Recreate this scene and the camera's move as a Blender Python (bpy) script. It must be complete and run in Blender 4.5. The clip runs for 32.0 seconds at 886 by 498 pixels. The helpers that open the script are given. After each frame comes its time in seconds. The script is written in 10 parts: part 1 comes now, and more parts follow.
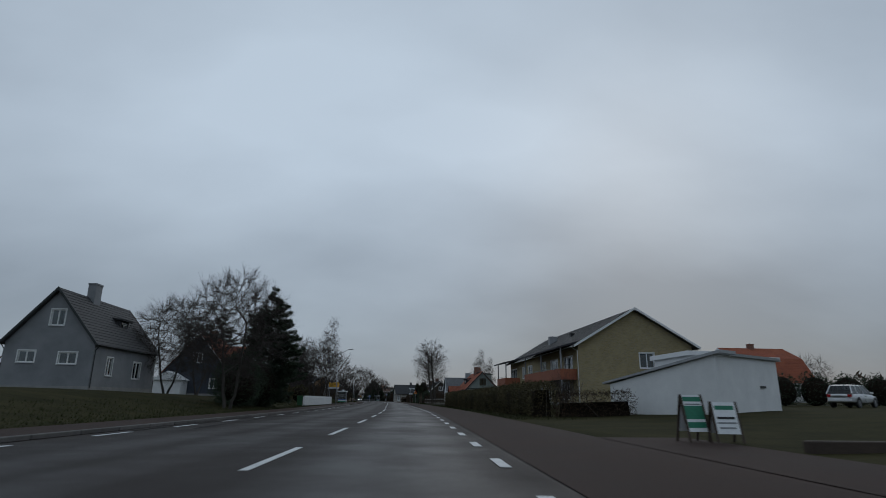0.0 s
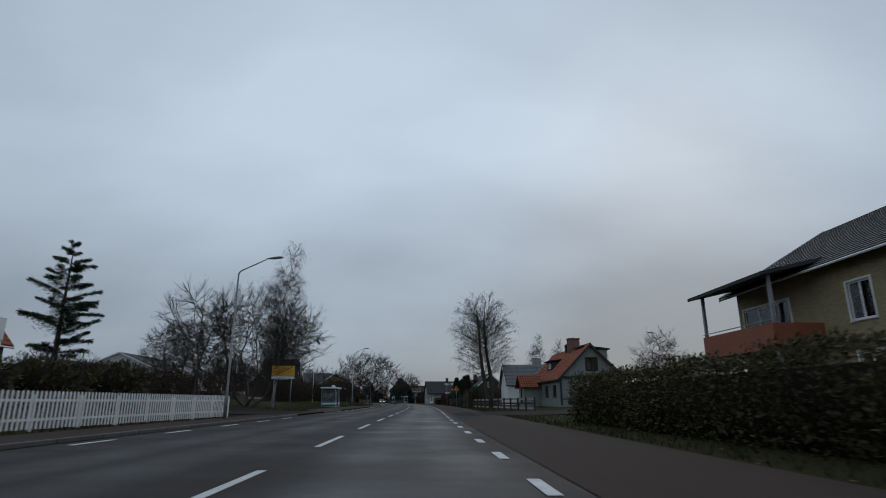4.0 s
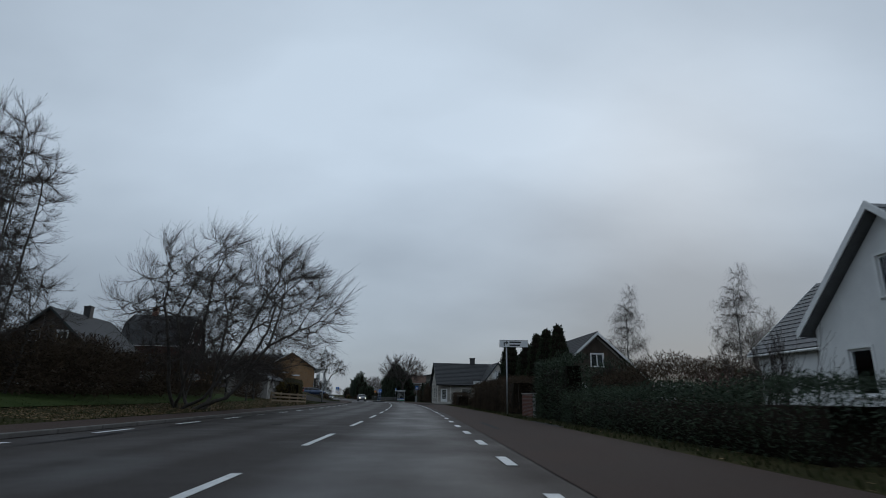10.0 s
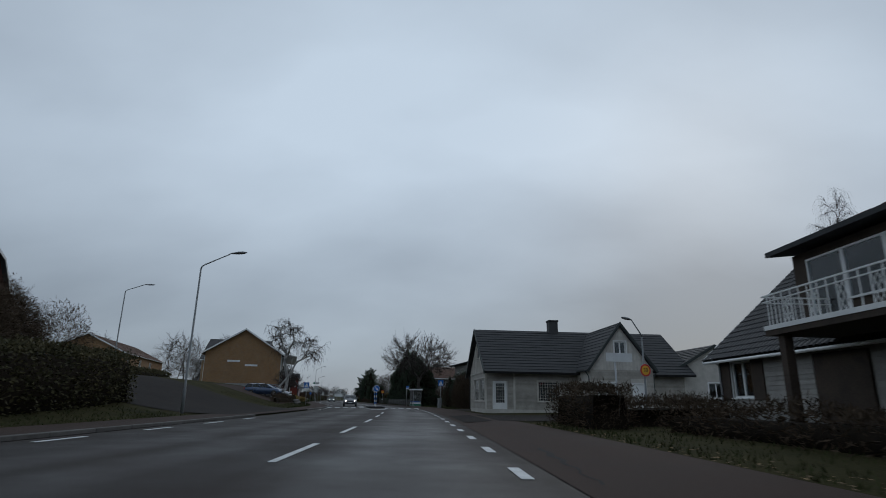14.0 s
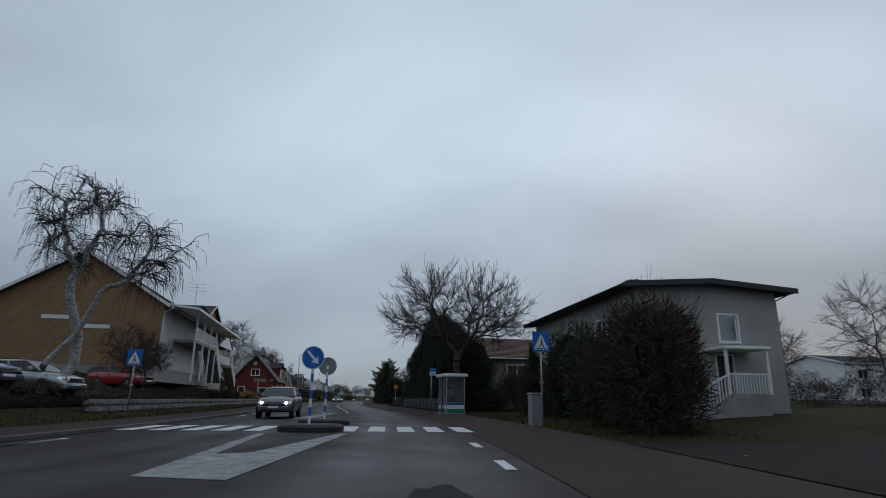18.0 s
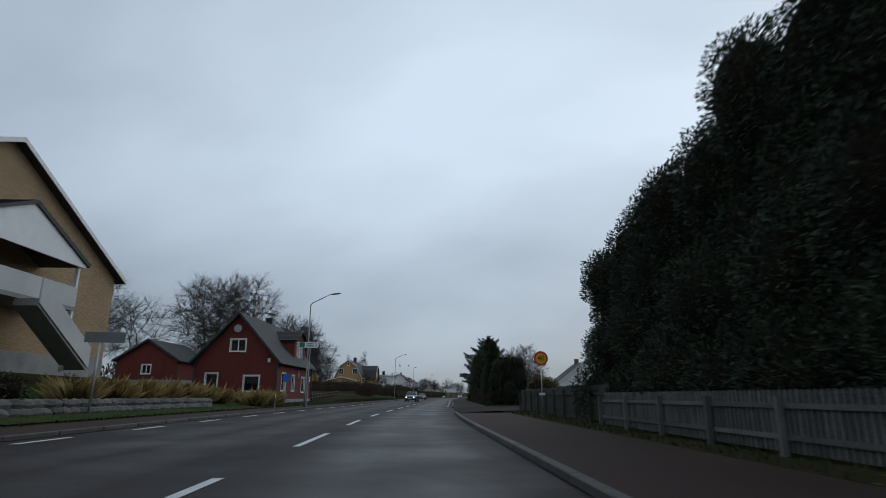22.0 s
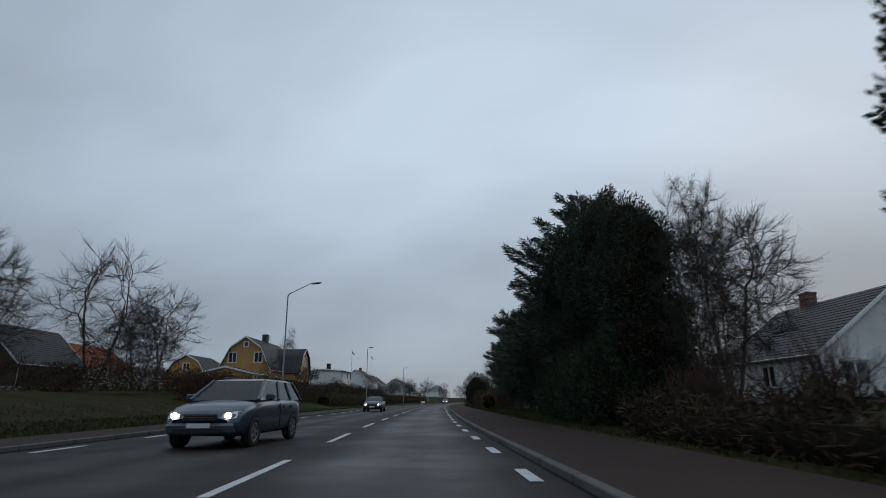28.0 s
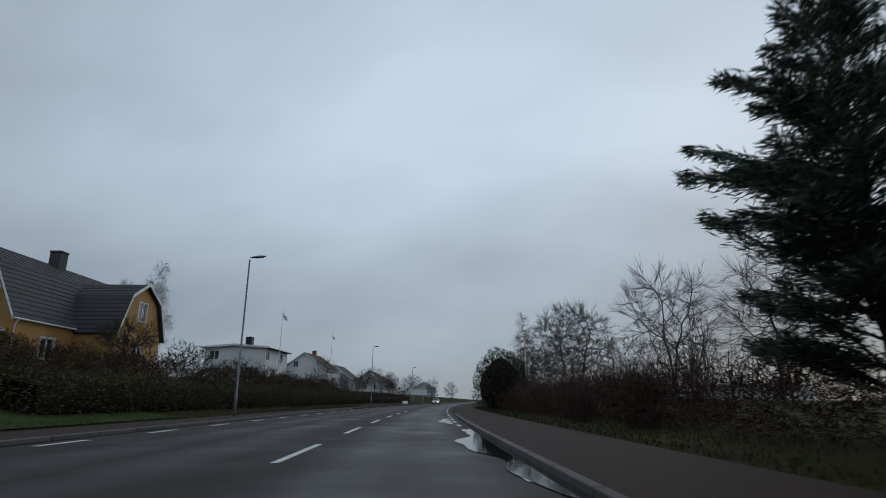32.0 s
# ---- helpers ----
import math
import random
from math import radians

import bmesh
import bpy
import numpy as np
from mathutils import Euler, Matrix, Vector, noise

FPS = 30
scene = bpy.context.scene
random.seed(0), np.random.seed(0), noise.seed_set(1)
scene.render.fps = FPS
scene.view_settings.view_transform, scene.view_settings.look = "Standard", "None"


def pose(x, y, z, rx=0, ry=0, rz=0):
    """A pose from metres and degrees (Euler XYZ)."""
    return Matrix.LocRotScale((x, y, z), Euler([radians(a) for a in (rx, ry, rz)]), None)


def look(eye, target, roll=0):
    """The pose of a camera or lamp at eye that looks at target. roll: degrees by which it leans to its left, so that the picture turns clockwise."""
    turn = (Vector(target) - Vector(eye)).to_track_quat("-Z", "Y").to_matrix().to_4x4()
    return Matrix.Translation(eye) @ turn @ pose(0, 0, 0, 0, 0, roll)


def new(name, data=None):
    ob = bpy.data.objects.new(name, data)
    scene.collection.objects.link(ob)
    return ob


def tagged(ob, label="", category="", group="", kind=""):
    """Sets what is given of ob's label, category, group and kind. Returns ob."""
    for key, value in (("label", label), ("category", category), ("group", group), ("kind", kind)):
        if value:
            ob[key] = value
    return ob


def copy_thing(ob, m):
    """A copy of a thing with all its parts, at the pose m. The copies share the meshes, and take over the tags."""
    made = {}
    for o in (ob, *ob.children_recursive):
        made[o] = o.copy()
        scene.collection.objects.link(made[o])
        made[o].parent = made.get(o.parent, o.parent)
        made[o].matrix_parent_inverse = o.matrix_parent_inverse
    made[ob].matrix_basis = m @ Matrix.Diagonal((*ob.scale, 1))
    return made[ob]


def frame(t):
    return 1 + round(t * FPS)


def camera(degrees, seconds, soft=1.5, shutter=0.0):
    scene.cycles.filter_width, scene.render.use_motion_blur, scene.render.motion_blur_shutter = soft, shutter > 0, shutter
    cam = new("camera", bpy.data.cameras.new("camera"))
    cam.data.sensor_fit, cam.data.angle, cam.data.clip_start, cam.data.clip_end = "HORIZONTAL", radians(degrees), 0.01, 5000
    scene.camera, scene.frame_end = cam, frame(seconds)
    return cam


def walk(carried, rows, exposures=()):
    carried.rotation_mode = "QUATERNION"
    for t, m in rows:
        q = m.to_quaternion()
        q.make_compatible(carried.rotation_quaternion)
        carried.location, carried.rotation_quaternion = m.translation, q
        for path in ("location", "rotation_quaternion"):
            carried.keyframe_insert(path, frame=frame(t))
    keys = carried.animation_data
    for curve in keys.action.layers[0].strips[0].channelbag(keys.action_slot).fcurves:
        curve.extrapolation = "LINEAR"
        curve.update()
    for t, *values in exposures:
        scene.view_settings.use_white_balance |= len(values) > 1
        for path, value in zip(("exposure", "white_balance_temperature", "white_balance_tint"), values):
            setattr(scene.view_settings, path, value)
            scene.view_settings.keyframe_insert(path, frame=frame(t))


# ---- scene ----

# camera
cam = camera(77.3, 32.0, soft=0.9, shutter=0.2)
PATH = [
    (0, -0.137, 0.183, 1.0, 105.24, -0.57, -0.03),
    (0.5, -0.416, 8.084, 1.0, 105.20, -0.37, 0.52),
    (1, -0.747, 15.990, 1.0, 105.16, -0.09, 1.10),
    (1.5, -1.133, 23.877, 1.0, 105.14, 0.07, 1.65),
    (2, -1.586, 31.690, 1.0, 105.08, 0.16, 2.10),
    (2.5, -2.096, 39.398, 1.0, 105.14, 0.09, 2.44),
    (3, -2.645, 46.953, 1.0, 105.24, 0.26, 2.90),
    (3.5, -3.212, 54.327, 1.0, 105.30, 0.39, 3.45),
    (5.5, -5.889, 83.880, 1.0, 105.36, -0.80, 3.45),
    (6, -6.586, 91.256, 1.0, 105.26, -0.64, 3.39),
    (6.5, -7.281, 98.524, 1.0, 105.19, -0.34, 3.24),
    (7, -7.950, 105.619, 1.0, 105.18, -0.35, 2.99),
    (7.5, -8.552, 112.431, 1.0, 105.19, -0.25, 2.92),
    (8, -9.066, 118.908, 1.0, 105.29, -0.20, 3.04),
    (8.5, -9.627, 125.383, 1.0, 105.14, -0.06, 3.43),
    (9, -10.264, 131.899, 1.0, 105.01, 0.27, 3.98),
    (9.5, -10.954, 138.502, 1.0, 104.99, -0.61, 3.99),
    (10, -11.686, 145.153, 1.0, 105.08, -0.91, 4.24),
    (10.5, -12.444, 151.792, 1.0, 105.13, -0.96, 4.52),
    (11, -13.208, 158.430, 1.0, 105.17, -0.74, 4.77),
    (11.5, -13.971, 165.074, 1.0, 105.14, -0.50, 4.90),
    (12, -14.744, 171.732, 1.0, 105.17, -0.52, 5.13),
    (12.5, -15.521, 178.360, 1.0, 105.20, -0.47, 5.49),
    (13, -16.323, 184.858, 1.0, 105.17, -0.50, 5.83),
    (13.5, -17.170, 191.115, 1.0, 105.24, -0.51, 6.18),
    (14, -18.052, 197.183, 1.0, 105.31, -0.89, 6.55),
    (14.5, -18.948, 203.178, 1.0, 105.39, -1.29, 6.94),
    (16.5, -23.051, 228.551, 1.0, 105.14, -1.17, 8.34),
    (17, -24.146, 234.631, 1.0, 105.10, -0.91, 8.60),
    (17.5, -25.299, 240.697, 1.0, 105.26, -0.80, 9.02),
    (18, -26.526, 246.824, 1.0, 105.24, -0.66, 9.63),
    (18.5, -27.847, 253.142, 1.0, 105.15, -0.34, 10.42),
    (19, -29.345, 259.755, 1.0, 105.09, -0.46, 11.34),
    (19.5, -31.112, 266.545, 1.0, 104.89, -0.46, 12.52),
    (20, -33.134, 273.316, 1.0, 104.69, -0.20, 14.44),
    (20.5, -35.305, 279.946, 1.0, 104.70, -0.01, 16.50),
    (21, -37.668, 286.524, 1.0, 104.73, -0.01, 17.76),
    (21.5, -40.164, 293.143, 1.0, 104.77, -0.01, 18.48),
    (22, -42.738, 299.800, 1.0, 104.82, -0.14, 18.84),
    (22.5, -45.327, 306.417, 1.0, 104.89, -0.38, 18.80),
    (23, -47.851, 312.880, 1.0, 105.06, -0.74, 18.48),
    (23.5, -50.251, 319.133, 1.0, 105.17, -0.99, 17.94),
    (24, -52.537, 325.163, 1.0, 105.19, -0.74, 17.48),
    (24.5, -54.667, 331.234, 1.0, 105.20, -0.20, 16.99),
    (25, -56.710, 337.300, 1.0, 105.21, 0.38, 16.56),
    (25.5, -58.719, 343.396, 1.0, 105.30, 0.56, 16.39),
    (27.5, -66.749, 368.455, 1.0, 105.34, 0.23, 16.57),
    (28, -68.890, 374.964, 1.0, 105.32, 0.47, 16.57),
    (28.5, -71.063, 381.477, 1.0, 105.32, 0.75, 16.41),
    (29, -73.252, 387.978, 1.0, 105.34, 0.70, 16.22),
    (29.5, -75.411, 394.415, 1.0, 105.38, 0.58, 16.09),
    (30, -77.473, 400.888, 1.0, 105.36, 0.53, 15.83),
    (30.5, -79.498, 407.397, 1.0, 105.43, 0.44, 15.68),
    (31, -81.507, 413.980, 1.0, 105.43, 0.29, 15.47),
    (31.5, -83.528, 420.586, 1.0, 105.42, 0.13, 15.36),
    (32, -85.542, 427.238, 1.0, 105.30, -0.31, 15.19),
]
walk(cam, [(t, pose(x, y, z, rx, ry, rz)) for t, x, y, z, rx, ry, rz in PATH],
     exposures=[(0, -0.1), (3.5, 0.0), (6, 0.06), (9, 0.08), (14, 0.03), (18, 0.08), (20, 0.13), (21, 0.38), (22.3, 0.24), (24, -0.06), (25.5, -0.02), (28, 0.08), (32, 0.08)])

# ---- sky and light ----
SUN_EL, SUN_AZ = 24.0, 20.0
world = bpy.data.worlds.new("overcast")
scene.world = world
world.use_nodes = True
wn, wl = world.node_tree.nodes, world.node_tree.links
wn.clear()
w_out = wn.new("ShaderNodeOutputWorld")
w_add = wn.new("ShaderNodeAddShader")
w_sky = wn.new("ShaderNodeTexSky")
w_sky.sky_type, w_sky.sun_disc = "NISHITA", False
w_sky.sun_elevation, w_sky.sun_rotation = radians(SUN_EL), radians(SUN_AZ)
w_b1, w_b2 = wn.new("ShaderNodeBackground"), wn.new("ShaderNodeBackground")
w_b1.inputs[1].default_value, w_b2.inputs[1].default_value = 0.05, 1.0
w_tc, w_sep, w_com = wn.new("ShaderNodeTexCoord"), wn.new("ShaderNodeSeparateXYZ"), wn.new("ShaderNodeCombineXYZ")
wl.new(w_tc.outputs["Generated"], w_sep.inputs[0])


def wmath(op, a, b=None, clamp=False):
    n = wn.new("ShaderNodeMath")
    n.operation, n.use_clamp = op, clamp
    for k, v in enumerate((a, b)):
        if v is None:
            continue
        if isinstance(v, (int, float)):
            n.inputs[k].default_value = v
        else:
            wl.new(v, n.inputs[k])
    return n.outputs[0]


# cloud deck seen from below: directions laid onto a flat layer
up = wmath("MAXIMUM", w_sep.outputs[2], 0.0)
den = wmath("ADD", up, 0.48)
wl.new(wmath("DIVIDE", w_sep.outputs[0], den), w_com.inputs[0])
wl.new(wmath("DIVIDE", w_sep.outputs[1], den), w_com.inputs[1])
w_map = wn.new("ShaderNodeMapping")
w_map.inputs["Location"].default_value = (0.86, 1.91, 0.0)
w_map.inputs["Rotation"].default_value = (0, 0, radians(-32))
w_map.inputs["Scale"].default_value = (0.62, 1.0, 1.0)
wl.new(w_com.outputs[0], w_map.inputs[0])
w_n1, w_n2 = wn.new("ShaderNodeTexNoise"), wn.new("ShaderNodeTexNoise")
for n, sc, de, ro in ((w_n1, 1.15, 3.0, 0.42), (w_n2, 3.6, 5.0, 0.5)):
    n.inputs["Scale"].default_value, n.inputs["Detail"].default_value, n.inputs["Roughness"].default_value = sc, de, ro
    wl.new(w_map.outputs[0], n.inputs["Vector"])
mixn = wmath("ADD", wmath("MULTIPLY", w_n1.outputs[0], 0.8), wmath("MULTIPLY", w_n2.outputs[0], 0.2))
w_ramp = wn.new("ShaderNodeValToRGB")
for e, (p, c) in zip(w_ramp.color_ramp.elements, ((0.36, (0.29, 0.35, 0.425, 1)), (0.64, (0.545, 0.648, 0.762, 1)))):
    e.position, e.color = p, c
wl.new(mixn, w_ramp.inputs[0])
# the layer is thicker towards the horizon
fade = wmath("ADD", wmath("MULTIPLY", wmath("POWER", wmath("MULTIPLY", up, 2.6, True), 0.85), 0.46), 0.48)
w_mul = wn.new("ShaderNodeVectorMath")
w_mul.operation = "SCALE"
wl.new(w_ramp.outputs[0], w_mul.inputs[0])
wl.new(fade, w_mul.inputs["Scale"])
w_dim = wn.new("ShaderNodeVectorMath")
w_dim.operation = "SCALE"
w_dim.inputs["Scale"].default_value = 0.10  # what the cloud layer lets through
wl.new(w_sky.outputs[0], w_dim.inputs[0])
wl.new(w_dim.outputs[0], w_b1.inputs[0])
wl.new(w_mul.outputs[0], w_b2.inputs[0])
wl.new(w_b1.outputs[0], w_add.inputs[0])
wl.new(w_b2.outputs[0], w_add.inputs[1])
wl.new(w_add.outputs[0], w_out.inputs[0])

sun = new("sun", bpy.data.lights.new("sun", "SUN"))
sun.data.energy, sun.data.angle, sun.data.color = 0.25, radians(40), (1.0, 0.97, 0.93)
sun.matrix_world = look((0, 0, 60), (-60 * math.sin(radians(SUN_AZ)), -60 * math.cos(radians(SUN_AZ)), 60 - 60 * math.tan(radians(SUN_EL))))


# ---- materials ----
def mat(name, a, b=None, rough=0.8, scale=1.5, fine=18.0, bump=0.25, metal=0.0, spec=0.4, rough_var=0.1, stretch=(1, 1, 1), per_object=0.0, per_island=0.0, coat=0.0):
    """A surface with broad stains and a fine grain, at world size."""
    b = b or tuple(min(1, c * 1.35) for c in a)
    m = bpy.data.materials.new(name)
    m.use_nodes = True
    n, l = m.node_tree.nodes, m.node_tree.links
    p = n["Principled BSDF"]
    geo, mp = n.new("ShaderNodeNewGeometry"), n.new("ShaderNodeMapping")
    mp.inputs["Scale"].default_value = stretch
    l.new(geo.outputs["Position"], mp.inputs[0])
    big, small = n.new("ShaderNodeTexNoise"), n.new("ShaderNodeTexNoise")
    for t, s, d in ((big, scale, 4), (small, fine, 6)):
        t.inputs["Scale"].default_value, t.inputs["Detail"].default_value, t.inputs["Roughness"].default_value = s, d, 0.62
        l.new(mp.outputs[0], t.inputs["Vector"])
    mix = n.new("ShaderNodeMath")
    mix.operation = "MULTIPLY_ADD"
    mix.inputs[1].default_value = 0.45
    half = n.new("ShaderNodeMath")
    half.operation = "MULTIPLY"
    half.inputs[1].default_value = 0.55
    l.new(big.outputs[0], half.inputs[0])
    l.new(small.outputs[0], mix.inputs[0])
    l.new(half.outputs[0], mix.inputs[2])
    ramp = n.new("ShaderNodeValToRGB")
    ramp.color_ramp.elements[0].position, ramp.color_ramp.elements[1].position = 0.36, 0.64
    ramp.color_ramp.elements[0].color, ramp.color_ramp.elements[1].color = (*a, 1), (*b, 1)
    l.new(mix.outputs[0], ramp.inputs[0])
    colour = ramp.outputs[0]
    for amount, node, out in ((per_object, "ShaderNodeObjectInfo", "Random"), (per_island, "ShaderNodeNewGeometry", "Random Per Island")):
        if amount:
            src, hs, sc = n.new(node), n.new("ShaderNodeVectorMath"), n.new("ShaderNodeMapRange")
            hs.operation = "SCALE"
            sc.inputs["To Min"].default_value, sc.inputs["To Max"].default_value = 1 - amount, 1 + amount
            l.new(src.outputs[out], sc.inputs[0])
            l.new(colour, hs.inputs[0])
            l.new(sc.outputs[0], hs.inputs["Scale"])
            colour = hs.outputs[0]
    l.new(colour, p.inputs["Base Color"])
    rr = n.new("ShaderNodeMapRange")
    rr.inputs["To Min"].default_value, rr.inputs["To Max"].default_value = max(0.02, rough - rough_var), min(1, rough + rough_var)
    l.new(big.outputs[0], rr.inputs[0])
    l.new(rr.outputs[0], p.inputs["Roughness"])
    p.inputs["Metallic"].default_value, p.inputs["Specular IOR Level"].default_value = metal, spec
    p.inputs["Coat Weight"].default_value, p.inputs["Coat Roughness"].default_value = coat, 0.08
    if bump:
        bp = n.new("ShaderNodeBump")
        bp.inputs["Strength"].default_value, bp.inputs["Distance"].default_value = bump, 0.02
        l.new(small.outputs[0], bp.inputs["Height"])
        l.new(bp.outputs[0], p.inputs["Normal"])
    return m


def brick_mat(name, a, b, mortar, wide=0.25, high=0.077):
    """Brickwork with raked joints; x + y runs along the wall."""
    m = mat(name, a, b, rough=0.85, scale=0.8, fine=30, bump=0.1)
    n, l = m.node_tree.nodes, m.node_tree.links
    p = n["Principled BSDF"]
    tc, sep, com = n.new("ShaderNodeTexCoord"), n.new("ShaderNodeSeparateXYZ"), n.new("ShaderNodeCombineXYZ")
    l.new(tc.outputs["Object"], sep.inputs[0])
    add = n.new("ShaderNodeMath")
    l.new(sep.outputs[0], add.inputs[0])
    l.new(sep.outputs[1], add.inputs[1])
    l.new(add.outputs[0], com.inputs[0])
    l.new(sep.outputs[2], com.inputs[1])
    br = n.new("ShaderNodeTexBrick")
    br.inputs["Scale"].default_value = 1.0
    br.inputs["Brick Width"].default_value, br.inputs["Row Height"].default_value = wide, high
    br.inputs["Mortar Size"].default_value, br.inputs["Mortar Smooth"].default_value = 0.011, 0.3
    br.inputs["Mortar"].default_value = (*mortar, 1)
    ramp = next(k for k in n if k.type == "VALTORGB")
    dark = n.new("ShaderNodeVectorMath")
    dark.operation = "SCALE"
    dark.inputs["Scale"].default_value = 0.72
    l.new(ramp.outputs[0], dark.inputs[0])
    l.new(ramp.outputs[0], br.inputs["Color1"])
    l.new(dark.outputs[0], br.inputs["Color2"])
    l.new(com.outputs[0], br.inputs["Vector"])
    l.new(br.outputs["Color"], p.inputs["Base Color"])
    bp = n.new("ShaderNodeBump")
    bp.invert = True
    bp.inputs["Strength"].default_value, bp.inputs["Distance"].default_value = 0.6, 0.01
    l.new(br.outputs["Fac"], bp.inputs["Height"])
    l.new(bp.outputs[0], p.inputs["Normal"])
    return m


def glass_mat(name, tint=(0.75, 0.8, 0.82), ior=1.65):
    m = bpy.data.materials.new(name)
    m.use_nodes = True
    n, l = m.node_tree.nodes, m.node_tree.links
    n.remove(n["Principled BSDF"])
    tr, gl, mx, fr = n.new("ShaderNodeBsdfTransparent"), n.new("ShaderNodeBsdfGlossy"), n.new("ShaderNodeMixShader"), n.new("ShaderNodeFresnel")
    fr.inputs["IOR"].default_value = ior
    tr.inputs[0].default_value, gl.inputs[0].default_value = (*tint, 1), (0.9, 0.93, 0.95, 1)
    gl.inputs["Roughness"].default_value = 0.03
    l.new(fr.outputs[0], mx.inputs[0])
    l.new(tr.outputs[0], mx.inputs[1])
    l.new(gl.outputs[0], mx.inputs[2])
    l.new(mx.outputs[0], n["Material Output"].inputs[0])
    return m


def filmed_glass(name):
    """Window glass with a thin, uneven grey diffuse film."""
    m = glass_mat(name, (0.72, 0.75, 0.76), 1.45)
    n, l = m.node_tree.nodes, m.node_tree.links
    grey_film, mx, tex = n.new("ShaderNodeBsdfDiffuse"), n.new("ShaderNodeMixShader"), n.new("ShaderNodeTexNoise")
    grey_film.inputs[0].default_value = (0.34, 0.33, 0.31, 1)
    tex.inputs["Scale"].default_value = 3.5
    lv = n.new("ShaderNodeMapRange")
    lv.inputs[1].default_value, lv.inputs[2].default_value, lv.inputs[3].default_value, lv.inputs[4].default_value = 0.3, 0.7, 0.10, 0.24
    out = n["Material Output"].inputs[0]
    clear = out.links[0].from_socket
    l.new(tex.outputs[0], lv.inputs[0])
    l.new(lv.outputs[0], mx.inputs[0])
    l.new(clear, mx.inputs[1])
    l.new(grey_film.outputs[0], mx.inputs[2])
    l.new(mx.outputs[0], out)
    return m


def glow_mat(name, colour, power):
    m = bpy.data.materials.new(name)
    m.use_nodes = True
    p = m.node_tree.nodes["Principled BSDF"]
    p.inputs["Emission Color"].default_value, p.inputs["Emission Strength"].default_value = (*colour, 1), power
    return m


ASPHALT = mat("asphalt_wet", (0.016, 0.0125, 0.0115), (0.036, 0.0285, 0.0260), rough=0.66, scale=0.35, fine=45, bump=0.35, spec=0.16, rough_var=0.3)


def wheel_tracks(m):
    """Traffic-polished strips along the lanes: smoother, darker and wetter than the rest; 'across' holds metres from the centre line."""
    n, l = m.node_tree.nodes, m.node_tree.links
    p = n["Principled BSDF"]
    att = n.new("ShaderNodeAttribute")
    att.attribute_name = "across"
    geo = n.new("ShaderNodeNewGeometry")
    wob = n.new("ShaderNodeTexNoise")
    wob.inputs["Scale"].default_value, wob.inputs["Detail"].default_value = 0.16, 3.0
    l.new(geo.outputs["Position"], wob.inputs["Vector"])

    def node(op, a, b):
        k = n.new("ShaderNodeMath")
        k.operation = op
        for i, v in enumerate((a, b)):
            if isinstance(v, (int, float)):
                k.inputs[i].default_value = v
            else:
                l.new(v, k.inputs[i])
        return k.outputs[0]

    pos = node("ADD", att.outputs["Fac"], node("MULTIPLY", node("SUBTRACT", wob.outputs[0], 0.5), 0.9))
    band = None
    for c, w, k in ((1.75, 1.9, 0.62), (0.95, 0.6, 0.2), (2.55, 0.6, 0.2), (-2.2, 0.8, 0.32), (-4.0, 0.8, 0.32)):
        d = node("DIVIDE", node("ABSOLUTE", node("SUBTRACT", pos, c), 0), w)
        g = node("MULTIPLY", node("MAXIMUM", node("SUBTRACT", 1.0, node("MULTIPLY", d, d)), 0.0), k)
        band = g if band is None else node("ADD", band, g)
    keep = node("MULTIPLY", band, node("ADD", wob.outputs[0], 0.25))
    rough = p.inputs["Roughness"].links[0].from_socket
    l.new(node("SUBTRACT", rough, node("MULTIPLY", keep, 0.22)), p.inputs["Roughness"])
    colour = p.inputs["Base Color"].links[0].from_socket
    sc = n.new("ShaderNodeVectorMath")
    sc.operation = "SCALE"
    l.new(colour, sc.inputs[0])
    l.new(node("SUBTRACT", 1.0, node("MULTIPLY", keep, 0.22)), sc.inputs["Scale"])
    l.new(sc.outputs[0], p.inputs["Base Color"])
    l.new(node("ADD", 0.11, node("MULTIPLY", keep, 0.36)), p.inputs["Specular IOR Level"])


wheel_tracks(ASPHALT)
ASPHALT_PATH = mat("asphalt_path", (0.030, 0.0190, 0.0155), (0.056, 0.0370, 0.0305), rough=0.85, scale=0.4, fine=40, bump=0.5, rough_var=0.15, spec=0.12)
ASPHALT_SIDE = mat("asphalt_side_street", (0.017, 0.0145, 0.0135), (0.034, 0.0290, 0.0270), rough=0.9, scale=0.4, fine=45, bump=0.45, rough_var=0.12, spec=0.06)
ASPHALT_DARK = mat("asphalt_patch", (0.012, 0.0115, 0.012), (0.022, 0.021, 0.022), rough=0.8, scale=0.8, fine=50, bump=0.3, spec=0.12)
PAINT_WORN = mat("worn_road_paint", (0.10, 0.10, 0.10), (0.36, 0.36, 0.36), rough=0.7, scale=2.5, fine=22, bump=0.2, spec=0.2)
PAINT = mat("road_paint", (0.42, 0.43, 0.43), (0.66, 0.67, 0.67), rough=0.6, scale=3, fine=30, bump=0.15)
KERB = mat("kerb_granite", (0.055, 0.052, 0.050), (0.11, 0.105, 0.10), rough=0.8, scale=3, fine=60, per_object=0.18)
GRASS = mat("winter_grass", (0.019, 0.020, 0.008), (0.050, 0.044, 0.020), rough=0.95, scale=0.45, fine=9, bump=0.7, spec=0.03)
LAWN = mat("green_lawn", (0.022, 0.036, 0.010), (0.048, 0.066, 0.022), rough=0.95, scale=0.45, fine=9, bump=0.7, spec=0.04)
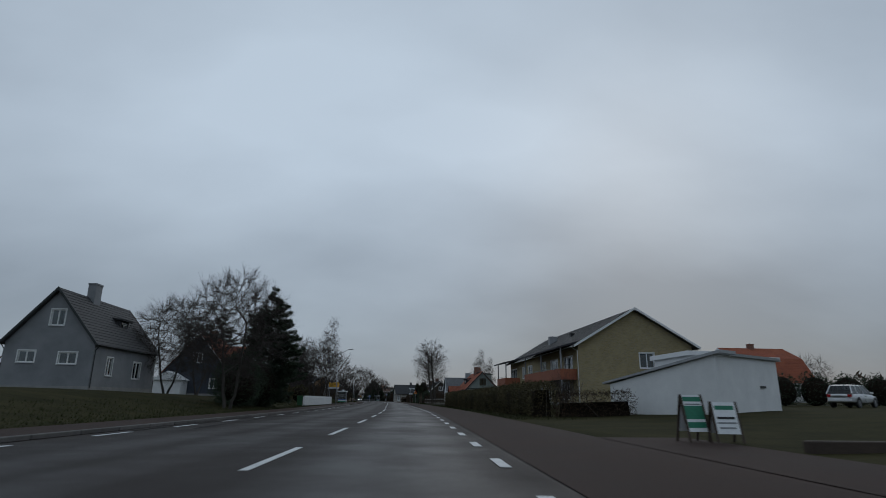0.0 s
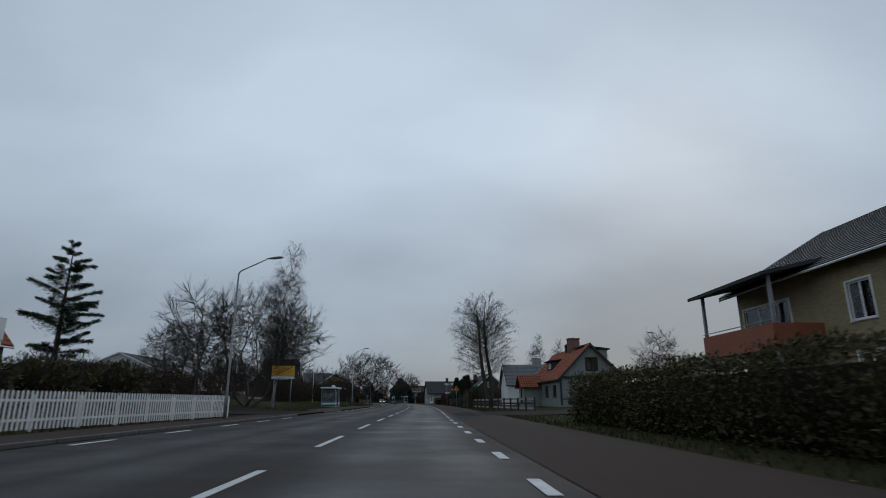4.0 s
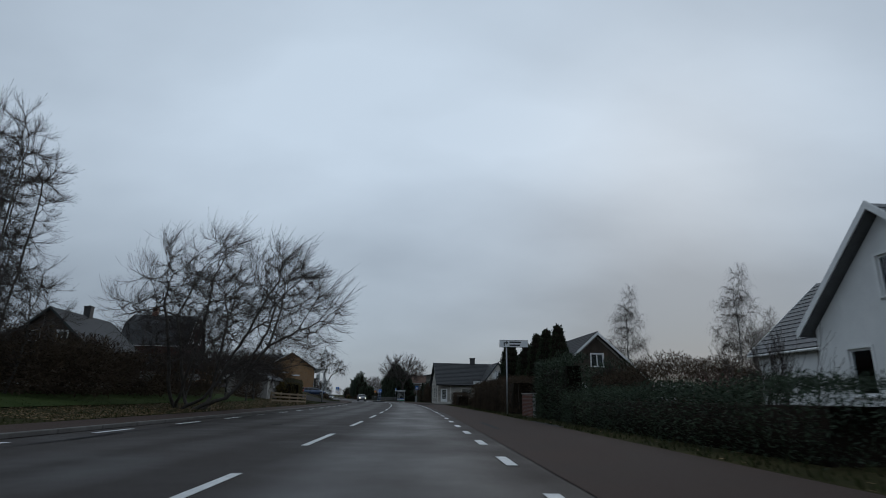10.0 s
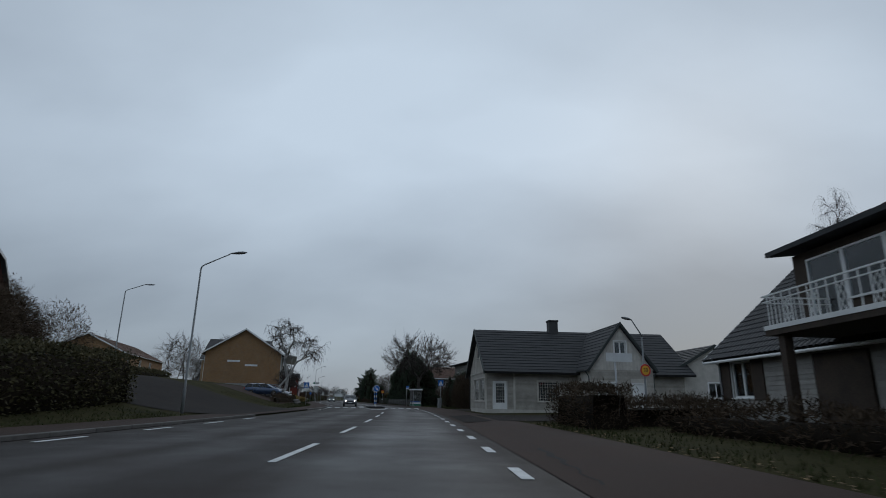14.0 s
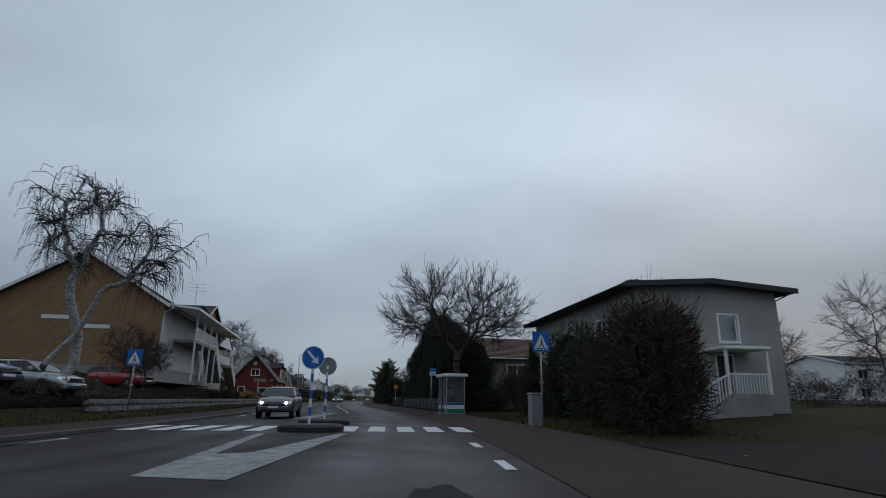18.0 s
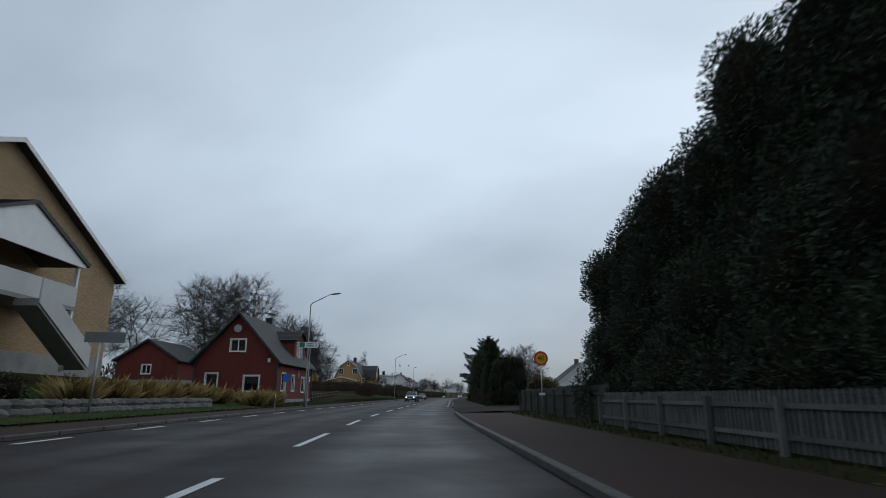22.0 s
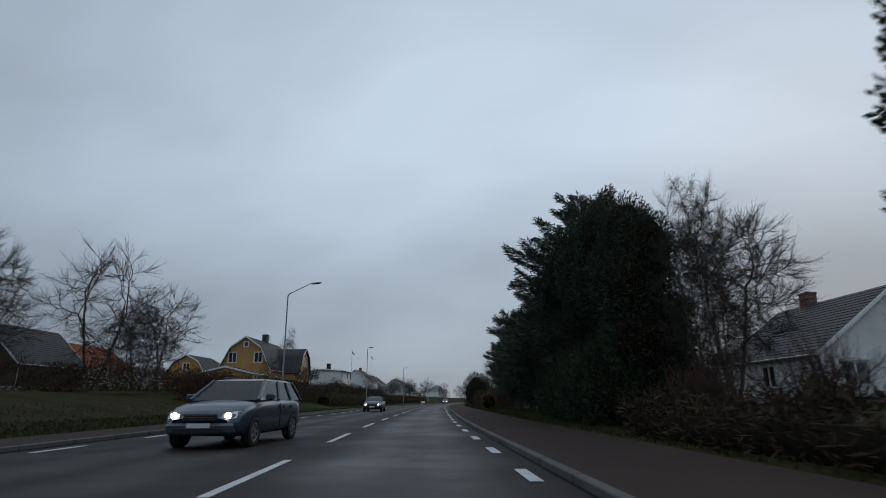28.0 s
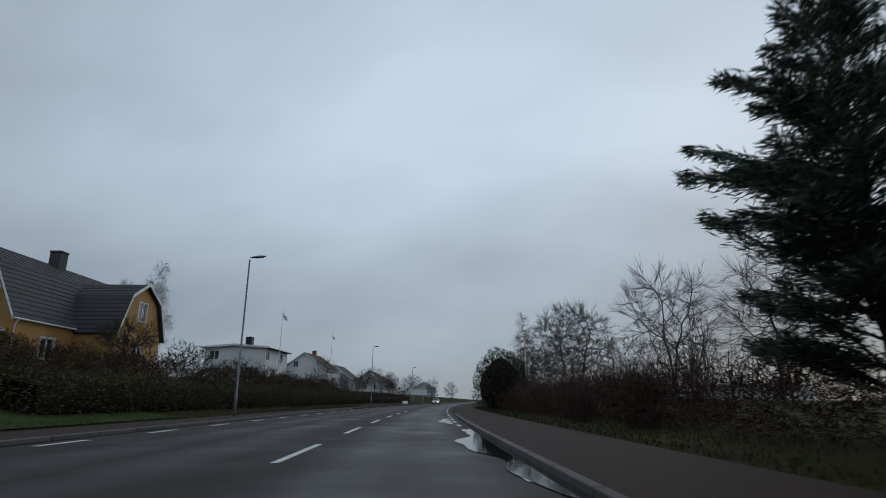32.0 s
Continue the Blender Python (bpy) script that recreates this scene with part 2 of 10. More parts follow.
BLADE = mat("grass_blade", (0.018, 0.027, 0.008), (0.050, 0.052, 0.021), rough=0.9, scale=0.5, fine=6, bump=0, spec=0.15, per_island=0.35)
LITTER = mat("fallen_leaf", (0.11, 0.065, 0.03), (0.24, 0.15, 0.07), rough=0.85, scale=2, fine=9, bump=0, per_island=0.5)
BARK = mat("bark_grey", (0.035, 0.031, 0.027), (0.085, 0.076, 0.066), rough=0.95, scale=4, fine=22, bump=0.6)
BARK_PALE = mat("bark_pale", (0.060, 0.055, 0.050), (0.12, 0.11, 0.10), rough=0.95, scale=4, fine=22, bump=0.6)
TWIG = mat("twig_brown", (0.030, 0.024, 0.021), (0.062, 0.050, 0.043), rough=0.95, scale=3, fine=20, bump=0.0)
TWIG_RED = mat("twig_reddish", (0.045, 0.026, 0.022), (0.10, 0.058, 0.045), rough=0.95, scale=3, fine=20, bump=0.0)
BIRCH = mat("birch_bark", (0.10, 0.095, 0.09), (0.52, 0.51, 0.49), rough=0.85, scale=5, fine=9, bump=0.3, stretch=(1, 1, 2.6))
CONIFER = mat("conifer_needles", (0.022, 0.034, 0.022), (0.052, 0.072, 0.042), rough=0.8, scale=0.9, fine=7, bump=0, spec=0.25, per_island=0.35)
THUJA = mat("thuja_scales", (0.013, 0.022, 0.010), (0.033, 0.049, 0.021), rough=0.8, scale=0.9, fine=7, bump=0, spec=0.25, per_island=0.35)
HEDGE_GREEN = mat("hedge_leaf", (0.024, 0.028, 0.011), (0.088, 0.072, 0.032), rough=0.75, scale=0.7, fine=6, bump=0, spec=0.25, per_island=0.32)
HEDGE_BROWN = mat("hedge_brown", (0.036, 0.026, 0.018), (0.080, 0.056, 0.037), rough=0.9, scale=0.7, fine=6, bump=0, spec=0.15, per_island=0.28)
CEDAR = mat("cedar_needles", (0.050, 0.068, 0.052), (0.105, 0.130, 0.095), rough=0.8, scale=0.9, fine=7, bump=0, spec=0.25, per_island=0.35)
HEDGE_OLIVE = mat("olive_brown_twigs", (0.050, 0.040, 0.022), (0.105, 0.082, 0.045), rough=0.9, scale=0.7, fine=6, bump=0, spec=0.15, per_island=0.3)
HEDGE_BEECH = mat("beech_privet_leaves", (0.036, 0.036, 0.018), (0.105, 0.084, 0.042), rough=0.85, scale=0.5, fine=5, bump=0, spec=0.2, per_island=0.4)
HEDGE_LIME = mat("yellow_green_leaves", (0.070, 0.075, 0.016), (0.170, 0.165, 0.040), rough=0.85, scale=0.7, fine=6, bump=0, spec=0.2, per_island=0.4)
# near-black brown: the shade deep inside foliage, put into the colour
SHADE_CORE = mat("foliage_shade_core", (0.010, 0.008, 0.006), (0.024, 0.018, 0.013), rough=1.0, scale=3.0, fine=24, bump=0.6, spec=0.05)
HEDGE_RED = mat("hedge_reddish", (0.034, 0.019, 0.014), (0.075, 0.042, 0.030), rough=0.9, scale=0.7, fine=6, bump=0, spec=0.15, per_island=0.28)
HEDGE_GOLD = mat("hedge_gold", (0.055, 0.043, 0.014), (0.135, 0.098, 0.030), rough=0.9, scale=0.7, fine=6, bump=0, spec=0.15, per_island=0.4)
STRAW = mat("ornamental_grass", (0.20, 0.14, 0.05), (0.38, 0.28, 0.12), rough=0.9, scale=0.8, fine=9, bump=0, spec=0.15, per_island=0.4)
WHITE = mat("white_paint", (0.66, 0.67, 0.67), (0.80, 0.81, 0.80), rough=0.55, scale=1.2, fine=25, bump=0.08)
PLASTER_WHITE = mat("white_render", (0.62, 0.63, 0.63), (0.78, 0.79, 0.78), rough=0.85, scale=0.6, fine=40, bump=0.2)
PLASTER_BEIGE = mat("beige_render", (0.19, 0.175, 0.15), (0.29, 0.27, 0.235), rough=0.9, scale=0.6, fine=40, bump=0.25)
PLASTER_GREY = mat("grey_render", (0.17, 0.18, 0.19), (0.27, 0.28, 0.29), rough=0.9, scale=0.6, fine=40, bump=0.25)
PLASTER_STONE = mat("stone_grey_render", (0.27, 0.265, 0.245), (0.38, 0.37, 0.345), rough=0.9, scale=0.5, fine=40, bump=0.2)
PLASTER_LIGHT = mat("pale_grey_render", (0.42, 0.43, 0.42), (0.58, 0.59, 0.57), rough=0.9, scale=0.5, fine=40, bump=0.2)
WOOD_STAINED = mat("stained_white_boards", (0.24, 0.225, 0.20), (0.40, 0.375, 0.335), rough=0.8, scale=1.6, fine=30, bump=0.25, per_object=0.12)
WOOD_WHITE = mat("weathered_white_boards", (0.41, 0.39, 0.355), (0.60, 0.575, 0.53), rough=0.75, scale=1.6, fine=30, bump=0.2, per_object=0.10)
WOOD_GREYED = mat("greyed_boards", (0.24, 0.23, 0.215), (0.36, 0.345, 0.32), rough=0.8, scale=1.6, fine=30, bump=0.25, per_object=0.10)
WOOD_GREEN = mat("grey_green_boards", (0.17, 0.20, 0.185), (0.25, 0.285, 0.265), rough=0.8, scale=1.2, fine=26, bump=0.2, stretch=(1, 1, 0.3))
WOOD_RED = mat("falu_red_boards", (0.105, 0.020, 0.015), (0.165, 0.033, 0.024), rough=0.9, scale=1.2, fine=26, bump=0.25, stretch=(1, 1, 0.3))
WOOD_OXBLOOD = mat("dark_red_boards", (0.055, 0.016, 0.016), (0.088, 0.027, 0.026), rough=0.9, scale=1.2, fine=26, bump=0.25)
WOOD_BLUE = mat("slate_blue_boards", (0.040, 0.048, 0.062), (0.070, 0.080, 0.098), rough=0.85, scale=1.2, fine=26, bump=0.2, stretch=(1, 1, 0.3))
WOOD_YELLOW = mat("ochre_yellow_boards", (0.36, 0.20, 0.062), (0.50, 0.285, 0.105), rough=0.85, scale=1.0, fine=26, bump=0.2, stretch=(1, 1, 0.3))
WOOD_BROWN = mat("dark_brown_wood", (0.036, 0.026, 0.020), (0.075, 0.054, 0.040), rough=0.85, scale=1.5, fine=24, bump=0.3, per_object=0.15)
WOOD_MOSS = mat("mossy_green_grey_planks", (0.026, 0.029, 0.022), (0.058, 0.060, 0.044), rough=0.9, scale=1.5, fine=24, bump=0.3, per_object=0.2)
WOOD_TAN = mat("weathered_planks", (0.13, 0.095, 0.06), (0.25, 0.19, 0.125), rough=0.9, scale=1.5, fine=24, bump=0.3, per_object=0.2)
WOOD_STAKE = mat("peeled_stakes", (0.075, 0.058, 0.042), (0.15, 0.12, 0.085), rough=0.9, scale=1.5, fine=24, bump=0.2, per_object=0.25)
WOOD_SILVER = mat("silvered_pickets", (0.075, 0.075, 0.072), (0.14, 0.14, 0.132), rough=0.9, scale=1.5, fine=24, bump=0.2, per_object=0.25)
DARK_TRIM = mat("dark_green_trim", (0.020, 0.026, 0.026), (0.036, 0.044, 0.043), rough=0.6, scale=2, fine=20, bump=0.08)
BRICK_YELLOW = brick_mat("yellow_brick", (0.30, 0.235, 0.105), (0.43, 0.345, 0.17), (0.33, 0.30, 0.24))
BRICK_OCHRE = brick_mat("ochre_brick", (0.26, 0.135, 0.055), (0.36, 0.20, 0.085), (0.26, 0.20, 0.14))
BRICK_TAN = brick_mat("tan_brick", (0.34, 0.21, 0.10), (0.47, 0.30, 0.155), (0.34, 0.28, 0.20))
BRICK_RED = brick_mat("red_brick", (0.16, 0.055, 0.035), (0.25, 0.09, 0.055), (0.22, 0.19, 0.16))
BRICK_FACE = mat("red_brick_face", (0.085, 0.032, 0.023), (0.15, 0.056, 0.038), rough=0.9, scale=3, fine=40, bump=0.3, per_object=0.25)
TILE_DARK = mat("dark_roof_tile", (0.030, 0.030, 0.032), (0.062, 0.061, 0.062), rough=0.7, scale=1.2, fine=20, bump=0.3, per_island=0.15)
TILE_GREY = mat("grey_roof_tile", (0.085, 0.088, 0.092), (0.15, 0.155, 0.16), rough=0.7, scale=1.2, fine=20, bump=0.3)
TILE_RED = mat("clay_roof_tile", (0.20, 0.055, 0.028), (0.33, 0.10, 0.05), rough=0.8, scale=1.0, fine=14, bump=0.3, per_island=0.18)
TILE_ORANGE = mat("orange_roof_tile", (0.42, 0.115, 0.04), (0.56, 0.17, 0.065), rough=0.75, scale=1.0, fine=14, bump=0.3)
TILE_BROWN = mat("brown_roof_tile", (0.075, 0.040, 0.028), (0.13, 0.075, 0.052), rough=0.8, scale=1.0, fine=14, bump=0.3)
FELT = mat("roofing_felt", (0.020, 0.021, 0.023), (0.042, 0.043, 0.046), rough=0.75, scale=1.2, fine=30, bump=0.25)
PANEL_ORANGE = mat("rust_orange_panel", (0.24, 0.075, 0.04), (0.32, 0.11, 0.06), rough=0.7, scale=1.0, fine=20, bump=0.1)
METAL = mat("galvanised_steel", (0.28, 0.29, 0.30), (0.42, 0.43, 0.44), rough=0.5, scale=3, fine=30, bump=0.05, metal=0.7)
METAL_GREY = mat("grey_painted_metal", (0.20, 0.21, 0.22), (0.29, 0.30, 0.31), rough=0.5, scale=2, fine=20, bump=0.05)
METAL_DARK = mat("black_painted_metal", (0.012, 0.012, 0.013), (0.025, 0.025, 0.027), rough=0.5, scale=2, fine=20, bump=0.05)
LAMP_POST = mat("lamp_post_steel", (0.13, 0.14, 0.145), (0.21, 0.22, 0.225), rough=0.5, scale=2, fine=20, bump=0.05, metal=0.4)
SIGN_BLUE = mat("sign_blue", (0.008, 0.105, 0.40), (0.012, 0.135, 0.48), rough=0.4, scale=2, fine=20, bump=0)
SIGN_YELLOW = mat("sign_yellow", (0.62, 0.31, 0.02), (0.72, 0.38, 0.03), rough=0.45, scale=2, fine=20, bump=0)
SIGN_RED = mat("sign_red", (0.45, 0.02, 0.018), (0.55, 0.03, 0.025), rough=0.45, scale=2, fine=20, bump=0)
FABRIC_PALE = mat("pale_curtain", (0.36, 0.37, 0.37), (0.46, 0.47, 0.46), rough=0.9, scale=2, fine=30, bump=0.1)
SIGN_WHITE = mat("sign_white", (0.62, 0.64, 0.65), (0.74, 0.76, 0.77), rough=0.45, scale=2, fine=20, bump=0)
SIGN_GREY = mat("sign_back_grey", (0.17, 0.18, 0.185), (0.24, 0.25, 0.255), rough=0.5, scale=2, fine=20, bump=0, metal=0.4)
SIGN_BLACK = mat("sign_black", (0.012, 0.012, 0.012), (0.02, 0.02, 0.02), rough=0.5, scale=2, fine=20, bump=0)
SHELTER_BLUE = mat("shelter_blue_band", (0.02, 0.07, 0.26), (0.03, 0.10, 0.34), rough=0.5, scale=2, fine=20, bump=0)
SHELTER_GREEN = mat("shelter_green_band", (0.012, 0.13, 0.075), (0.02, 0.19, 0.11), rough=0.5, scale=2, fine=20, bump=0)
RUBBER = mat("black_rubber", (0.014, 0.014, 0.014), (0.035, 0.034, 0.034), rough=0.8, scale=3, fine=30, bump=0.2)
CONCRETE = mat("concrete", (0.20, 0.20, 0.195), (0.33, 0.33, 0.32), rough=0.9, scale=1.2, fine=40, bump=0.3)
STONE = mat("field_stone", (0.055, 0.052, 0.048), (0.15, 0.14, 0.13), rough=0.9, scale=1.5, fine=18, bump=0.5, per_object=0.3)
BIN_GREEN = mat("green_plastic", (0.012, 0.06, 0.022), (0.02, 0.085, 0.035), rough=0.5, scale=2, fine=20, bump=0)
GLASS = glass_mat("window_glass")
FILMED_GLASS = filmed_glass("filmed_glass")
CAR_GLASS = glass_mat("car_glass", (0.12, 0.135, 0.14), 1.5)
WATER = mat("puddle_water", (0.012, 0.012, 0.013), (0.018, 0.018, 0.019), rough=0.03, scale=1, fine=8, bump=0.02, spec=0.6, rough_var=0.015)
LAMP_ON = glow_mat("headlight_lit", (1.0, 0.94, 0.82), 6.0)
TAIL = mat("tail_lamp_red", (0.25, 0.01, 0.01), (0.35, 0.015, 0.015), rough=0.25, scale=2, fine=20, bump=0)
CHROME = mat("chrome", (0.55, 0.56, 0.57), (0.68, 0.69, 0.70), rough=0.2, scale=2, fine=20, bump=0, metal=1.0)


# ---- building blocks ----
class Shape:
    """Vertices and faces of one mesh."""

    def __init__(self):
        self.v, self.f = [], []

    def add(self, verts, faces):
        k = len(self.v)
        self.v.extend(tuple(map(float, p)) for p in verts)
        self.f.extend(tuple(k + i for i in f) for f in faces)
        return self

    def box(self, x0, x1, y0, y1, z0, z1, bevel=0.0):
        if bevel:
            b, zs = bevel, ((z0, 1), (z0 + bevel, 0), (z1 - bevel, 0), (z1, 1))
            vs, fs = [], []
            for z, inner in zs:
                c = b if inner else 0
                k = b * 0.6 if inner else b
                vs += [(x0 + c + k, y0 + c, z), (x1 - c - k, y0 + c, z), (x1 - c, y0 + c + k, z), (x1 - c, y1 - c - k, z),
                       (x1 - c - k, y1 - c, z), (x0 + c + k, y1 - c, z), (x0 + c, y1 - c - k, z), (x0 + c, y0 + c + k, z)]
            for r in range(3):
                fs += [(r * 8 + i, r * 8 + (i + 1) % 8, r * 8 + 8 + (i + 1) % 8, r * 8 + 8 + i) for i in range(8)]
            fs += [tuple(range(7, -1, -1)), tuple(range(24, 32))]
            return self.add(vs, fs)
        v = [(x0, y0, z0), (x1, y0, z0), (x1, y1, z0), (x0, y1, z0), (x0, y0, z1), (x1, y0, z1), (x1, y1, z1), (x0, y1, z1)]
        return self.add(v, [(3, 2, 1, 0), (4, 5, 6, 7), (0, 1, 5, 4), (1, 2, 6, 5), (2, 3, 7, 6), (3, 0, 4, 7)])

    def prism(self, pts, axis, lo, hi):
        """A polygon pushed along an axis: 'y' takes (x, z) points, 'x' (y, z), 'z' (x, y)."""
        put = {"y": lambda p, t: (p[0], t, p[1]), "x": lambda p, t: (t, p[0], p[1]), "z": lambda p, t: (p[0], p[1], t)}[axis]
        n = len(pts)
        return self.add([put(p, lo) for p in pts] + [put(p, hi) for p in pts],
                        [tuple(range(n)), tuple(range(2 * n - 1, n - 1, -1))] + [(i, i + n, (i + 1) % n + n, (i + 1) % n) for i in range(n)])

    def tube(self, path, radii, sides=8, caps=True):
        path = [Vector(p) for p in path]
        radii = [radii] * len(path) if isinstance(radii, (int, float)) else radii
        vs, fs, ref = [], [], None
        for i, p in enumerate(path):
            d = (path[min(i + 1, len(path) - 1)] - path[max(i - 1, 0)]).normalized()
            if ref is None:
                ref = d.orthogonal().normalized()
            ref = (ref - d * ref.dot(d)).normalized()
            side = d.cross(ref)
            vs += [p + (ref * math.cos(2 * math.pi * k / sides) + side * math.sin(2 * math.pi * k / sides)) * radii[i] for k in range(sides)]
        for i in range(len(path) - 1):
            fs += [(i * sides + k, i * sides + (k + 1) % sides, (i + 1) * sides + (k + 1) % sides, (i + 1) * sides + k) for k in range(sides)]
        if caps:
            fs += [tuple(range(sides - 1, -1, -1)), tuple((len(path) - 1) * sides + k for k in range(sides))]
        return self.add(vs, fs)

    def bar(self, a, b, w, h):
        """A straight board from a to b, w thick across and h high."""
        a, b = Vector(a), Vector(b)
        d = (b - a).normalized()
        side = d.cross(Vector((0, 0, 1)))
        side = side.normalized() * w / 2 if side.length > 1e-4 else Vector((w / 2, 0, 0))
        up_ = side.cross(d).normalized() * h / 2
        v = [p + i * side + j * up_ for p in (a, b) for i, j in ((-1, -1), (1, -1), (1, 1), (-1, 1))]
        return self.add(v, [(3, 2, 1, 0), (4, 5, 6, 7), (0, 1, 5, 4), (1, 2, 6, 5), (2, 3, 7, 6), (3, 0, 4, 7)])

    def disc(self, c, r, depth, axis="y", sides=24):
        pts = [(r * math.cos(2 * math.pi * k / sides), r * math.sin(2 * math.pi * k / sides)) for k in range(sides)]
        s = Shape().prism(pts, axis, 0, depth)
        return self.add([(p[0] + c[0], p[1] + c[1], p[2] + c[2]) for p in s.v], s.f)

    def mesh(self, name, material, smooth=False):
        me = bpy.data.meshes.new(name)
        me.from_pydata(self.v, [], self.f)
        me.materials.append(material)
        if smooth:
            me.polygons.foreach_set("use_smooth", [True] * len(me.polygons))
        me.update()
        return me


def part(name, shape, material, parent=None, label="", at=None, smooth=False, kind=""):
    """One mesh object, from a Shape or from a finished mesh."""
    me = shape if isinstance(shape, bpy.types.Mesh) else shape.mesh(name, material, smooth)
    ob = new(name, me)
    if parent is not None:
        ob.parent = parent
    if at is not None:
        ob.matrix_basis = at
    return tagged(ob, label=label, kind=kind)


def thing(name, label, category, m, group="", kind=""):
    ob = new(name)
    ob.empty_display_size = 0.3
    ob.matrix_basis = m
    return tagged(ob, label, category, group, kind)


# ---- the line of the road ----
KNOTS = [
    (-0.07, -59.85), (-1.13, -29.87), (-2.19, 0.11), (-4.69, 46.80), (-8.63, 91.06),
    (-12.30, 131.69), (-16.78, 171.49), (-20.97, 202.86), (-25.07, 228.21), (-28.53, 246.41),
    (-33.09, 265.99), (-39.59, 285.82), (-47.24, 305.67), (-54.46, 324.46), (-60.67, 342.76),
    (-70.84, 374.32), (-79.43, 400.27), (-87.50, 426.64), (-96.20, 455.36), (-104.14, 484.29),
    (-111.32, 513.42), (-117.73, 542.72), (-123.63, 572.14), (-129.28, 601.60), (-134.92, 631.06),
    (-163.15, 778.38), (-191.37, 925.71), (-219.59, 1073.03),
]


def course(knots, n=24):
    k = np.array(knots)
    p = np.vstack([2 * k[0] - k[1], k, 2 * k[-1] - k[-2]])
    out = []
    for i in range(1, len(p) - 2):
        a, b, c, d = p[i - 1:i + 3]
        run = np.linalg.norm(c - b)
        m1, m2 = (c - a) / np.linalg.norm(c - a) * run, (d - b) / np.linalg.norm(d - b) * run
        for j in range(n):
            t = j / n
            out.append((2 * t**3 - 3 * t**2 + 1) * b + (t**3 - 2 * t**2 + t) * m1 + (3 * t**2 - 2 * t**3) * c + (t**3 - t**2) * m2)
    return np.array(out + [k[-1]])


LINE = course(KNOTS)
RUN = np.r_[0, np.cumsum(np.linalg.norm(np.diff(LINE, axis=0), axis=1))] - 60.0
TAN = np.gradient(LINE, axis=0)
TAN /= np.linalg.norm(TAN, axis=1)[:, None]


def spot(s, u):
    """World x, y at s metres along the road and u metres right of its line."""
    c = [np.interp(s, RUN, LINE[:, k]) for k in (0, 1)]
    t = [np.interp(s, RUN, TAN[:, k]) for k in (0, 1)]
    n = math.hypot(*t)
    return c[0] + u * t[1] / n, c[1] - u * t[0] / n


def heading(s):
    return math.degrees(math.atan2(-np.interp(s, RUN, TAN[:, 0]), np.interp(s, RUN, TAN[:, 1])))


BANK = ([-400, 40, 70, 110, 150, 200, 225, 245, 300, 335, 352, 372, 430, 470, 520, 700, 1200], [1.4, 1.4, 1.1, 0.9, 0.9, 1.2, 1.7, 2.6, 2.9, 2.5, 1.6, 1.5, 1.7, 2.7, 3.0, 3.2, 3.2])


def smooth(t):
    t = min(max(t, 0.0), 1.0)
    return t * t * (3 - 2 * t)


def level(s, u):
    """Height of the ground: flat carriageway, a bank on its left, a slight rise on its right."""
    if u < 0:
        v = -u
        z = 0.10 * smooth((v - 6.75) / 0.25)
        return z + np.interp(s, *BANK) * smooth((v - 9.0) / 13.0) + 0.012 * max(0, min(v - 22, 80))
    z = 0.10 * smooth((u - 4.6) / 1.2)
    return z + 0.5 * smooth((u - 8.0) / 16.0) + 0.012 * max(0, min(u - 24, 80))


def at(s, u, dz=0.0, turn=0.0, z=None):
    x, y = spot(s, u)
    return pose(x, y, level(s, u) + dz if z is None else z, 0, 0, heading(s) + turn)

# ---- ground, road, pavements ----
def far_spot(s, u):
    """spot(), carried on past both ends and far to the sides without folding."""
    v = max(-110.0, min(110.0, u))
    e = max(RUN[0], min(RUN[-1], s))
    x, y = spot(e, v)
    h = radians(heading(e))
    x, y = x - (s - e) * math.sin(h), y + (s - e) * math.cos(h)
    return x + (u - v) * math.cos(radians(11)), y + (u - v) * math.sin(radians(11))


def sheet(name, ss, us, height, material, parent=None, kind="", label="", category=""):
    shape = Shape()
    vs = [(*far_spot(s, u), height(s, u)) for s in ss for u in us]
    n = len(us)
    shape.add(vs, [(i * n + j, i * n + j + 1, (i + 1) * n + j + 1, (i + 1) * n + j) for i in range(len(ss) - 1) for j in range(n - 1)])
    ob = part(name, shape, material, parent, label, smooth=True)
    return tagged(ob, category=category, kind=kind)


def steps(a, b, d):
    n = max(1, round((b - a) / d))
    return [a + (b - a) * i / n for i in range(n + 1)]


def bare(s, u):
    return level(s, u) - (0.06 if -9.25 < u < 6.75 else 0.0) + (0.06 * (noise.noise(Vector((s * 0.12, u * 0.15, 0.3)))) if u < -10 or u > 8 else 0)


G_U = [-2500, -1200, -600, -300, -160, -110, -80, -60, -48, -40, -34, -30, -27, -24, -22, -20, -18, -16, -14.5, -13, -12, -11, -10, -9.3, -9.2, -7.0, -6.8,
       3.9, 4.6, 5.2, 5.8, 6.7, 6.8, 8, 10, 12, 14, 16, 18, 20, 22, 24, 28, 34, 42, 55, 75, 110, 160, 300, 600, 1200, 2500]
ground = sheet("ground", [-2500, -900, -350, -150] + steps(-60, 620, 4) + steps(660, 1060, 40) + [1400, 2200, 3600], G_U, bare, GRASS, None, "structure",
               "damp winter grass verges and lawns", "ground")
LONG = steps(-60, 620, 4) + steps(640, 1090, 30)
road = sheet("road", LONG, [-7.0, -6.2, -4, -2, -0.35, 1.5, 3.45, 3.9, 4.2], lambda s, u: 0.012 - 0.006 * abs(u + 1.4) / 5, ASPHALT, None, "structure", "wet dark asphalt carriageway", "road")
across = road.data.attributes.new("across", "FLOAT", "POINT")
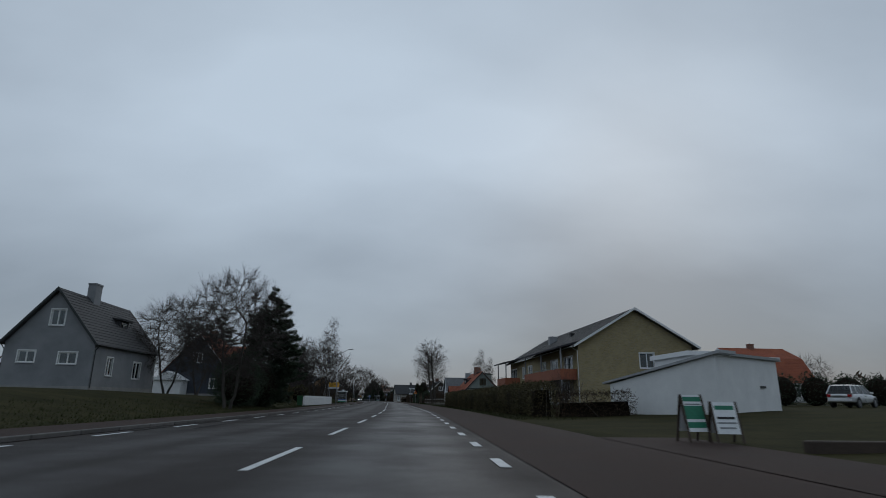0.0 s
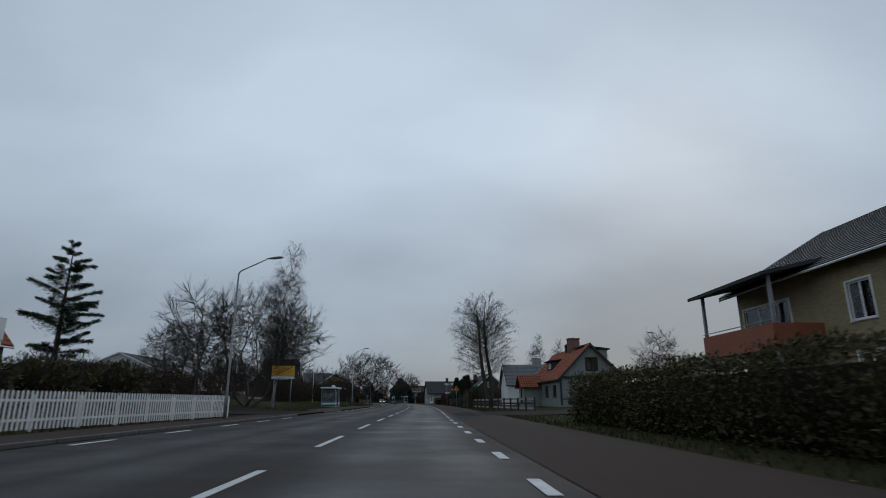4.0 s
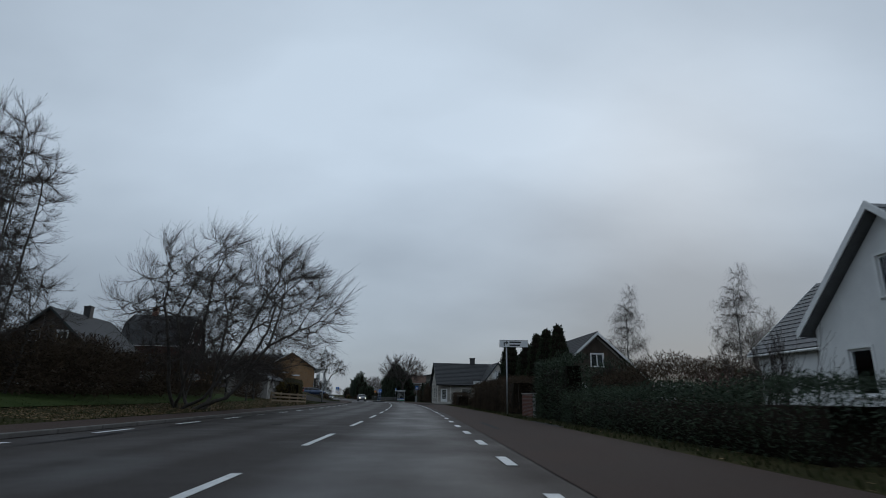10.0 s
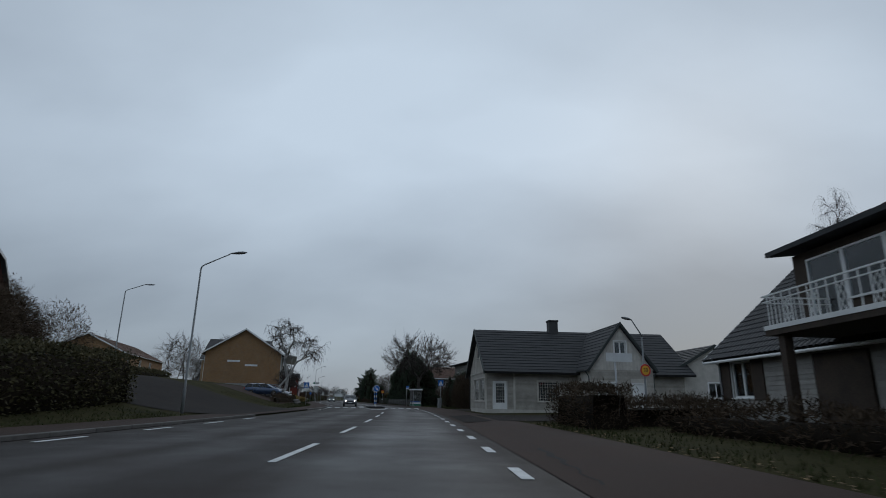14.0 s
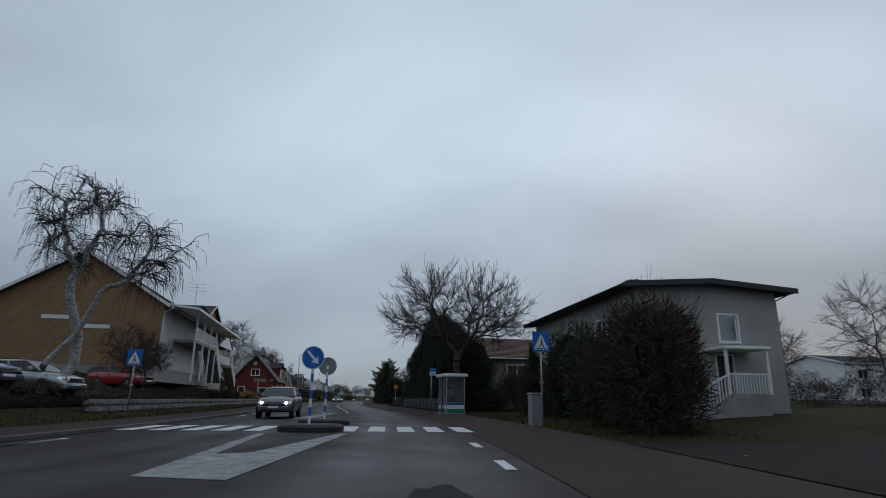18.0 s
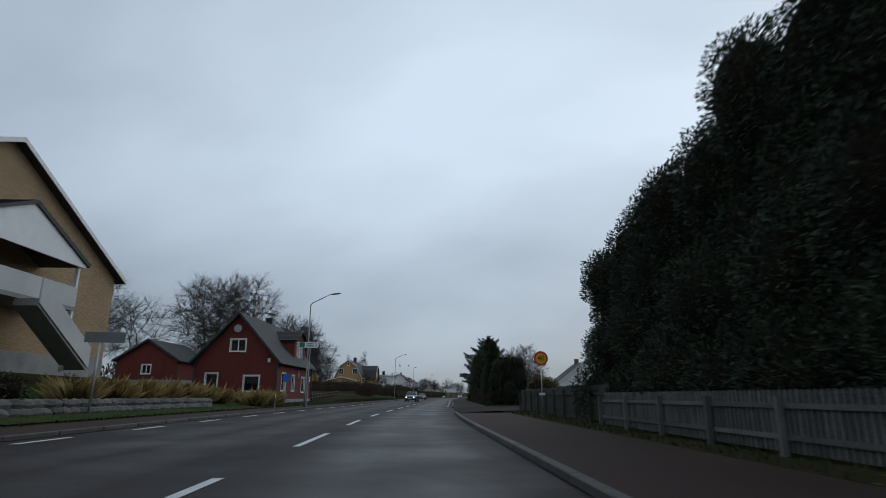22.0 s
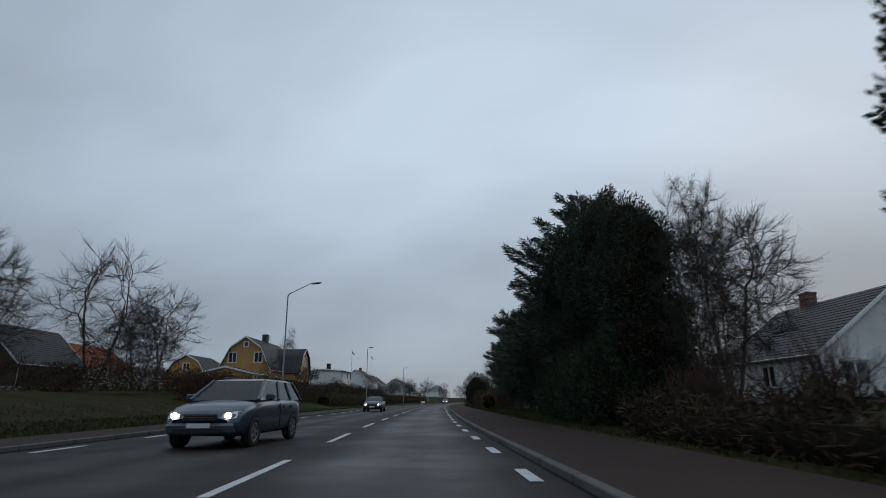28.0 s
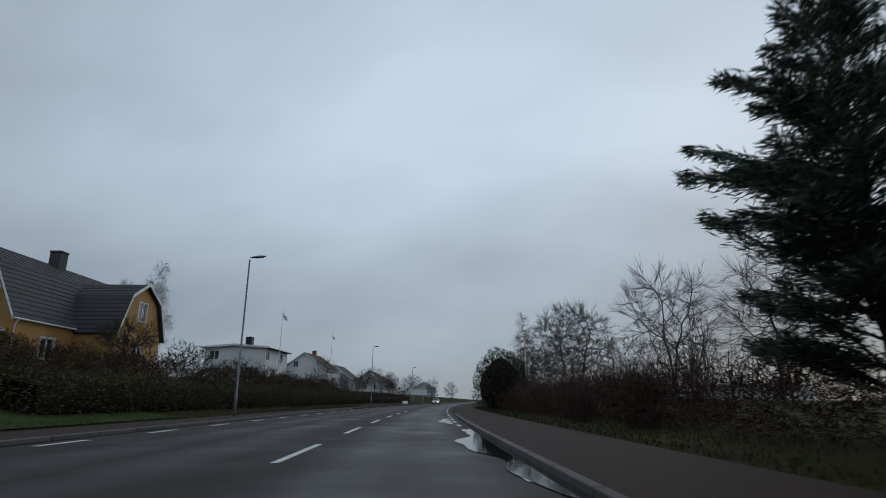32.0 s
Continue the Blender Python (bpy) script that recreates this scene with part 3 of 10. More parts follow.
across.data.foreach_set("value", [u for _ in LONG for u in (-7.0, -6.2, -4, -2, -0.35, 1.5, 3.45, 3.9, 4.2)])
pave_left = sheet("pavement_left", LONG, [-9.25, -8.2, -6.98], lambda s, u: level(s, u) + 0.012 if u < -7.5 else 0.112, ASPHALT_PATH, None, "structure", "worn reddish-grey asphalt footway", "pavement")
pave_right = sheet("pavement_right", steps(-60, 296, 4), [3.9, 4.6, 5.2, 5.8, 6.75], lambda s, u: level(s, u) + 0.016, ASPHALT_PATH, None, "structure", "flush asphalt footway beside the edge line", "pavement")
pave_right_b = sheet("pavement_right_far", steps(296, 620, 2), [3.96, 4.6, 5.2, 5.8, 6.75], lambda s, u: (level(s, u) + 0.018) * (1 - smooth((s - 296) / 4)) + 0.115 * smooth((s - 296) / 4) - 0.085 * smooth((s - 334) / 2) * smooth((352 - s) / 2), ASPHALT_PATH, None, "structure", "raised asphalt footway behind a granite kerb", "pavement")


def patch(name, s0, s1, u0, u1, material, dz=0.02, label="asphalt side street joining the main road"):
    return sheet(name, steps(s0, s1, 2), steps(u0, u1, 2), lambda s, u: level(s, u) + dz, material, None, "structure", label, "road")


sheet("lawn", steps(434, 466, 2), [-21, -19, -17, -15, -13, -12, -11, -10, -9.6], lambda s, u: bare(s, u) + 0.05, LAWN, None, "structure", "green mown lawn beside the footway", "lawn")
sheet("lawn_c", steps(320, 350, 2), [-15.5, -14, -13, -12, -11, -10, -9.6], lambda s, u: bare(s, u) + 0.05, LAWN, None, "structure", "green grass bank before the red house", "lawn")
sheet("lawn_b", steps(160, 204, 2), [-19, -17, -15, -13.5], lambda s, u: bare(s, u) + 0.05, LAWN, None, "structure", "green strip of lawn below the red house", "lawn")
patch("side_street_right", 98, 109, 4.2, 60, ASPHALT_SIDE, 0.03)
patch("side_street_left", 100, 112, -60, -6.9, ASPHALT_SIDE, 0.03)
patch("bus_bay", 118, 160, -10.2, -6.9, ASPHALT_PATH, 0.025, "asphalt bus lay-by")
patch("side_street_right_b", 225, 236, 4.2, 60, ASPHALT_SIDE, 0.03)
patch("side_street_left_b", 229, 250, -60, -6.9, ASPHALT_SIDE, 0.03)
patch("side_street_right_c", 252, 260.5, 6.7, 60, ASPHALT_SIDE, 0.03)
patch("driveway_right", 337, 351, 4.0, 40, ASPHALT_SIDE, 0.03, "wide asphalt driveway mouth")
patch("tarmac_patch", 92, 100, 4.0, 6.7, ASPHALT_DARK, 0.024, "dark repaired asphalt patch")
patch("tarmac_patch_b", 165, 170, 4.6, 7.0, ASPHALT_DARK, 0.024, "dark repaired asphalt patch")
patch("parking_strip", 262, 292, -19, -11.6, ASPHALT_PATH, 0.03, "small asphalt parking strip on the bank")
patch("forecourt_right", -4, 14.6, 6.7, 9.0, ASPHALT_PATH, 0.025, "gravelly asphalt forecourt")

# puddle along the kerb
def puddle(label, s0, s1, u0, u1, seed):
    """A shallow pool with a straight side along u1 and a wavering one towards u0."""
    n = 26
    shape = Shape()
    vs = []
    for k in range(n + 1):
        t = k / n
        w = (u1 - u0) * min(1.0, math.sin(math.pi * t) ** 0.6) * (0.72 + 0.2 * math.sin(t * 13 + seed) + 0.1 * math.sin(t * 31 + seed * 2))
        vs += [(*spot(s0 + (s1 - s0) * t, u1 + 0.05 * math.sin(t * 17 + seed)), 0.021), (*spot(s0 + (s1 - s0) * t, u1 - max(0.03, w)), 0.021)]
    shape.add(vs, [(2 * k, 2 * k + 2, 2 * k + 3, 2 * k + 1) for k in range(n)])
    part("puddle", shape, WATER, None, label, kind="structure")["category"] = "puddle"


puddle("long rain puddle lying against the kerb", 443.5, 459.0, 2.75, 3.88, 1.0)
puddle("shallow rain puddle in the wheel track", 462.5, 470.5, 2.5, 3.3, 2.3)
puddle("rain puddle along the edge of the bus lay-by", 120.0, 158.0, -7.35, -6.75, 0.4)
puddle("rain puddle along the left edge of the road", 16.0, 48.0, -6.8, -6.35, 1.7)

# painted lines
dash_long = Shape().box(-0.07, 0.07, 0, 3.9, 0, 0.006).mesh("centre_dash", PAINT)
dash_edge = Shape().box(-0.09, 0.09, -0.65, 0.65, 0, 0.006).mesh("edge_dash", PAINT)
dash_left = Shape().box(-0.08, 0.08, 0, 1.9, 0, 0.006).mesh("edge_dash", PAINT)


def flat(s, u, z=0.014, turn=0.0):
    return pose(*spot(s, u), z, 0, 0, heading(s) + turn)


for k in range(-3, 60):
    s = 140.9 + (k - 17) * 8.28
    if not (247 < s < 287):
        part("centre_dash", dash_long, PAINT, road, at=flat(s, -0.35))
for k in range(-3, 150):
    s = 139.3 + (k - 36) * 3.93
    if s < 262 or 353 < s:
        part("edge_dash", dash_edge, PAINT, road, at=flat(s, 3.45))
for k in range(0, 110):
    s = 345.4 + (k - 69) * 5.0
    if not (98 < s < 112 or 226 < s < 250 or 262 < s < 276):
        part("edge_dash", dash_left, PAINT, road, at=flat(s, -6.2))
# crossing, islands' nose and tail hatching
for k in range(12):
    u = -6.6 + k * 0.95
    if not -2.7 < u < 0.0:
        part("crossing_stripe", Shape().box(-0.27, 0.27, 0, 3.2, 0, 0.006), PAINT, road, at=flat(266.2, u))


def paint_poly(name, pts):
    part(name, Shape().add([(*spot(a, b), 0.02) for a, b in pts], [tuple(range(len(pts)))]), PAINT_WORN, road)


paint_poly("island_nose", [(255.3, -0.3), (265.0, 0.22), (265.0, -0.05), (259.0, -1.0), (258.6, -1.55), (264.8, -2.1), (264.8, -2.35), (255.6, -1.6)])
paint_poly("island_tail", [(277.0, -3.2), (277.0, -2.2), (290.0, -1.0), (289.5, -1.35)])
for k in range(4):
    paint_poly("give_way_tooth", [(237.2 + k * 0.1, 4.6 + k * 1.0), (238.4 + k * 0.1, 4.8 + k * 1.0), (237.2 + k * 0.1, 5.3 + k * 1.0)])
for k in range(6):
    paint_poly("give_way_tooth", [(232 + k * 2.6, -7.5), (233.3 + k * 2.6, -8.7), (234.2 + k * 2.6, -7.5)])

# cracks and tar seams
for s0, s1, u0, u1 in ((18, 52, -5.1, -6.4), (148, 186, -5.2, -6.5), (170, 196, -5.9, -6.6), (232, 262, -5.0, -6.2), (205, 216, 4.3, 5.0)):
    seam = Shape()
    pts = [(s0 + (s1 - s0) * k / 30, u0 + (u1 - u0) * k / 30 + 0.06 * math.sin(k * 1.7)) for k in range(31)]
    for (a, b), (c, d) in zip(pts, pts[1:]):
        w = 0.05 + 0.03 * math.sin(a)
        seam.add([(*spot(a, b - w), 0.022), (*spot(c, d - w), 0.022), (*spot(c, d + w), 0.022), (*spot(a, b + w), 0.022)], [(0, 1, 2, 3)])
    part("tar_seam", seam, ASPHALT_DARK, road)
for s, u, r in ((60, 0.9, 0.4), (104, 1.3, 0.35), (166, -3.0, 0.35), (251, 2.2, 0.9), (254, 2.3, 0.7), (336.5, 4.6, 0.5), (356, 1.8, 0.4)):
    hole = Shape()
    hole.add([(*spot(s + r * (1.5 + 0.4 * math.sin(5 * a)) * math.cos(a), u + r * 0.5 * math.sin(a)), 0.036 if u > 4 else 0.0145 - 0.0012 * abs(u + 1.4)) for a in [2 * math.pi * k / 14 for k in range(14)]], [tuple(range(14))])
    part("tar_patch", hole, ASPHALT_DARK, road)

kerb_mesh = Shape().box(-0.08, 0.08, 0.01, 1.97, -0.12, 0.0, 0.015).mesh("kerb_stone", KERB)
for k in range(-6, 250):
    s = 2.0 * k
    if not (100 < s < 111 or 229 < s < 248 or 120 < s < 158):
        part("kerb_stone", kerb_mesh, KERB, pave_left, at=flat(s, -6.94, 0.125))
for k in range(148, 240):
    s = 2.0 * k
    if not (335 < s < 352):
        part("kerb_stone", kerb_mesh, KERB, pave_right_b, at=flat(s, 3.93, {296.0: 0.035, 298.0: 0.09}.get(s, 0.122)))

# ---- houses ----
FACES = {"front": lambda a, d, z, W, L: (a, -L / 2 + d, z), "back": lambda a, d, z, W, L: (-a, L / 2 - d, z),
         "left": lambda a, d, z, W, L: (-W / 2 + d, -a, z), "right": lambda a, d, z, W, L: (W / 2 - d, a, z)}
TURN = {"front": 0, "right": 90, "back": 180, "left": -90}


def wall_shape(shape, face, W, L, outline, holes, reveal=0.16):
    """A wall with real openings. outline: (a, z) of its top from end to end; holes: (a0, a1, z0, z1)."""
    put = FACES[face]
    z_base = -0.6
    xs = sorted({p[0] for p in outline} | {h for q in holes for h in q[:2]})
    top = lambda a: float(np.interp(a, [p[0] for p in outline], [p[1] for p in outline]))
    for a, b in zip(xs, xs[1:]):
        mid = (a + b) / 2
        cuts = sorted((q[2], q[3]) for q in holes if q[0] < mid < q[1])
        z = z_base
        for lo, hi in cuts:
            shape.add([put(a, 0, z, W, L), put(b, 0, z, W, L), put(b, 0, lo, W, L), put(a, 0, lo, W, L)], [(0, 1, 2, 3)])
            z = hi
        shape.add([put(a, 0, z, W, L), put(b, 0, z, W, L), put(b, 0, top(b), W, L), put(a, 0, top(a), W, L)], [(0, 1, 2, 3)])
    for a0, a1, z0, z1 in holes:
        ring = [(a0, z0), (a1, z0), (a1, z1), (a0, z1)]
        vs = [put(a, d, z, W, L) for d in (0, reveal) for a, z in ring]
        shape.add(vs, [(i, (i + 1) % 4, (i + 1) % 4 + 4, i + 4) for i in range(4)])


win_cache = {}


def ring_frame(x0, x1, z0, z1, t, y0, y1):
    """A rectangular frame in one piece."""
    sh = Shape()
    vs = [(x, y, z) for y in (y0, y1) for q in (0, t) for x, z in ((x0 + q, z0 + q), (x1 - q, z0 + q), (x1 - q, z1 - q), (x0 + q, z1 - q))]
    fs = []
    for i in range(4):
        j = (i + 1) % 4
        fs += [(i, j, 4 + j, 4 + i), (8 + j, 8 + i, 12 + i, 12 + j), (j, i, 8 + i, 8 + j), (4 + i, 4 + j, 12 + j, 12 + i)]
    return sh.add(vs, fs)


def window_parts(parent, m, w, h, frame_mat, style="two", sill_mat=None, trim=0.09):
    """A window in its opening: casing, sashes, panes and sill, built about the middle of its lower edge."""
    key = (round(w, 2), round(h, 2), frame_mat.name, style, trim)
    if key not in win_cache:
        t = 0.07
        fr = ring_frame(-w / 2, w / 2, 0, h, t, 0.05, 0.12)
        n = {"one": 1, "two": 2, "three": 3, "grid": 1}[style]
        pane = Shape().box(-w / 2 / n + 0.05, w / 2 / n - 0.05, 0.085, 0.095, t, h - t).mesh("pane", GLASS)
        mull = Shape().box(-0.045, 0.045, 0.045, 0.115, t - 0.002, h - t + 0.002).mesh("mullion", frame_mat)
        lat = None
        if style == "grid":
            lat = Shape()
            for k in range(1, 9):
                x = -w / 2 + w * k / 9
                lat.box(x - 0.009, x + 0.009, 0.060, 0.072, t, h - t)
            for k in range(1, 7):
                z = h * k / 7
                lat.box(-w / 2 + t, w / 2 - t, 0.061, 0.071, z - 0.009, z + 0.009)
            lat = lat.mesh("lattice", frame_mat)
        cas = ring_frame(-w / 2 - trim, w / 2 + trim, -trim, h + trim, trim, -0.035, 0.02).mesh("casing", frame_mat) if trim else None
        sl = Shape().add([(-w / 2 - 0.06, -0.10, -0.03), (w / 2 + 0.06, -0.10, -0.03), (w / 2 + 0.06, 0.06, 0.012), (-w / 2 - 0.06, 0.06, 0.012),
                          (-w / 2 - 0.06, -0.10, -0.06), (w / 2 + 0.06, -0.10, -0.06), (w / 2 + 0.06, 0.06, -0.03), (-w / 2 - 0.06, 0.06, -0.03)],
                         [(0, 1, 2, 3), (7, 6, 5, 4), (0, 4, 5, 1), (1, 5, 6, 2), (3, 7, 4, 0), (2, 6, 7, 3)])
        win_cache[key] = fr.mesh("window", frame_mat), pane, mull, lat, cas, sl.mesh("sill", sill_mat or frame_mat), n
    fr, pane, mull, lat, cas, sl, n = win_cache[key]
    ob = part("window", fr, frame_mat, parent, at=m)
    for k in range(n):
        part("pane", pane, GLASS, ob, at=pose(-w / 2 + w * (k + 0.5) / n, 0, 0))
        if k:
            part("mullion", mull, frame_mat, ob, at=pose(-w / 2 + w * k / n, 0, 0))
    if lat:
        part("lattice", lat, frame_mat, ob)
    if cas:
        part("casing", cas, frame_mat, ob)
    part("sill", sl, frame_mat, ob)
    return ob


def door_parts(parent, m, w, h, door_mat, frame_mat, glazed=False):
    fr = Shape()
    for x0, x1, z0, z1 in ((-w / 2, -w / 2 + 0.08, 0, h), (w / 2 - 0.08, w / 2, 0, h), (-w / 2 + 0.08, w / 2 - 0.08, h - 0.08, h)):
        fr.box(x0, x1, -0.02, 0.12, z0, z1)
    ob = part("door_frame", fr, frame_mat, parent, at=m)
    leaf = Shape()
    a = w / 2 - 0.08
    if glazed:
        for x0, x1, z0, z1 in ((-a, -a + 0.12, 0.02, h - 0.08), (a - 0.12, a, 0.02, h - 0.08), (-a + 0.12, a - 0.12, 0.02, 0.5), (-a + 0.12, a - 0.12, h - 0.2, h - 0.08)):
            leaf.box(x0, x1, 0.04, 0.09, z0, z1)
        for k in range(1, 4):
            x = -a + 0.12 + (2 * a - 0.24) * k / 4
            leaf.box(x - 0.012, x + 0.012, 0.05, 0.08, 0.5, h - 0.2)
        for k in range(1, 6):
            z = 0.5 + (h - 0.7) * k / 6
            leaf.box(-a + 0.12, a - 0.12, 0.051, 0.079, z - 0.012, z + 0.012)
        part("pane", Shape().box(-a + 0.1, a - 0.1, 0.062, 0.068, 0.5, h - 0.2), GLASS, ob)
    else:
        leaf.box(-a, a, 0.04, 0.09, 0.02, h - 0.08)
        for z0, z1 in ((0.15, 0.9), (1.0, h - 0.25)):
            leaf.box(-a + 0.14, a - 0.14, 0.025, 0.04, z0, z1, 0.006)
    part("door", leaf, door_mat, ob)
    part("handle", Shape().box(a - 0.14, a - 0.04, -0.02, 0.04, 1.0, 1.03, 0.006), METAL, ob, "steel door handle")
    return ob


def roof_shape(profile, y0, y1, thick=0.16, kind="tile", pitch=0.3, row=0.36):
    """A roof over the profile [(x, z)...] from eave to eave, running from y0 to y1, with its tiles raised from it."""
    sh = Shape()
    for (xa, za), (xb, zb) in zip(profile, profile[1:]):
        run = math.hypot(xb - xa, zb - za)
        nx, nz = -(zb - za) / run, (xb - xa) / run
        rise = zb - za
        rows = max(1, round(run / row)) if kind in ("tile", "course") else 1
        cols = max(1, round((y1 - y0) / pitch)) if kind in ("tile", "seam") else 1
        ts = []
        for r in range(rows):
            lo, hi = r / rows, (r + 1) / rows
            if rise >= 0:
                ts += [(lo, 0.035), (hi, 0.0)]
            else:
                ts += [(lo, 0.0), (hi, 0.035)]
        if rows == 1:
            ts = [(0, 0), (1, 0)]
        if kind == "tile":
            prof = ((0.0, 0.0), (0.25, 0.05), (0.5, 0.062), (0.75, 0.045))
        elif kind == "seam":
            prof = ((0.0, 0.0), (0.86, 0.0), (0.9, 0.035), (0.96, 0.035))
        else:
            prof = ((0.0, 0.0),)
        ys = [(y0 + (y1 - y0) * (c + f) / cols, h) for c in range(cols) for f, h in prof] + [(y1, 0.0)]
        k, n = len(ys), len(ts)
        vs = [(xa + (xb - xa) * t + nx * (h + g), y, za + (zb - za) * t + nz * (h + g)) for t, h in ts for y, g in ys]
        sh.add(vs, [(i * k + j, (i + 1) * k + j, (i + 1) * k + j + 1, i * k + j + 1) for i in range(n - 1) for j in range(k - 1)])
        lo = [(xa - nx * thick, za - nz * thick), (xb - nx * thick, zb - nz * thick)]
        sh.add([(lo[0][0], y0, lo[0][1]), (lo[1][0], y0, lo[1][1]), (lo[1][0], y1, lo[1][1]), (lo[0][0], y1, lo[0][1])], [(0, 1, 2, 3)])
        for y in (y0, y1):
            sh.add([(xa, y, za), (xb, y, zb), (lo[1][0], y, lo[1][1]), (lo[0][0], y, lo[0][1])], [(0, 1, 2, 3)])
        for (x, z), (p, q) in (((xa, za), lo[0]), ((xb, zb), lo[1])):
            sh.add([(x, y0, z), (x, y1, z), (p, y1, q), (p, y0, q)], [(0, 1, 2, 3)])
    return sh


def cross_profile(kind, W, eave, ridge, over):
    """Cross-section of a roof over a house W wide, with its overhang; and the gable's outline inside it."""
    if kind == "gambrel":
        knee_x, knee_z = W * 0.30, eave + (ridge - eave) * 0.66
        ins = [(-W / 2, eave), (-knee_x, knee_z), (0, ridge), (knee_x, knee_z), (W / 2, eave)]
    elif kind == "flat":
        ins = [(-W / 2, eave), (0, ridge), (W / 2, eave)]
    else:
        ins = [(-W / 2, eave), (0, ridge), (W / 2, eave)]
    (xa, za), (xb, zb) = ins[0], ins[1]
    k = over / math.hypot(xb - xa, zb - za)
    out = [(xa - (xb - xa) * k, za - (zb - za) * k), *ins[1:-1], (-xa + (xb - xa) * k, za - (zb - za) * k)]
    return ins, [(x, z + 0.12) for x, z in out]


def house(label, s, u, W, L, eave, ridge, wall_mat, roof_mat, trim_mat=None, turn=0.0, dz=0.0, axis="y", kind="gable", roof_kind="tile",
          over=0.45, windows=(), doors=(), chimneys=(), frame_mat=None, plinth=0.35, category="house", boards=None, corner_mat=None, gutter=True, name="house", z=None):
    """A house about the middle of its base. Windows: (face, along, sill, w, h, style); chimneys: (x, y, w, d, top, material)."""
    trim_mat = trim_mat or WHITE
    frame_mat = frame_mat or WHITE
    h = thing(name, label, category, at(s, u, dz, turn, z))
    span = W if axis == "y" else L
    ins, out = cross_profile(kind, span, eave, ridge, over)
    gables = ("front", "back") if axis == "y" else ("left", "right")
    for face in FACES:
        walls = Shape()
        half = (W if face in ("front", "back") else L) / 2
        line = ins if face in gables else [(-half, eave), (half, eave)]
        holes = [(a - w / 2, a + w / 2, z0, z0 + hh) for f, a, z0, w, hh, *_ in windows if f == face] + [(a - w / 2, a + w / 2, 0.02, hh) for f, a, w, hh, *_ in doors if f == face]
        wall_shape(walls, face, W, L, line, holes)
        part("wall", walls, wall_mat, h)
    run = (L if axis == "y" else W) / 2
    roof = roof_shape(out, -run - over * 0.8, run + over * 0.8, kind=roof_kind)
    spin = None if axis == "y" else pose(0, 0, 0, 0, 0, 90)
    roof_ob = part("roof", roof, roof_mat, h, at=spin)
    # ridge caps
    if roof_kind == "tile" and kind != "flat":
        cap = Shape()
        n = int(run * 2 / 0.45)
        for k in range(n):
            y = -run - over * 0.8 + (2 * run + over * 1.6) * k / n
            cap.tube([(0, y, ridge + 0.13), (0, y + 0.47, ridge + 0.155)], 0.1, 8)
        part("ridge_cap", cap, roof_mat, roof_ob)
    for end in (-1, 1):
        y = end * (run + over * 0.8 + 0.02)
        bb = Shape()
        for (xa, za), (xb, zb) in zip(out, out[1:]):
            bb.add([(xa, y - 0.02, za + 0.06), (xb, y - 0.02, zb + 0.06), (xb, y - 0.02, zb - 0.2), (xa, y - 0.02, za - 0.2),
                    (xa, y + 0.02, za + 0.06), (xb, y + 0.02, zb + 0.06), (xb, y + 0.02, zb - 0.2), (xa, y + 0.02, za - 0.2)],
                   [(0, 1, 2, 3), (7, 6, 5, 4), (0, 4, 5, 1), (3, 2, 6, 7), (0, 3, 7, 4), (1, 5, 6, 2)])
        part("barge_board", bb, trim_mat, h, at=spin)
    if gutter:
        for side in (0, -1):
            x, zz = out[side]
            sgn = -1 if side == 0 else 1
            g = Shape().tube([(x + sgn * 0.05, -run - 0.3, zz - 0.08), (x + sgn * 0.05, run + 0.3, zz - 0.1)], 0.06, 8)
            gut = part("gutter", g, trim_mat, h, at=spin)
            dp = Shape().tube([(x + sgn * 0.05, -run + 0.1, zz - 0.12), (sgn * (span / 2 + 0.06), -run + 0.1, zz - 0.5), (sgn * (span / 2 + 0.06), -run + 0.1, 0.2)], 0.04, 8)
            part("downpipe", dp, trim_mat, gut)
    if plinth:
        pl = Shape()
        pl.box(-W / 2 - 0.025, W / 2 + 0.025, -L / 2 - 0.025, L / 2 + 0.025, -0.7, plinth)
        part("plinth", pl, CONCRETE, h)
    if corner_mat:
        for cx in (-1, 1):
            for cy in (-1, 1):
                c = Shape().box(cx * W / 2 - 0.09, cx * W / 2 + 0.09, cy * L / 2 - 0.09, cy * L / 2 + 0.09, plinth, eave)
                part("corner_board", c, corner_mat, h)
    for f, a, z0, w, hh, *st in windows:
        m = Matrix.Translation(FACES[f](a, 0, z0, W, L)) @ pose(0, 0, 0, 0, 0, TURN[f])
        window_parts(h, m, w, hh, frame_mat, st[0] if st else "two")
    for f, a, w, hh, dmat, *gl in doors:
        m = Matrix.Translation(FACES[f](a, 0, 0.02, W, L)) @ pose(0, 0, 0, 0, 0, TURN[f])
        door_parts(h, m, w, hh, dmat, frame_mat, bool(gl))
    for x, y, w, d, top, cm in chimneys:
        c = Shape().box(x - w / 2, x + w / 2, y - d / 2, y + d / 2, eave, top - 0.16).box(x - w / 2 - 0.05, x + w / 2 + 0.05, y - d / 2 - 0.05, y + d / 2 + 0.05, top - 0.16, top, 0.02)
        ch = part("chimney", c, cm, h)
        part("flue", Shape().tube([(x, y, top - 0.02), (x, y, top + 0.12)], 0.09, 10), METAL_DARK, ch)
    return h


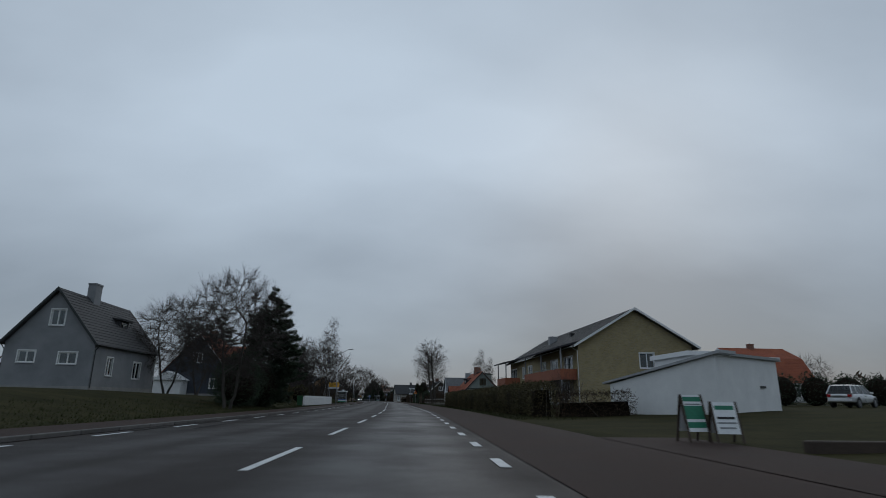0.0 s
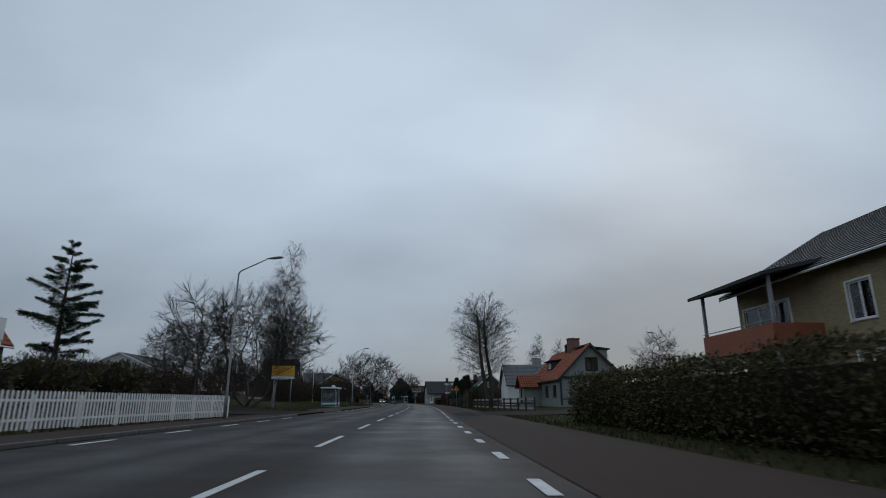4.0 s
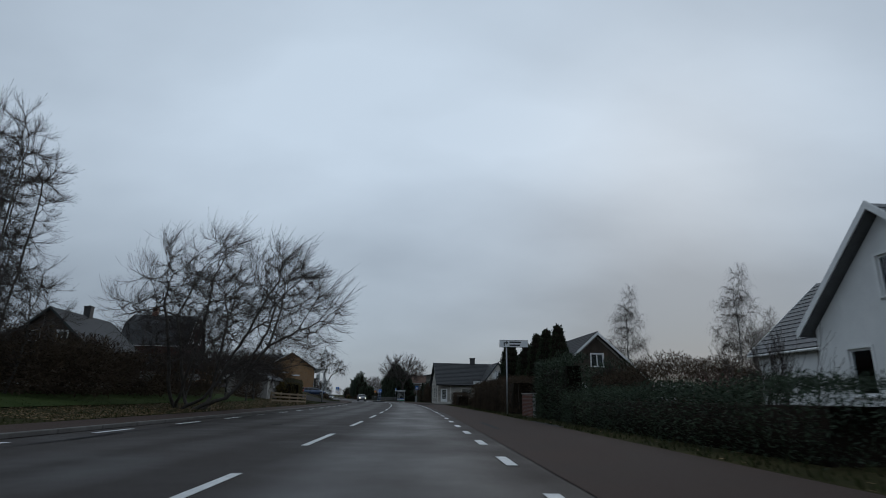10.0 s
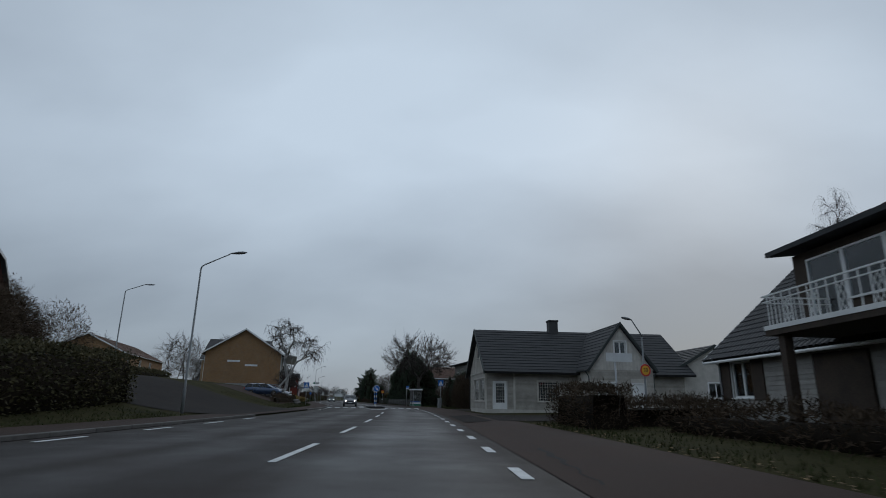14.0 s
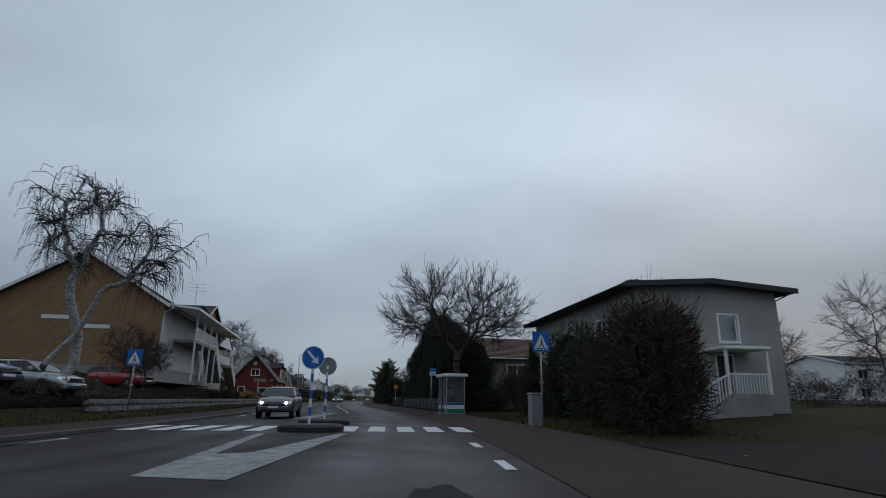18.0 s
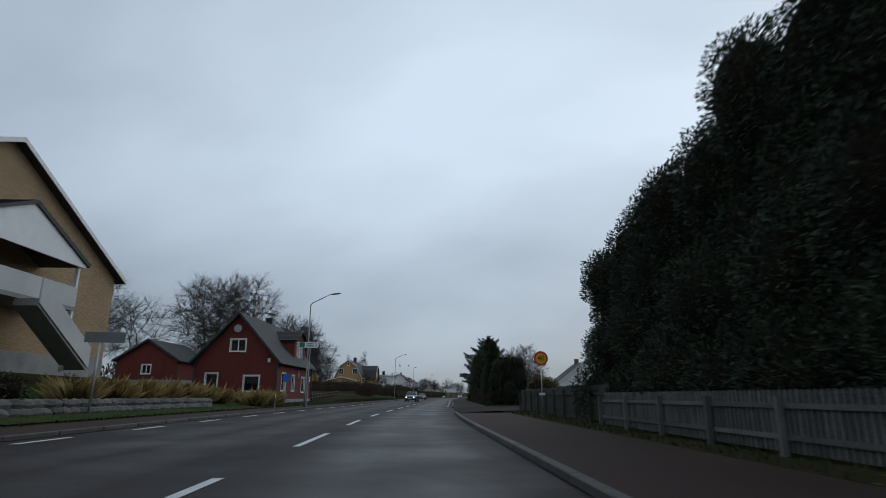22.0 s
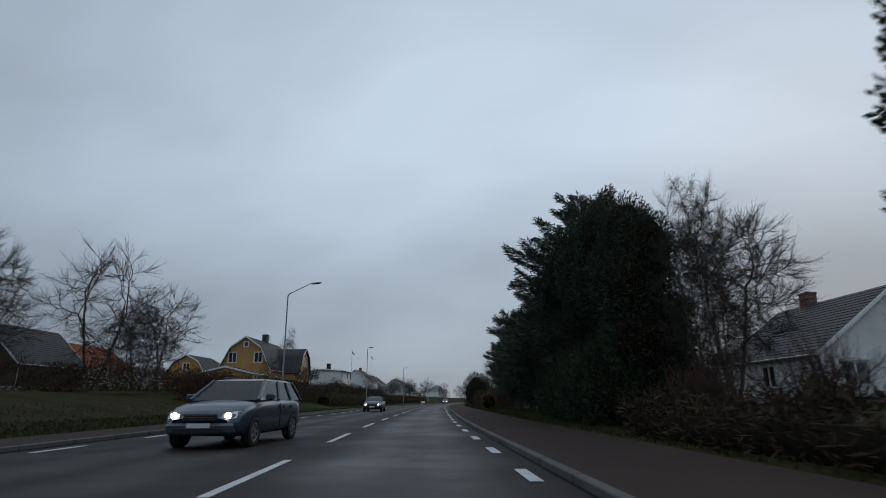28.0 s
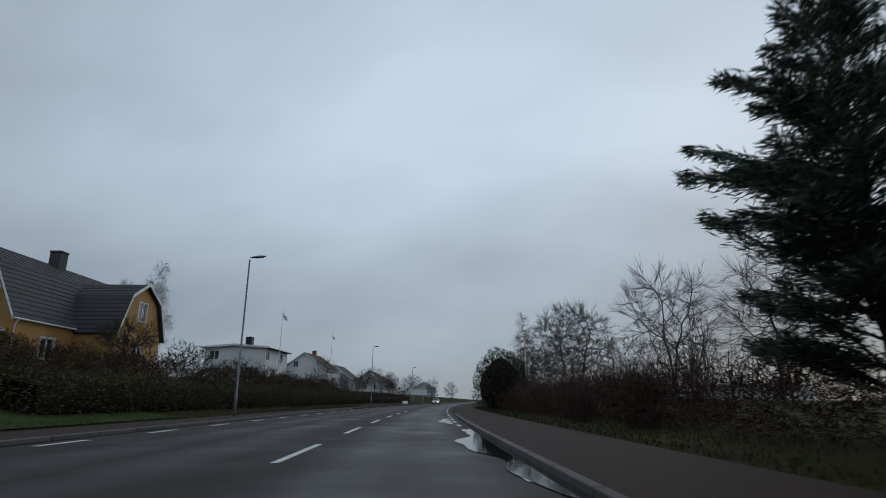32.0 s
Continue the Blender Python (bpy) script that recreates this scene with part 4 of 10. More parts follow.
def dormer(h, x, y, z, w, d, tall, wall_mat, roof_mat, face=-1, kind="gable", frame_mat=None, rise=None):
    """A dormer on house h that looks along -x (face -1) or +x (face 1); x is its front, z its sill line."""
    m = pose(x, y, z, 0, 0, -90 if face < 0 else 90)
    rise = w * 0.45 if rise is None else rise
    body = Shape()
    line = [(-w / 2, tall), (0, tall + rise), (w / 2, tall)] if kind == "gable" else [(-w / 2, tall), (w / 2, tall)]
    wall_shape(body, "front", w, 2 * d, line, [(-w * 0.32, w * 0.32, 0.45, tall - 0.12)])
    body = Shape().add([(a, b + d, max(c, -0.25)) for a, b, c in body.v], body.f)
    for sx in (-1, 1):
        body.add([(sx * w / 2, 0, -0.25), (sx * w / 2, d, -0.25), (sx * w / 2, d, tall), (sx * w / 2, 0, tall)], [(0, 1, 2, 3)])
    dm = part("dormer", body, wall_mat, h, at=m)
    if kind == "gable":
        prof = [(-w / 2 - 0.25, tall - 0.12), (0, tall + rise + 0.1), (w / 2 + 0.25, tall - 0.12)]
        part("dormer_roof", roof_shape(prof, -0.3, d, 0.1), roof_mat, dm)
    else:
        sl = Shape().add([(-w / 2 - 0.2, -0.3, tall), (w / 2 + 0.2, -0.3, tall), (w / 2 + 0.2, d, tall + 0.35), (-w / 2 - 0.2, d, tall + 0.35),
                          (-w / 2 - 0.2, -0.3, tall + 0.14), (w / 2 + 0.2, -0.3, tall + 0.14), (w / 2 + 0.2, d, tall + 0.5), (-w / 2 - 0.2, d, tall + 0.5)],
                         [(3, 2, 1, 0), (4, 5, 6, 7), (0, 1, 5, 4), (1, 2, 6, 5), (2, 3, 7, 6), (3, 0, 4, 7)])
        part("dormer_roof", sl, roof_mat, dm)
    frame_mat = frame_mat or WHITE
    ww, wh = w * 0.64, tall - 0.57
    key_parts = Shape()
    for x0, x1, z0, z1 in ((-ww / 2, -ww / 2 + 0.07, 0.45, 0.45 + wh), (ww / 2 - 0.07, ww / 2, 0.45, 0.45 + wh), (-ww / 2, ww / 2, 0.45, 0.52), (-ww / 2, ww / 2, 0.38 + wh, 0.45 + wh), (-0.04, 0.04, 0.52, 0.38 + wh)):
        key_parts.box(x0, x1, 0.03, 0.1, z0, z1)
    part("window", key_parts, frame_mat, dm)
    part("pane", Shape().box(-ww / 2 + 0.07, ww / 2 - 0.07, 0.06, 0.07, 0.52, 0.38 + wh), GLASS, dm)
    # added black sheet: the darkness of the unlit room, given as a colour
    part("dark_room", Shape().box(-ww / 2 - 0.1, ww / 2 + 0.1, 0.42, 0.45, 0.3, 0.5 + wh), METAL_DARK, dm)
    return dm

# left side, going along the road
h = house("grey rendered house with a dark tiled roof and white windows", 54, -27.5, 7.0, 12, 3.95, 8.2, PLASTER_GREY, TILE_DARK, DARK_TRIM, roof_kind="course",
          windows=[("front", 0.2, 5.2, 1.1, 1.3), ("front", -1.7, 2.2, 1.3, 0.9), ("front", 1.5, 2.1, 1.4, 0.9), ("right", -3.2, 1.3, 1.0, 1.5), ("right", 2.0, 1.2, 1.5, 1.5)],
          chimneys=[(0.2, -1.2, 0.7, 1.1, 9.6, PLASTER_GREY)])
dormer(h, 2.0, 1.5, 5.2, 1.7, 2.2, 1.3, FELT, FELT, face=1, kind="shed")
h = house("slate-blue wooden house with an orange clay tile roof", 89, -27.3, 9.4, 12, 3.2, 8.7, WOOD_BLUE, TILE_RED, WHITE,
          windows=[("front", 0.0, 4.6, 1.2, 1.4), ("front", -2.6, 1.1, 1.2, 1.3), ("front", 2.6, 1.1, 1.2, 1.3), ("right", -3.6, 1.1, 1.3, 1.3), ("right", 3.8, 1.1, 1.3, 1.3)],
          chimneys=[(0.3, -0.5, 0.8, 1.0, 9.7, BRICK_RED)])
dm = dormer(h, 4.6, 1.8, 3.6, 3.4, 4.0, 2.0, WOOD_BLUE, TILE_RED, face=1, rise=1.9)
bal = Shape().box(-1.9, 1.9, -1.5, 0.0, -0.25, 0.0)
bal.box(-1.9, 1.9, -1.5, -1.42, 0.0, 0.95).box(-1.9, -1.82, -1.42, 0.0, 0.0, 0.95).box(1.82, 1.9, -1.42, 0.0, 0.0, 0.95)
part("balcony", bal, WHITE, h, "white boarded balcony", at=pose(4.75, 1.8, 3.3, 0, 0, 90))
for y in (0.0, 3.6):
    part("post", Shape().box(6.1, 6.22, y - 0.06, y + 0.06, -0.5, 3.1), WHITE, h)
ver = Shape().box(-4.6, -1.0, -8.6, -6.0, -0.6, 2.1).prism([(-4.9, 2.1), (-2.8, 3.3), (-0.7, 2.1)], "y", -8.9, -6.0)
part("veranda", ver, WHITE, h, "white glazed veranda with a felt roof")
house("dark low bungalow behind garden trees", 150, -52, 12, 16, 3.0, 5.6, WOOD_BROWN, TILE_DARK, roof_kind="course", windows=[("right", -4, 1, 1.6, 1.2), ("right", 2, 1, 1.6, 1.2), ("front", 0, 1, 1.6, 1.2)])
house("pale rendered villa with a low dark roof", 168, -50, 12, 14, 5.0, 7.6, PLASTER_LIGHT, TILE_DARK, roof_kind="course",
      windows=[("right", -4, 1, 1.2, 1.3), ("right", 2, 1, 1.2, 1.3), ("front", -3, 3.4, 1.2, 1.3), ("front", 2, 3.4, 1.2, 1.3)])
house("dark wooden house with a black roof and a chimney", 208, -34, 9, 11, 3.4, 7.4, WOOD_BROWN, FELT, DARK_TRIM, roof_kind="flat", windows=[("front", -1.2, 4.2, 1.0, 1.0), ("front", 1.4, 4.2, 1.0, 1.0)],
      chimneys=[(0, 1, 0.7, 0.7, 8.6, METAL_DARK)])
house("dark red wooden gambrel house with white trim", 243, -38, 10, 9.4, 4.6, 9.6, WOOD_OXBLOOD, TILE_DARK, WHITE, dz=1.2, axis="x", kind="gambrel", roof_kind="course",
      windows=[("right", -1.9, 5.0, 1.3, 1.5), ("right", 1.9, 5.0, 1.3, 1.5), ("right", 0, 7.7, 1.2, 0.7), ("right", -2.4, 1.4, 1.3, 1.4), ("right", 2.4, 1.4, 1.3, 1.4), ("front", 0, 1.4, 1.4, 1.4)],
      chimneys=[(-2, 0, 0.8, 0.8, 11.0, BRICK_RED)])
house("small grey garden garage with a dull metal roof", 214, -16.5, 4.5, 6.5, 1.9, 3.0, WOOD_GREYED, METAL_GREY, roof_kind="seam", plinth=0, gutter=False, category="garage", name="garage",
      windows=[("right", 0, 0.9, 0.9, 0.6)])

# brick flats on the bank
flats = house("ochre brick block of flats with white gable boards", 305.2, -20.2, 11.4, 24.4, 5.1, 8.7, BRICK_OCHRE, TILE_DARK, WHITE, roof_kind="course", over=0.7, category="apartment block", name="apartment_building",
              windows=[("right", -10.2, 3.1, 1.6, 1.3), ("right", -10.2, 0.6, 1.6, 1.3), ("right", -6.5, 3.1, 1.3, 1.3), ("right", -1.5, 0.5, 1.3, 1.6), ("right", 1.2, 3.1, 1.3, 1.3), ("right", 6.0, 3.1, 1.3, 1.3), ("right", 8.5, 0.5, 1.3, 1.6)],
              doors=[("right", -4.0, 1.0, 2.1, WHITE), ("right", 3.2, 1.0, 2.1, WHITE)])
for z0, x0 in ((3.6, -2.4), (3.0, 0.3)):
    part("wall_sign", Shape().box(x0, x0 + 1.9, -12.26, -12.2, z0, z0 + 0.28), SIGN_WHITE, flats, "narrow pale sign with unreadable text")
part("render_panel", Shape().box(5.71, 5.74, -12.1, 4.6, 0.3, 5.0), PLASTER_LIGHT, flats, "pale rendered front behind the galleries")
gal = Shape().box(5.74, 7.5, -8.5, 0.6, 2.5, 2.72)
gallery = part("gallery", gal, CONCRETE, flats, "concrete access gallery")
rail = Shape().box(7.42, 7.5, -8.5, 0.6, 3.62, 3.70).box(7.42, 7.5, -8.5, 0.6, 2.78, 2.84)
part("handrail", rail, WHITE, gallery, "white steel handrail")
bal_mesh = Shape().box(-0.012, 0.012, -0.012, 0.012, 0, 0.8).mesh("baluster", WHITE)
for k in range(70):
    part("baluster", bal_mesh, WHITE, gallery, at=pose(7.46, -8.5 + 9.1 * k / 69, 2.82))
for y in (-8.5, -5.4, -2.4, 0.5):
    part("post", Shape().box(7.36, 7.5, y - 0.06, y + 0.06, -0.6, 5.0), WHITE, flats)
for y0 in (0.6,):
    stair = part("stair", Shape().add([(x, y0, z) for x in (6.3, 7.5) for z in (2.28, 2.4)] + [(x, y0 + 3.85, z) for x in (6.3, 7.5) for z in (-0.42, -0.3)],
                                      [(0, 1, 3, 2), (4, 6, 7, 5), (0, 2, 6, 4), (1, 5, 7, 3), (0, 4, 5, 1), (2, 3, 7, 6)]), CONCRETE, flats, "pale concrete outdoor stair")
    step_mesh = Shape().box(6.34, 7.46, 0, 0.3, 0, 0.18).mesh("step", CONCRETE)
    for k in range(14):
        part("step", step_mesh, CONCRETE, stair, at=pose(0, y0 + k * 0.27, 2.4 - k * 0.19))
    sh = Shape()
    for x in (6.28, 7.48):
        sh.add([(x, y0, 2.4), (x, y0 + 3.9, -0.3), (x, y0 + 3.9, 0.75), (x, y0, 3.5), (x + 0.05, y0, 2.4), (x + 0.05, y0 + 3.9, -0.3), (x + 0.05, y0 + 3.9, 0.75), (x + 0.05, y0, 3.5)],
               [(0, 1, 2, 3), (7, 6, 5, 4), (0, 4, 5, 1), (3, 2, 6, 7), (0, 3, 7, 4), (1, 5, 6, 2)])
    part("stair_side", sh, PLASTER_LIGHT, stair)
part("canopy", Shape().prism([(5.7, 5.0), (8.2, 4.7), (8.2, 4.86), (5.7, 5.16)], "y", -11.9, 11.6), WHITE, flats, "white boarded gallery roof")
ant = Shape().tube([(3, 9.5, 7.2), (3.1, 9.5, 10.9)], 0.025, 6)
for k, zz in enumerate((10.7, 10.3, 9.9)):
    ant.tube([(2.2, 9.5, zz), (4.0, 9.5, zz)], 0.012, 5)
    for j in range(4):
        ant.tube([(2.4 + j * 0.45, 9.1, zz), (2.4 + j * 0.45, 9.9, zz)], 0.008, 4)
tagged(part("aerial", ant, METAL_GREY, flats, "thin roof television aerial"))
dish = Shape()
for r0, d0, r1, d1 in ((0.0, 0.12, 0.3, 0.09), (0.3, 0.09, 0.52, 0.02), (0.52, 0.02, 0.62, -0.06)):
    for k in range(20):
        a, b = 2 * math.pi * k / 20, 2 * math.pi * (k + 1) / 20
        dish.add([(r * math.cos(t), d, r * math.sin(t)) for r, d, t in ((r0, d0, a), (r0, d0, b), (r1, d1, b), (r1, d1, a))], [(0, 1, 2, 3)])
dish.tube([(0, 0.1, 0), (0, 0.2, -2.3)], 0.03, 6)
part("satellite_dish", dish, METAL_DARK, flats, "dark round satellite dish", at=pose(3.0, 13.8, 8.2, -8, 0, 25))
wing = house("ochre rendered end block with a white gabled entrance", 328.6, -24.0, 12.0, 20.6, 5.6, 10.4, BRICK_TAN, TILE_DARK, WHITE, axis="x", roof_kind="course", over=0.6, category="apartment block", name="apartment_building",
             windows=[("right", -3.6, 0.6, 0.9, 1.7), ("front", 2.0, 3.6, 1.2, 1.3)], doors=[("right", -1.6, 1.0, 2.1, WHITE)])
part("porch_roof", roof_shape([(-4.6, 4.9), (0, 6.9), (4.6, 4.9)], -2.6, -0.02, 0.18, "course"), TILE_DARK, wing, at=pose(6.0, -1.2, 0, 0, 0, 90))
part("porch_gable", Shape().prism([(-4.4, 4.95), (0, 6.85), (4.4, 4.95), (4.4, 4.65), (-4.4, 4.65)], "y", -2.5, -2.4), WHITE, wing, "white boarded gable", at=pose(6.0, -1.2, 0, 0, 0, 90))
part("porch_slab", Shape().box(6.02, 8.4, -5.4, 3.0, 2.4, 2.6), CONCRETE, wing)
for y in (-5.3, 2.9):
    part("post", Shape().box(8.2, 8.36, y - 0.08, y + 0.08, -0.6, 4.7), WHITE, wing)
part("porch_rail", Shape().box(8.32, 8.38, -5.4, 3.0, 2.6, 3.6).box(6.02, 8.3, 2.94, 3.0, 2.6, 3.6).box(6.02, 8.3, -5.4, -5.34, 2.6, 3.6), PLASTER_LIGHT, wing)
stair = part("stair", Shape().add([(x, -1.0, z) for x in (8.2, 9.3) for z in (2.08, 2.2)] + [(x, 3.2, z) for x in (8.2, 9.3) for z in (-0.52, -0.4)],
                                  [(0, 1, 3, 2), (4, 6, 7, 5), (0, 2, 6, 4), (1, 5, 7, 3), (0, 4, 5, 1), (2, 3, 7, 6)]), CONCRETE, wing, "pale concrete outdoor stair")
step_mesh = Shape().box(8.22, 9.28, 0, 0.3, 0, 0.2).mesh("step", CONCRETE)
for k in range(14):
    part("step", step_mesh, CONCRETE, stair, at=pose(0, -1.0 + k * 0.3, 2.2 - k * 0.19))
part("stair_side", Shape().add([(x, y, z) for x in (9.3, 9.36) for y, z in ((-1.0, 2.2), (3.3, -0.4), (3.3, 0.6), (-1.0, 3.3))], [(0, 1, 2, 3), (7, 6, 5, 4), (0, 4, 5, 1), (3, 2, 6, 7), (0, 3, 7, 4), (1, 5, 6, 2)]), PLASTER_LIGHT, stair)
far = house("brown-roofed block of flats with white balconies", 322, -47, 12, 30, 5.2, 8.2, BRICK_OCHRE, TILE_BROWN, WHITE, roof_kind="course", category="apartment block", name="apartment_building",
            windows=[("front", -3, 3.1, 1.4, 1.3), ("front", 3, 0.6, 1.4, 1.3), ("right", -12, 3.1, 1.4, 1.3), ("right", -4, 3.1, 1.4, 1.3), ("right", 4, 3.1, 1.4, 1.3)])
part("balcony", Shape().box(-5.5, 2.0, -16.6, -15.0, 2.6, 2.8).box(-5.5, 2.0, -16.66, -16.56, 2.8, 3.7), WHITE, far, "white balcony front")

red = house("red wooden house with a black roof and white-framed windows", 361.2, -16.0, 7.6, 12.6, 3.7, 7.9, WOOD_RED, FELT, DARK_TRIM, roof_kind="flat", over=0.6, corner_mat=DARK_TRIM, dz=-0.45, plinth=0.12,
            windows=[("front", 0.0, 4.4, 1.4, 1.1), ("front", -2.2, 1.0, 1.1, 1.4, "one"), ("front", 1.5, 0.8, 1.4, 1.4, "one"), ("right", -4.2, 0.9, 1.1, 1.6, "one"), ("right", -0.9, 0.9, 0.9, 1.5, "one"), ("right", 2.9, 0.8, 1.3, 1.5, "one")],
            chimneys=[(-0.3, 3.0, 0.7, 0.7, 8.7, METAL_DARK)])
dormer(red, 3.4, 2.4, 3.6, 4.2, 3.6, 2.5, WOOD_RED, FELT, face=1, rise=1.0)
dish = Shape().disc((0, 0, 0), 0.36, 0.05, "y", 22).tube([(0, 0.02, 0), (0, 0.25, -0.1)], 0.03, 6)
part("satellite_dish", dish, METAL, red, "pale round satellite dish", at=pose(-0.1, -6.52, 6.5))
part("alarm_box", Shape().box(2.9, 3.15, -6.42, -6.3, 3.4, 3.75, 0.02), SIGN_WHITE, red)
part("number_bar", Shape().box(3.81, 3.84, 5.5, 5.85, 1.9, 2.5), SIGN_WHITE, red, "pale vertical bar")
star = Shape()
for k in range(6):
    a = math.pi * k / 6
    star.bar((3.86, 0.9 - 0.42 * math.cos(a), 2.6 - 0.42 * math.sin(a)), (3.86, 0.9 + 0.42 * math.cos(a), 2.6 + 0.42 * math.sin(a)), 0.03, 0.03)
part("star_ornament", star, METAL, red, "thin metal star ornament")
house("small red wooden outbuilding with a dark roof", 371, -31, 7, 8, 2.6, 4.8, WOOD_RED, FELT, DARK_TRIM, roof_kind="flat", dz=0.6, windows=[("front", 0, 1.0, 1.0, 1.0)], name="outbuilding", category="outbuilding")
house("dark villa on the slope among bare trees", 360, -62, 10, 10, 4.5, 7.0, WOOD_BROWN, TILE_DARK, roof_kind="course", dz=3.0, windows=[("front", -2, 3, 1.4, 1.2), ("front", 2, 3, 1.4, 1.2), ("right", 0, 3, 1.4, 1.2)])
house("grey wooden house with a dark roof on the slope", 452, -56, 9, 12, 3.6, 7.4, PLASTER_GREY, TILE_DARK, roof_kind="course", dz=0.8, windows=[("front", -1.6, 4.4, 1.0, 1.2), ("front", 1.6, 4.4, 1.0, 1.2), ("right", 0, 1, 1.4, 1.2)])
house("dark brown house with a steep gable", 446, -44, 8, 11, 2.8, 6.8, WOOD_BROWN, TILE_DARK, roof_kind="course", windows=[("front", 0, 3.6, 1.4, 1.3), ("front", -2, 0.8, 1.2, 1.2)])
house("house with a red clay roof behind a brown hedge", 472, -54, 9, 12, 3.2, 6.6, PLASTER_LIGHT, TILE_RED, windows=[("front", 0, 3.6, 1.2, 1.2), ("right", 0, 1, 1.4, 1.2)], chimneys=[(0, 0, 0.7, 0.7, 7.5, BRICK_RED)])

yellow = house("ochre yellow gambrel house with white trim and a dark roof", 481.5, -28.8, 8.2, 16, 3.6, 8.6, WOOD_YELLOW, TILE_DARK, WHITE, kind="gambrel", roof_kind="course", dz=-0.2,
               windows=[("front", -2.1, 4.5, 1.3, 1.6), ("front", 2.1, 4.5, 1.3, 1.6), ("front", 0, 7.0, 0.7, 0.8, "one"), ("right", -4.5, 0.9, 1.4, 1.4)], chimneys=[(0.2, 0.5, 0.9, 0.9, 9.9, TILE_DARK)])
part("cross_roof", roof_shape([(-3.6, 3.0), (-2.2, 6.1), (0, 7.4), (2.2, 6.1), (3.6, 3.0)], -7.5, 0.0, 0.16, "course"), TILE_DARK, yellow, at=pose(0, 1.5, 0, 0, 0, 90))
cw = Shape()
wall_shape(cw, "front", 6.6, 0.0, [(-3.3, 3.1), (-2.05, 5.95), (0, 7.2), (2.05, 5.95), (3.3, 3.1)], [(-0.6, 0.6, 4.3, 5.8), (-0.7, 0.7, 0.9, 2.3)])
for sx in (-3.3, 3.3):
    cw.add([(sx, 0, -0.6), (sx, 4, -0.6), (sx, 4, 3.1), (sx, 0, 3.1)], [(0, 1, 2, 3)])
part("cross_wing", cw, WOOD_YELLOW, yellow, at=pose(7.2, 1.5, 0, 0, 0, 90))
bb = Shape()
for (xa, za), (xb, zb) in zip([(-3.6, 3.0), (-2.2, 6.1), (0, 7.4), (2.2, 6.1)], [(-2.2, 6.1), (0, 7.4), (2.2, 6.1), (3.6, 3.0)]):
    bb.add([(xa, y, za + d) for y in (-0.36, -0.32) for d in (0.1, -0.16)] + [(xb, y, zb + d) for y in (-0.36, -0.32) for d in (0.1, -0.16)], [(0, 1, 5, 4), (2, 6, 7, 3), (0, 4, 6, 2), (1, 3, 7, 5)])
part("barge_board", bb, WHITE, yellow, at=pose(7.2, 1.5, 0, 0, 0, 90))
for z0, w, hh in ((4.3, 1.2, 1.5), (0.9, 1.4, 1.4)):
    window_parts(yellow, pose(7.2, 1.5, z0, 0, 0, 90), w, hh, WHITE)
house("low yellow sun porch with a row of white windows", 470.5, -29.5, 8.4, 5.5, 2.3, 3.3, WOOD_YELLOW, TILE_DARK, WHITE, roof_kind="course", over=0.3, dz=0.0, name="porch", category="porch",
      windows=[("front", -2.6, 0.9, 1.5, 1.2), ("front", 0.3, 0.9, 2.4, 1.2, "three"), ("right", 0, 0.9, 1.6, 1.2)])
house("pale yellow gambrel house behind garden trees", 494, -46, 8, 10, 3.2, 7.0, WOOD_YELLOW, TILE_DARK, kind="gambrel", roof_kind="course", dz=-0.4, windows=[("front", 0, 4.2, 1.2, 1.3), ("front", -2, 1, 1.2, 1.2), ("front", 2, 1, 1.2, 1.2)])
house("white rendered box house with a low dark roof", 521, -26.6, 8.6, 10, 4.9, 5.25, PLASTER_WHITE, FELT, roof_kind="flat", over=0.6,
      windows=[("front", -3, 3.2, 1.4, 1.3), ("front", 2.5, 0.8, 2.0, 1.4, "three"), ("right", -4, 3.2, 1.4, 1.3), ("right", 2, 3.2, 1.4, 1.3), ("right", -1, 0.8, 1.6, 1.3)], chimneys=[(0, 0, 0.9, 0.9, 6.9, METAL_DARK)])
house("white wooden house with a brown roof", 553, -26, 9, 11, 3.6, 6.8, PLASTER_WHITE, TILE_BROWN, roof_kind="course", windows=[("front", -1.7, 4.0, 1.0, 1.2), ("front", 1.7, 1.0, 1.3, 1.3), ("right", 0, 1.0, 1.5, 1.3)], chimneys=[(0, 1, 0.7, 0.7, 7.7, BRICK_RED)])
for s, u, w, wm, rm in ((590, -30, 9, PLASTER_GREY, TILE_DARK), (622, -27, 9, PLASTER_LIGHT, TILE_BROWN), (654, -30, 10, PLASTER_GREY, TILE_DARK), (716, -20, 10, PLASTER_LIGHT, TILE_BROWN), (740, 22, 10, PLASTER_GREY, TILE_BROWN)):
    house("small distant house along the road", s, u, w, 11, 3.4, 6.6, wm, rm, roof_kind="course", windows=[("front", -2, 1, 1.3, 1.3), ("front", 2, 1, 1.3, 1.3), ("front", 0, 4, 1.1, 1.1), ("right", 0, 1, 1.4, 1.3)])

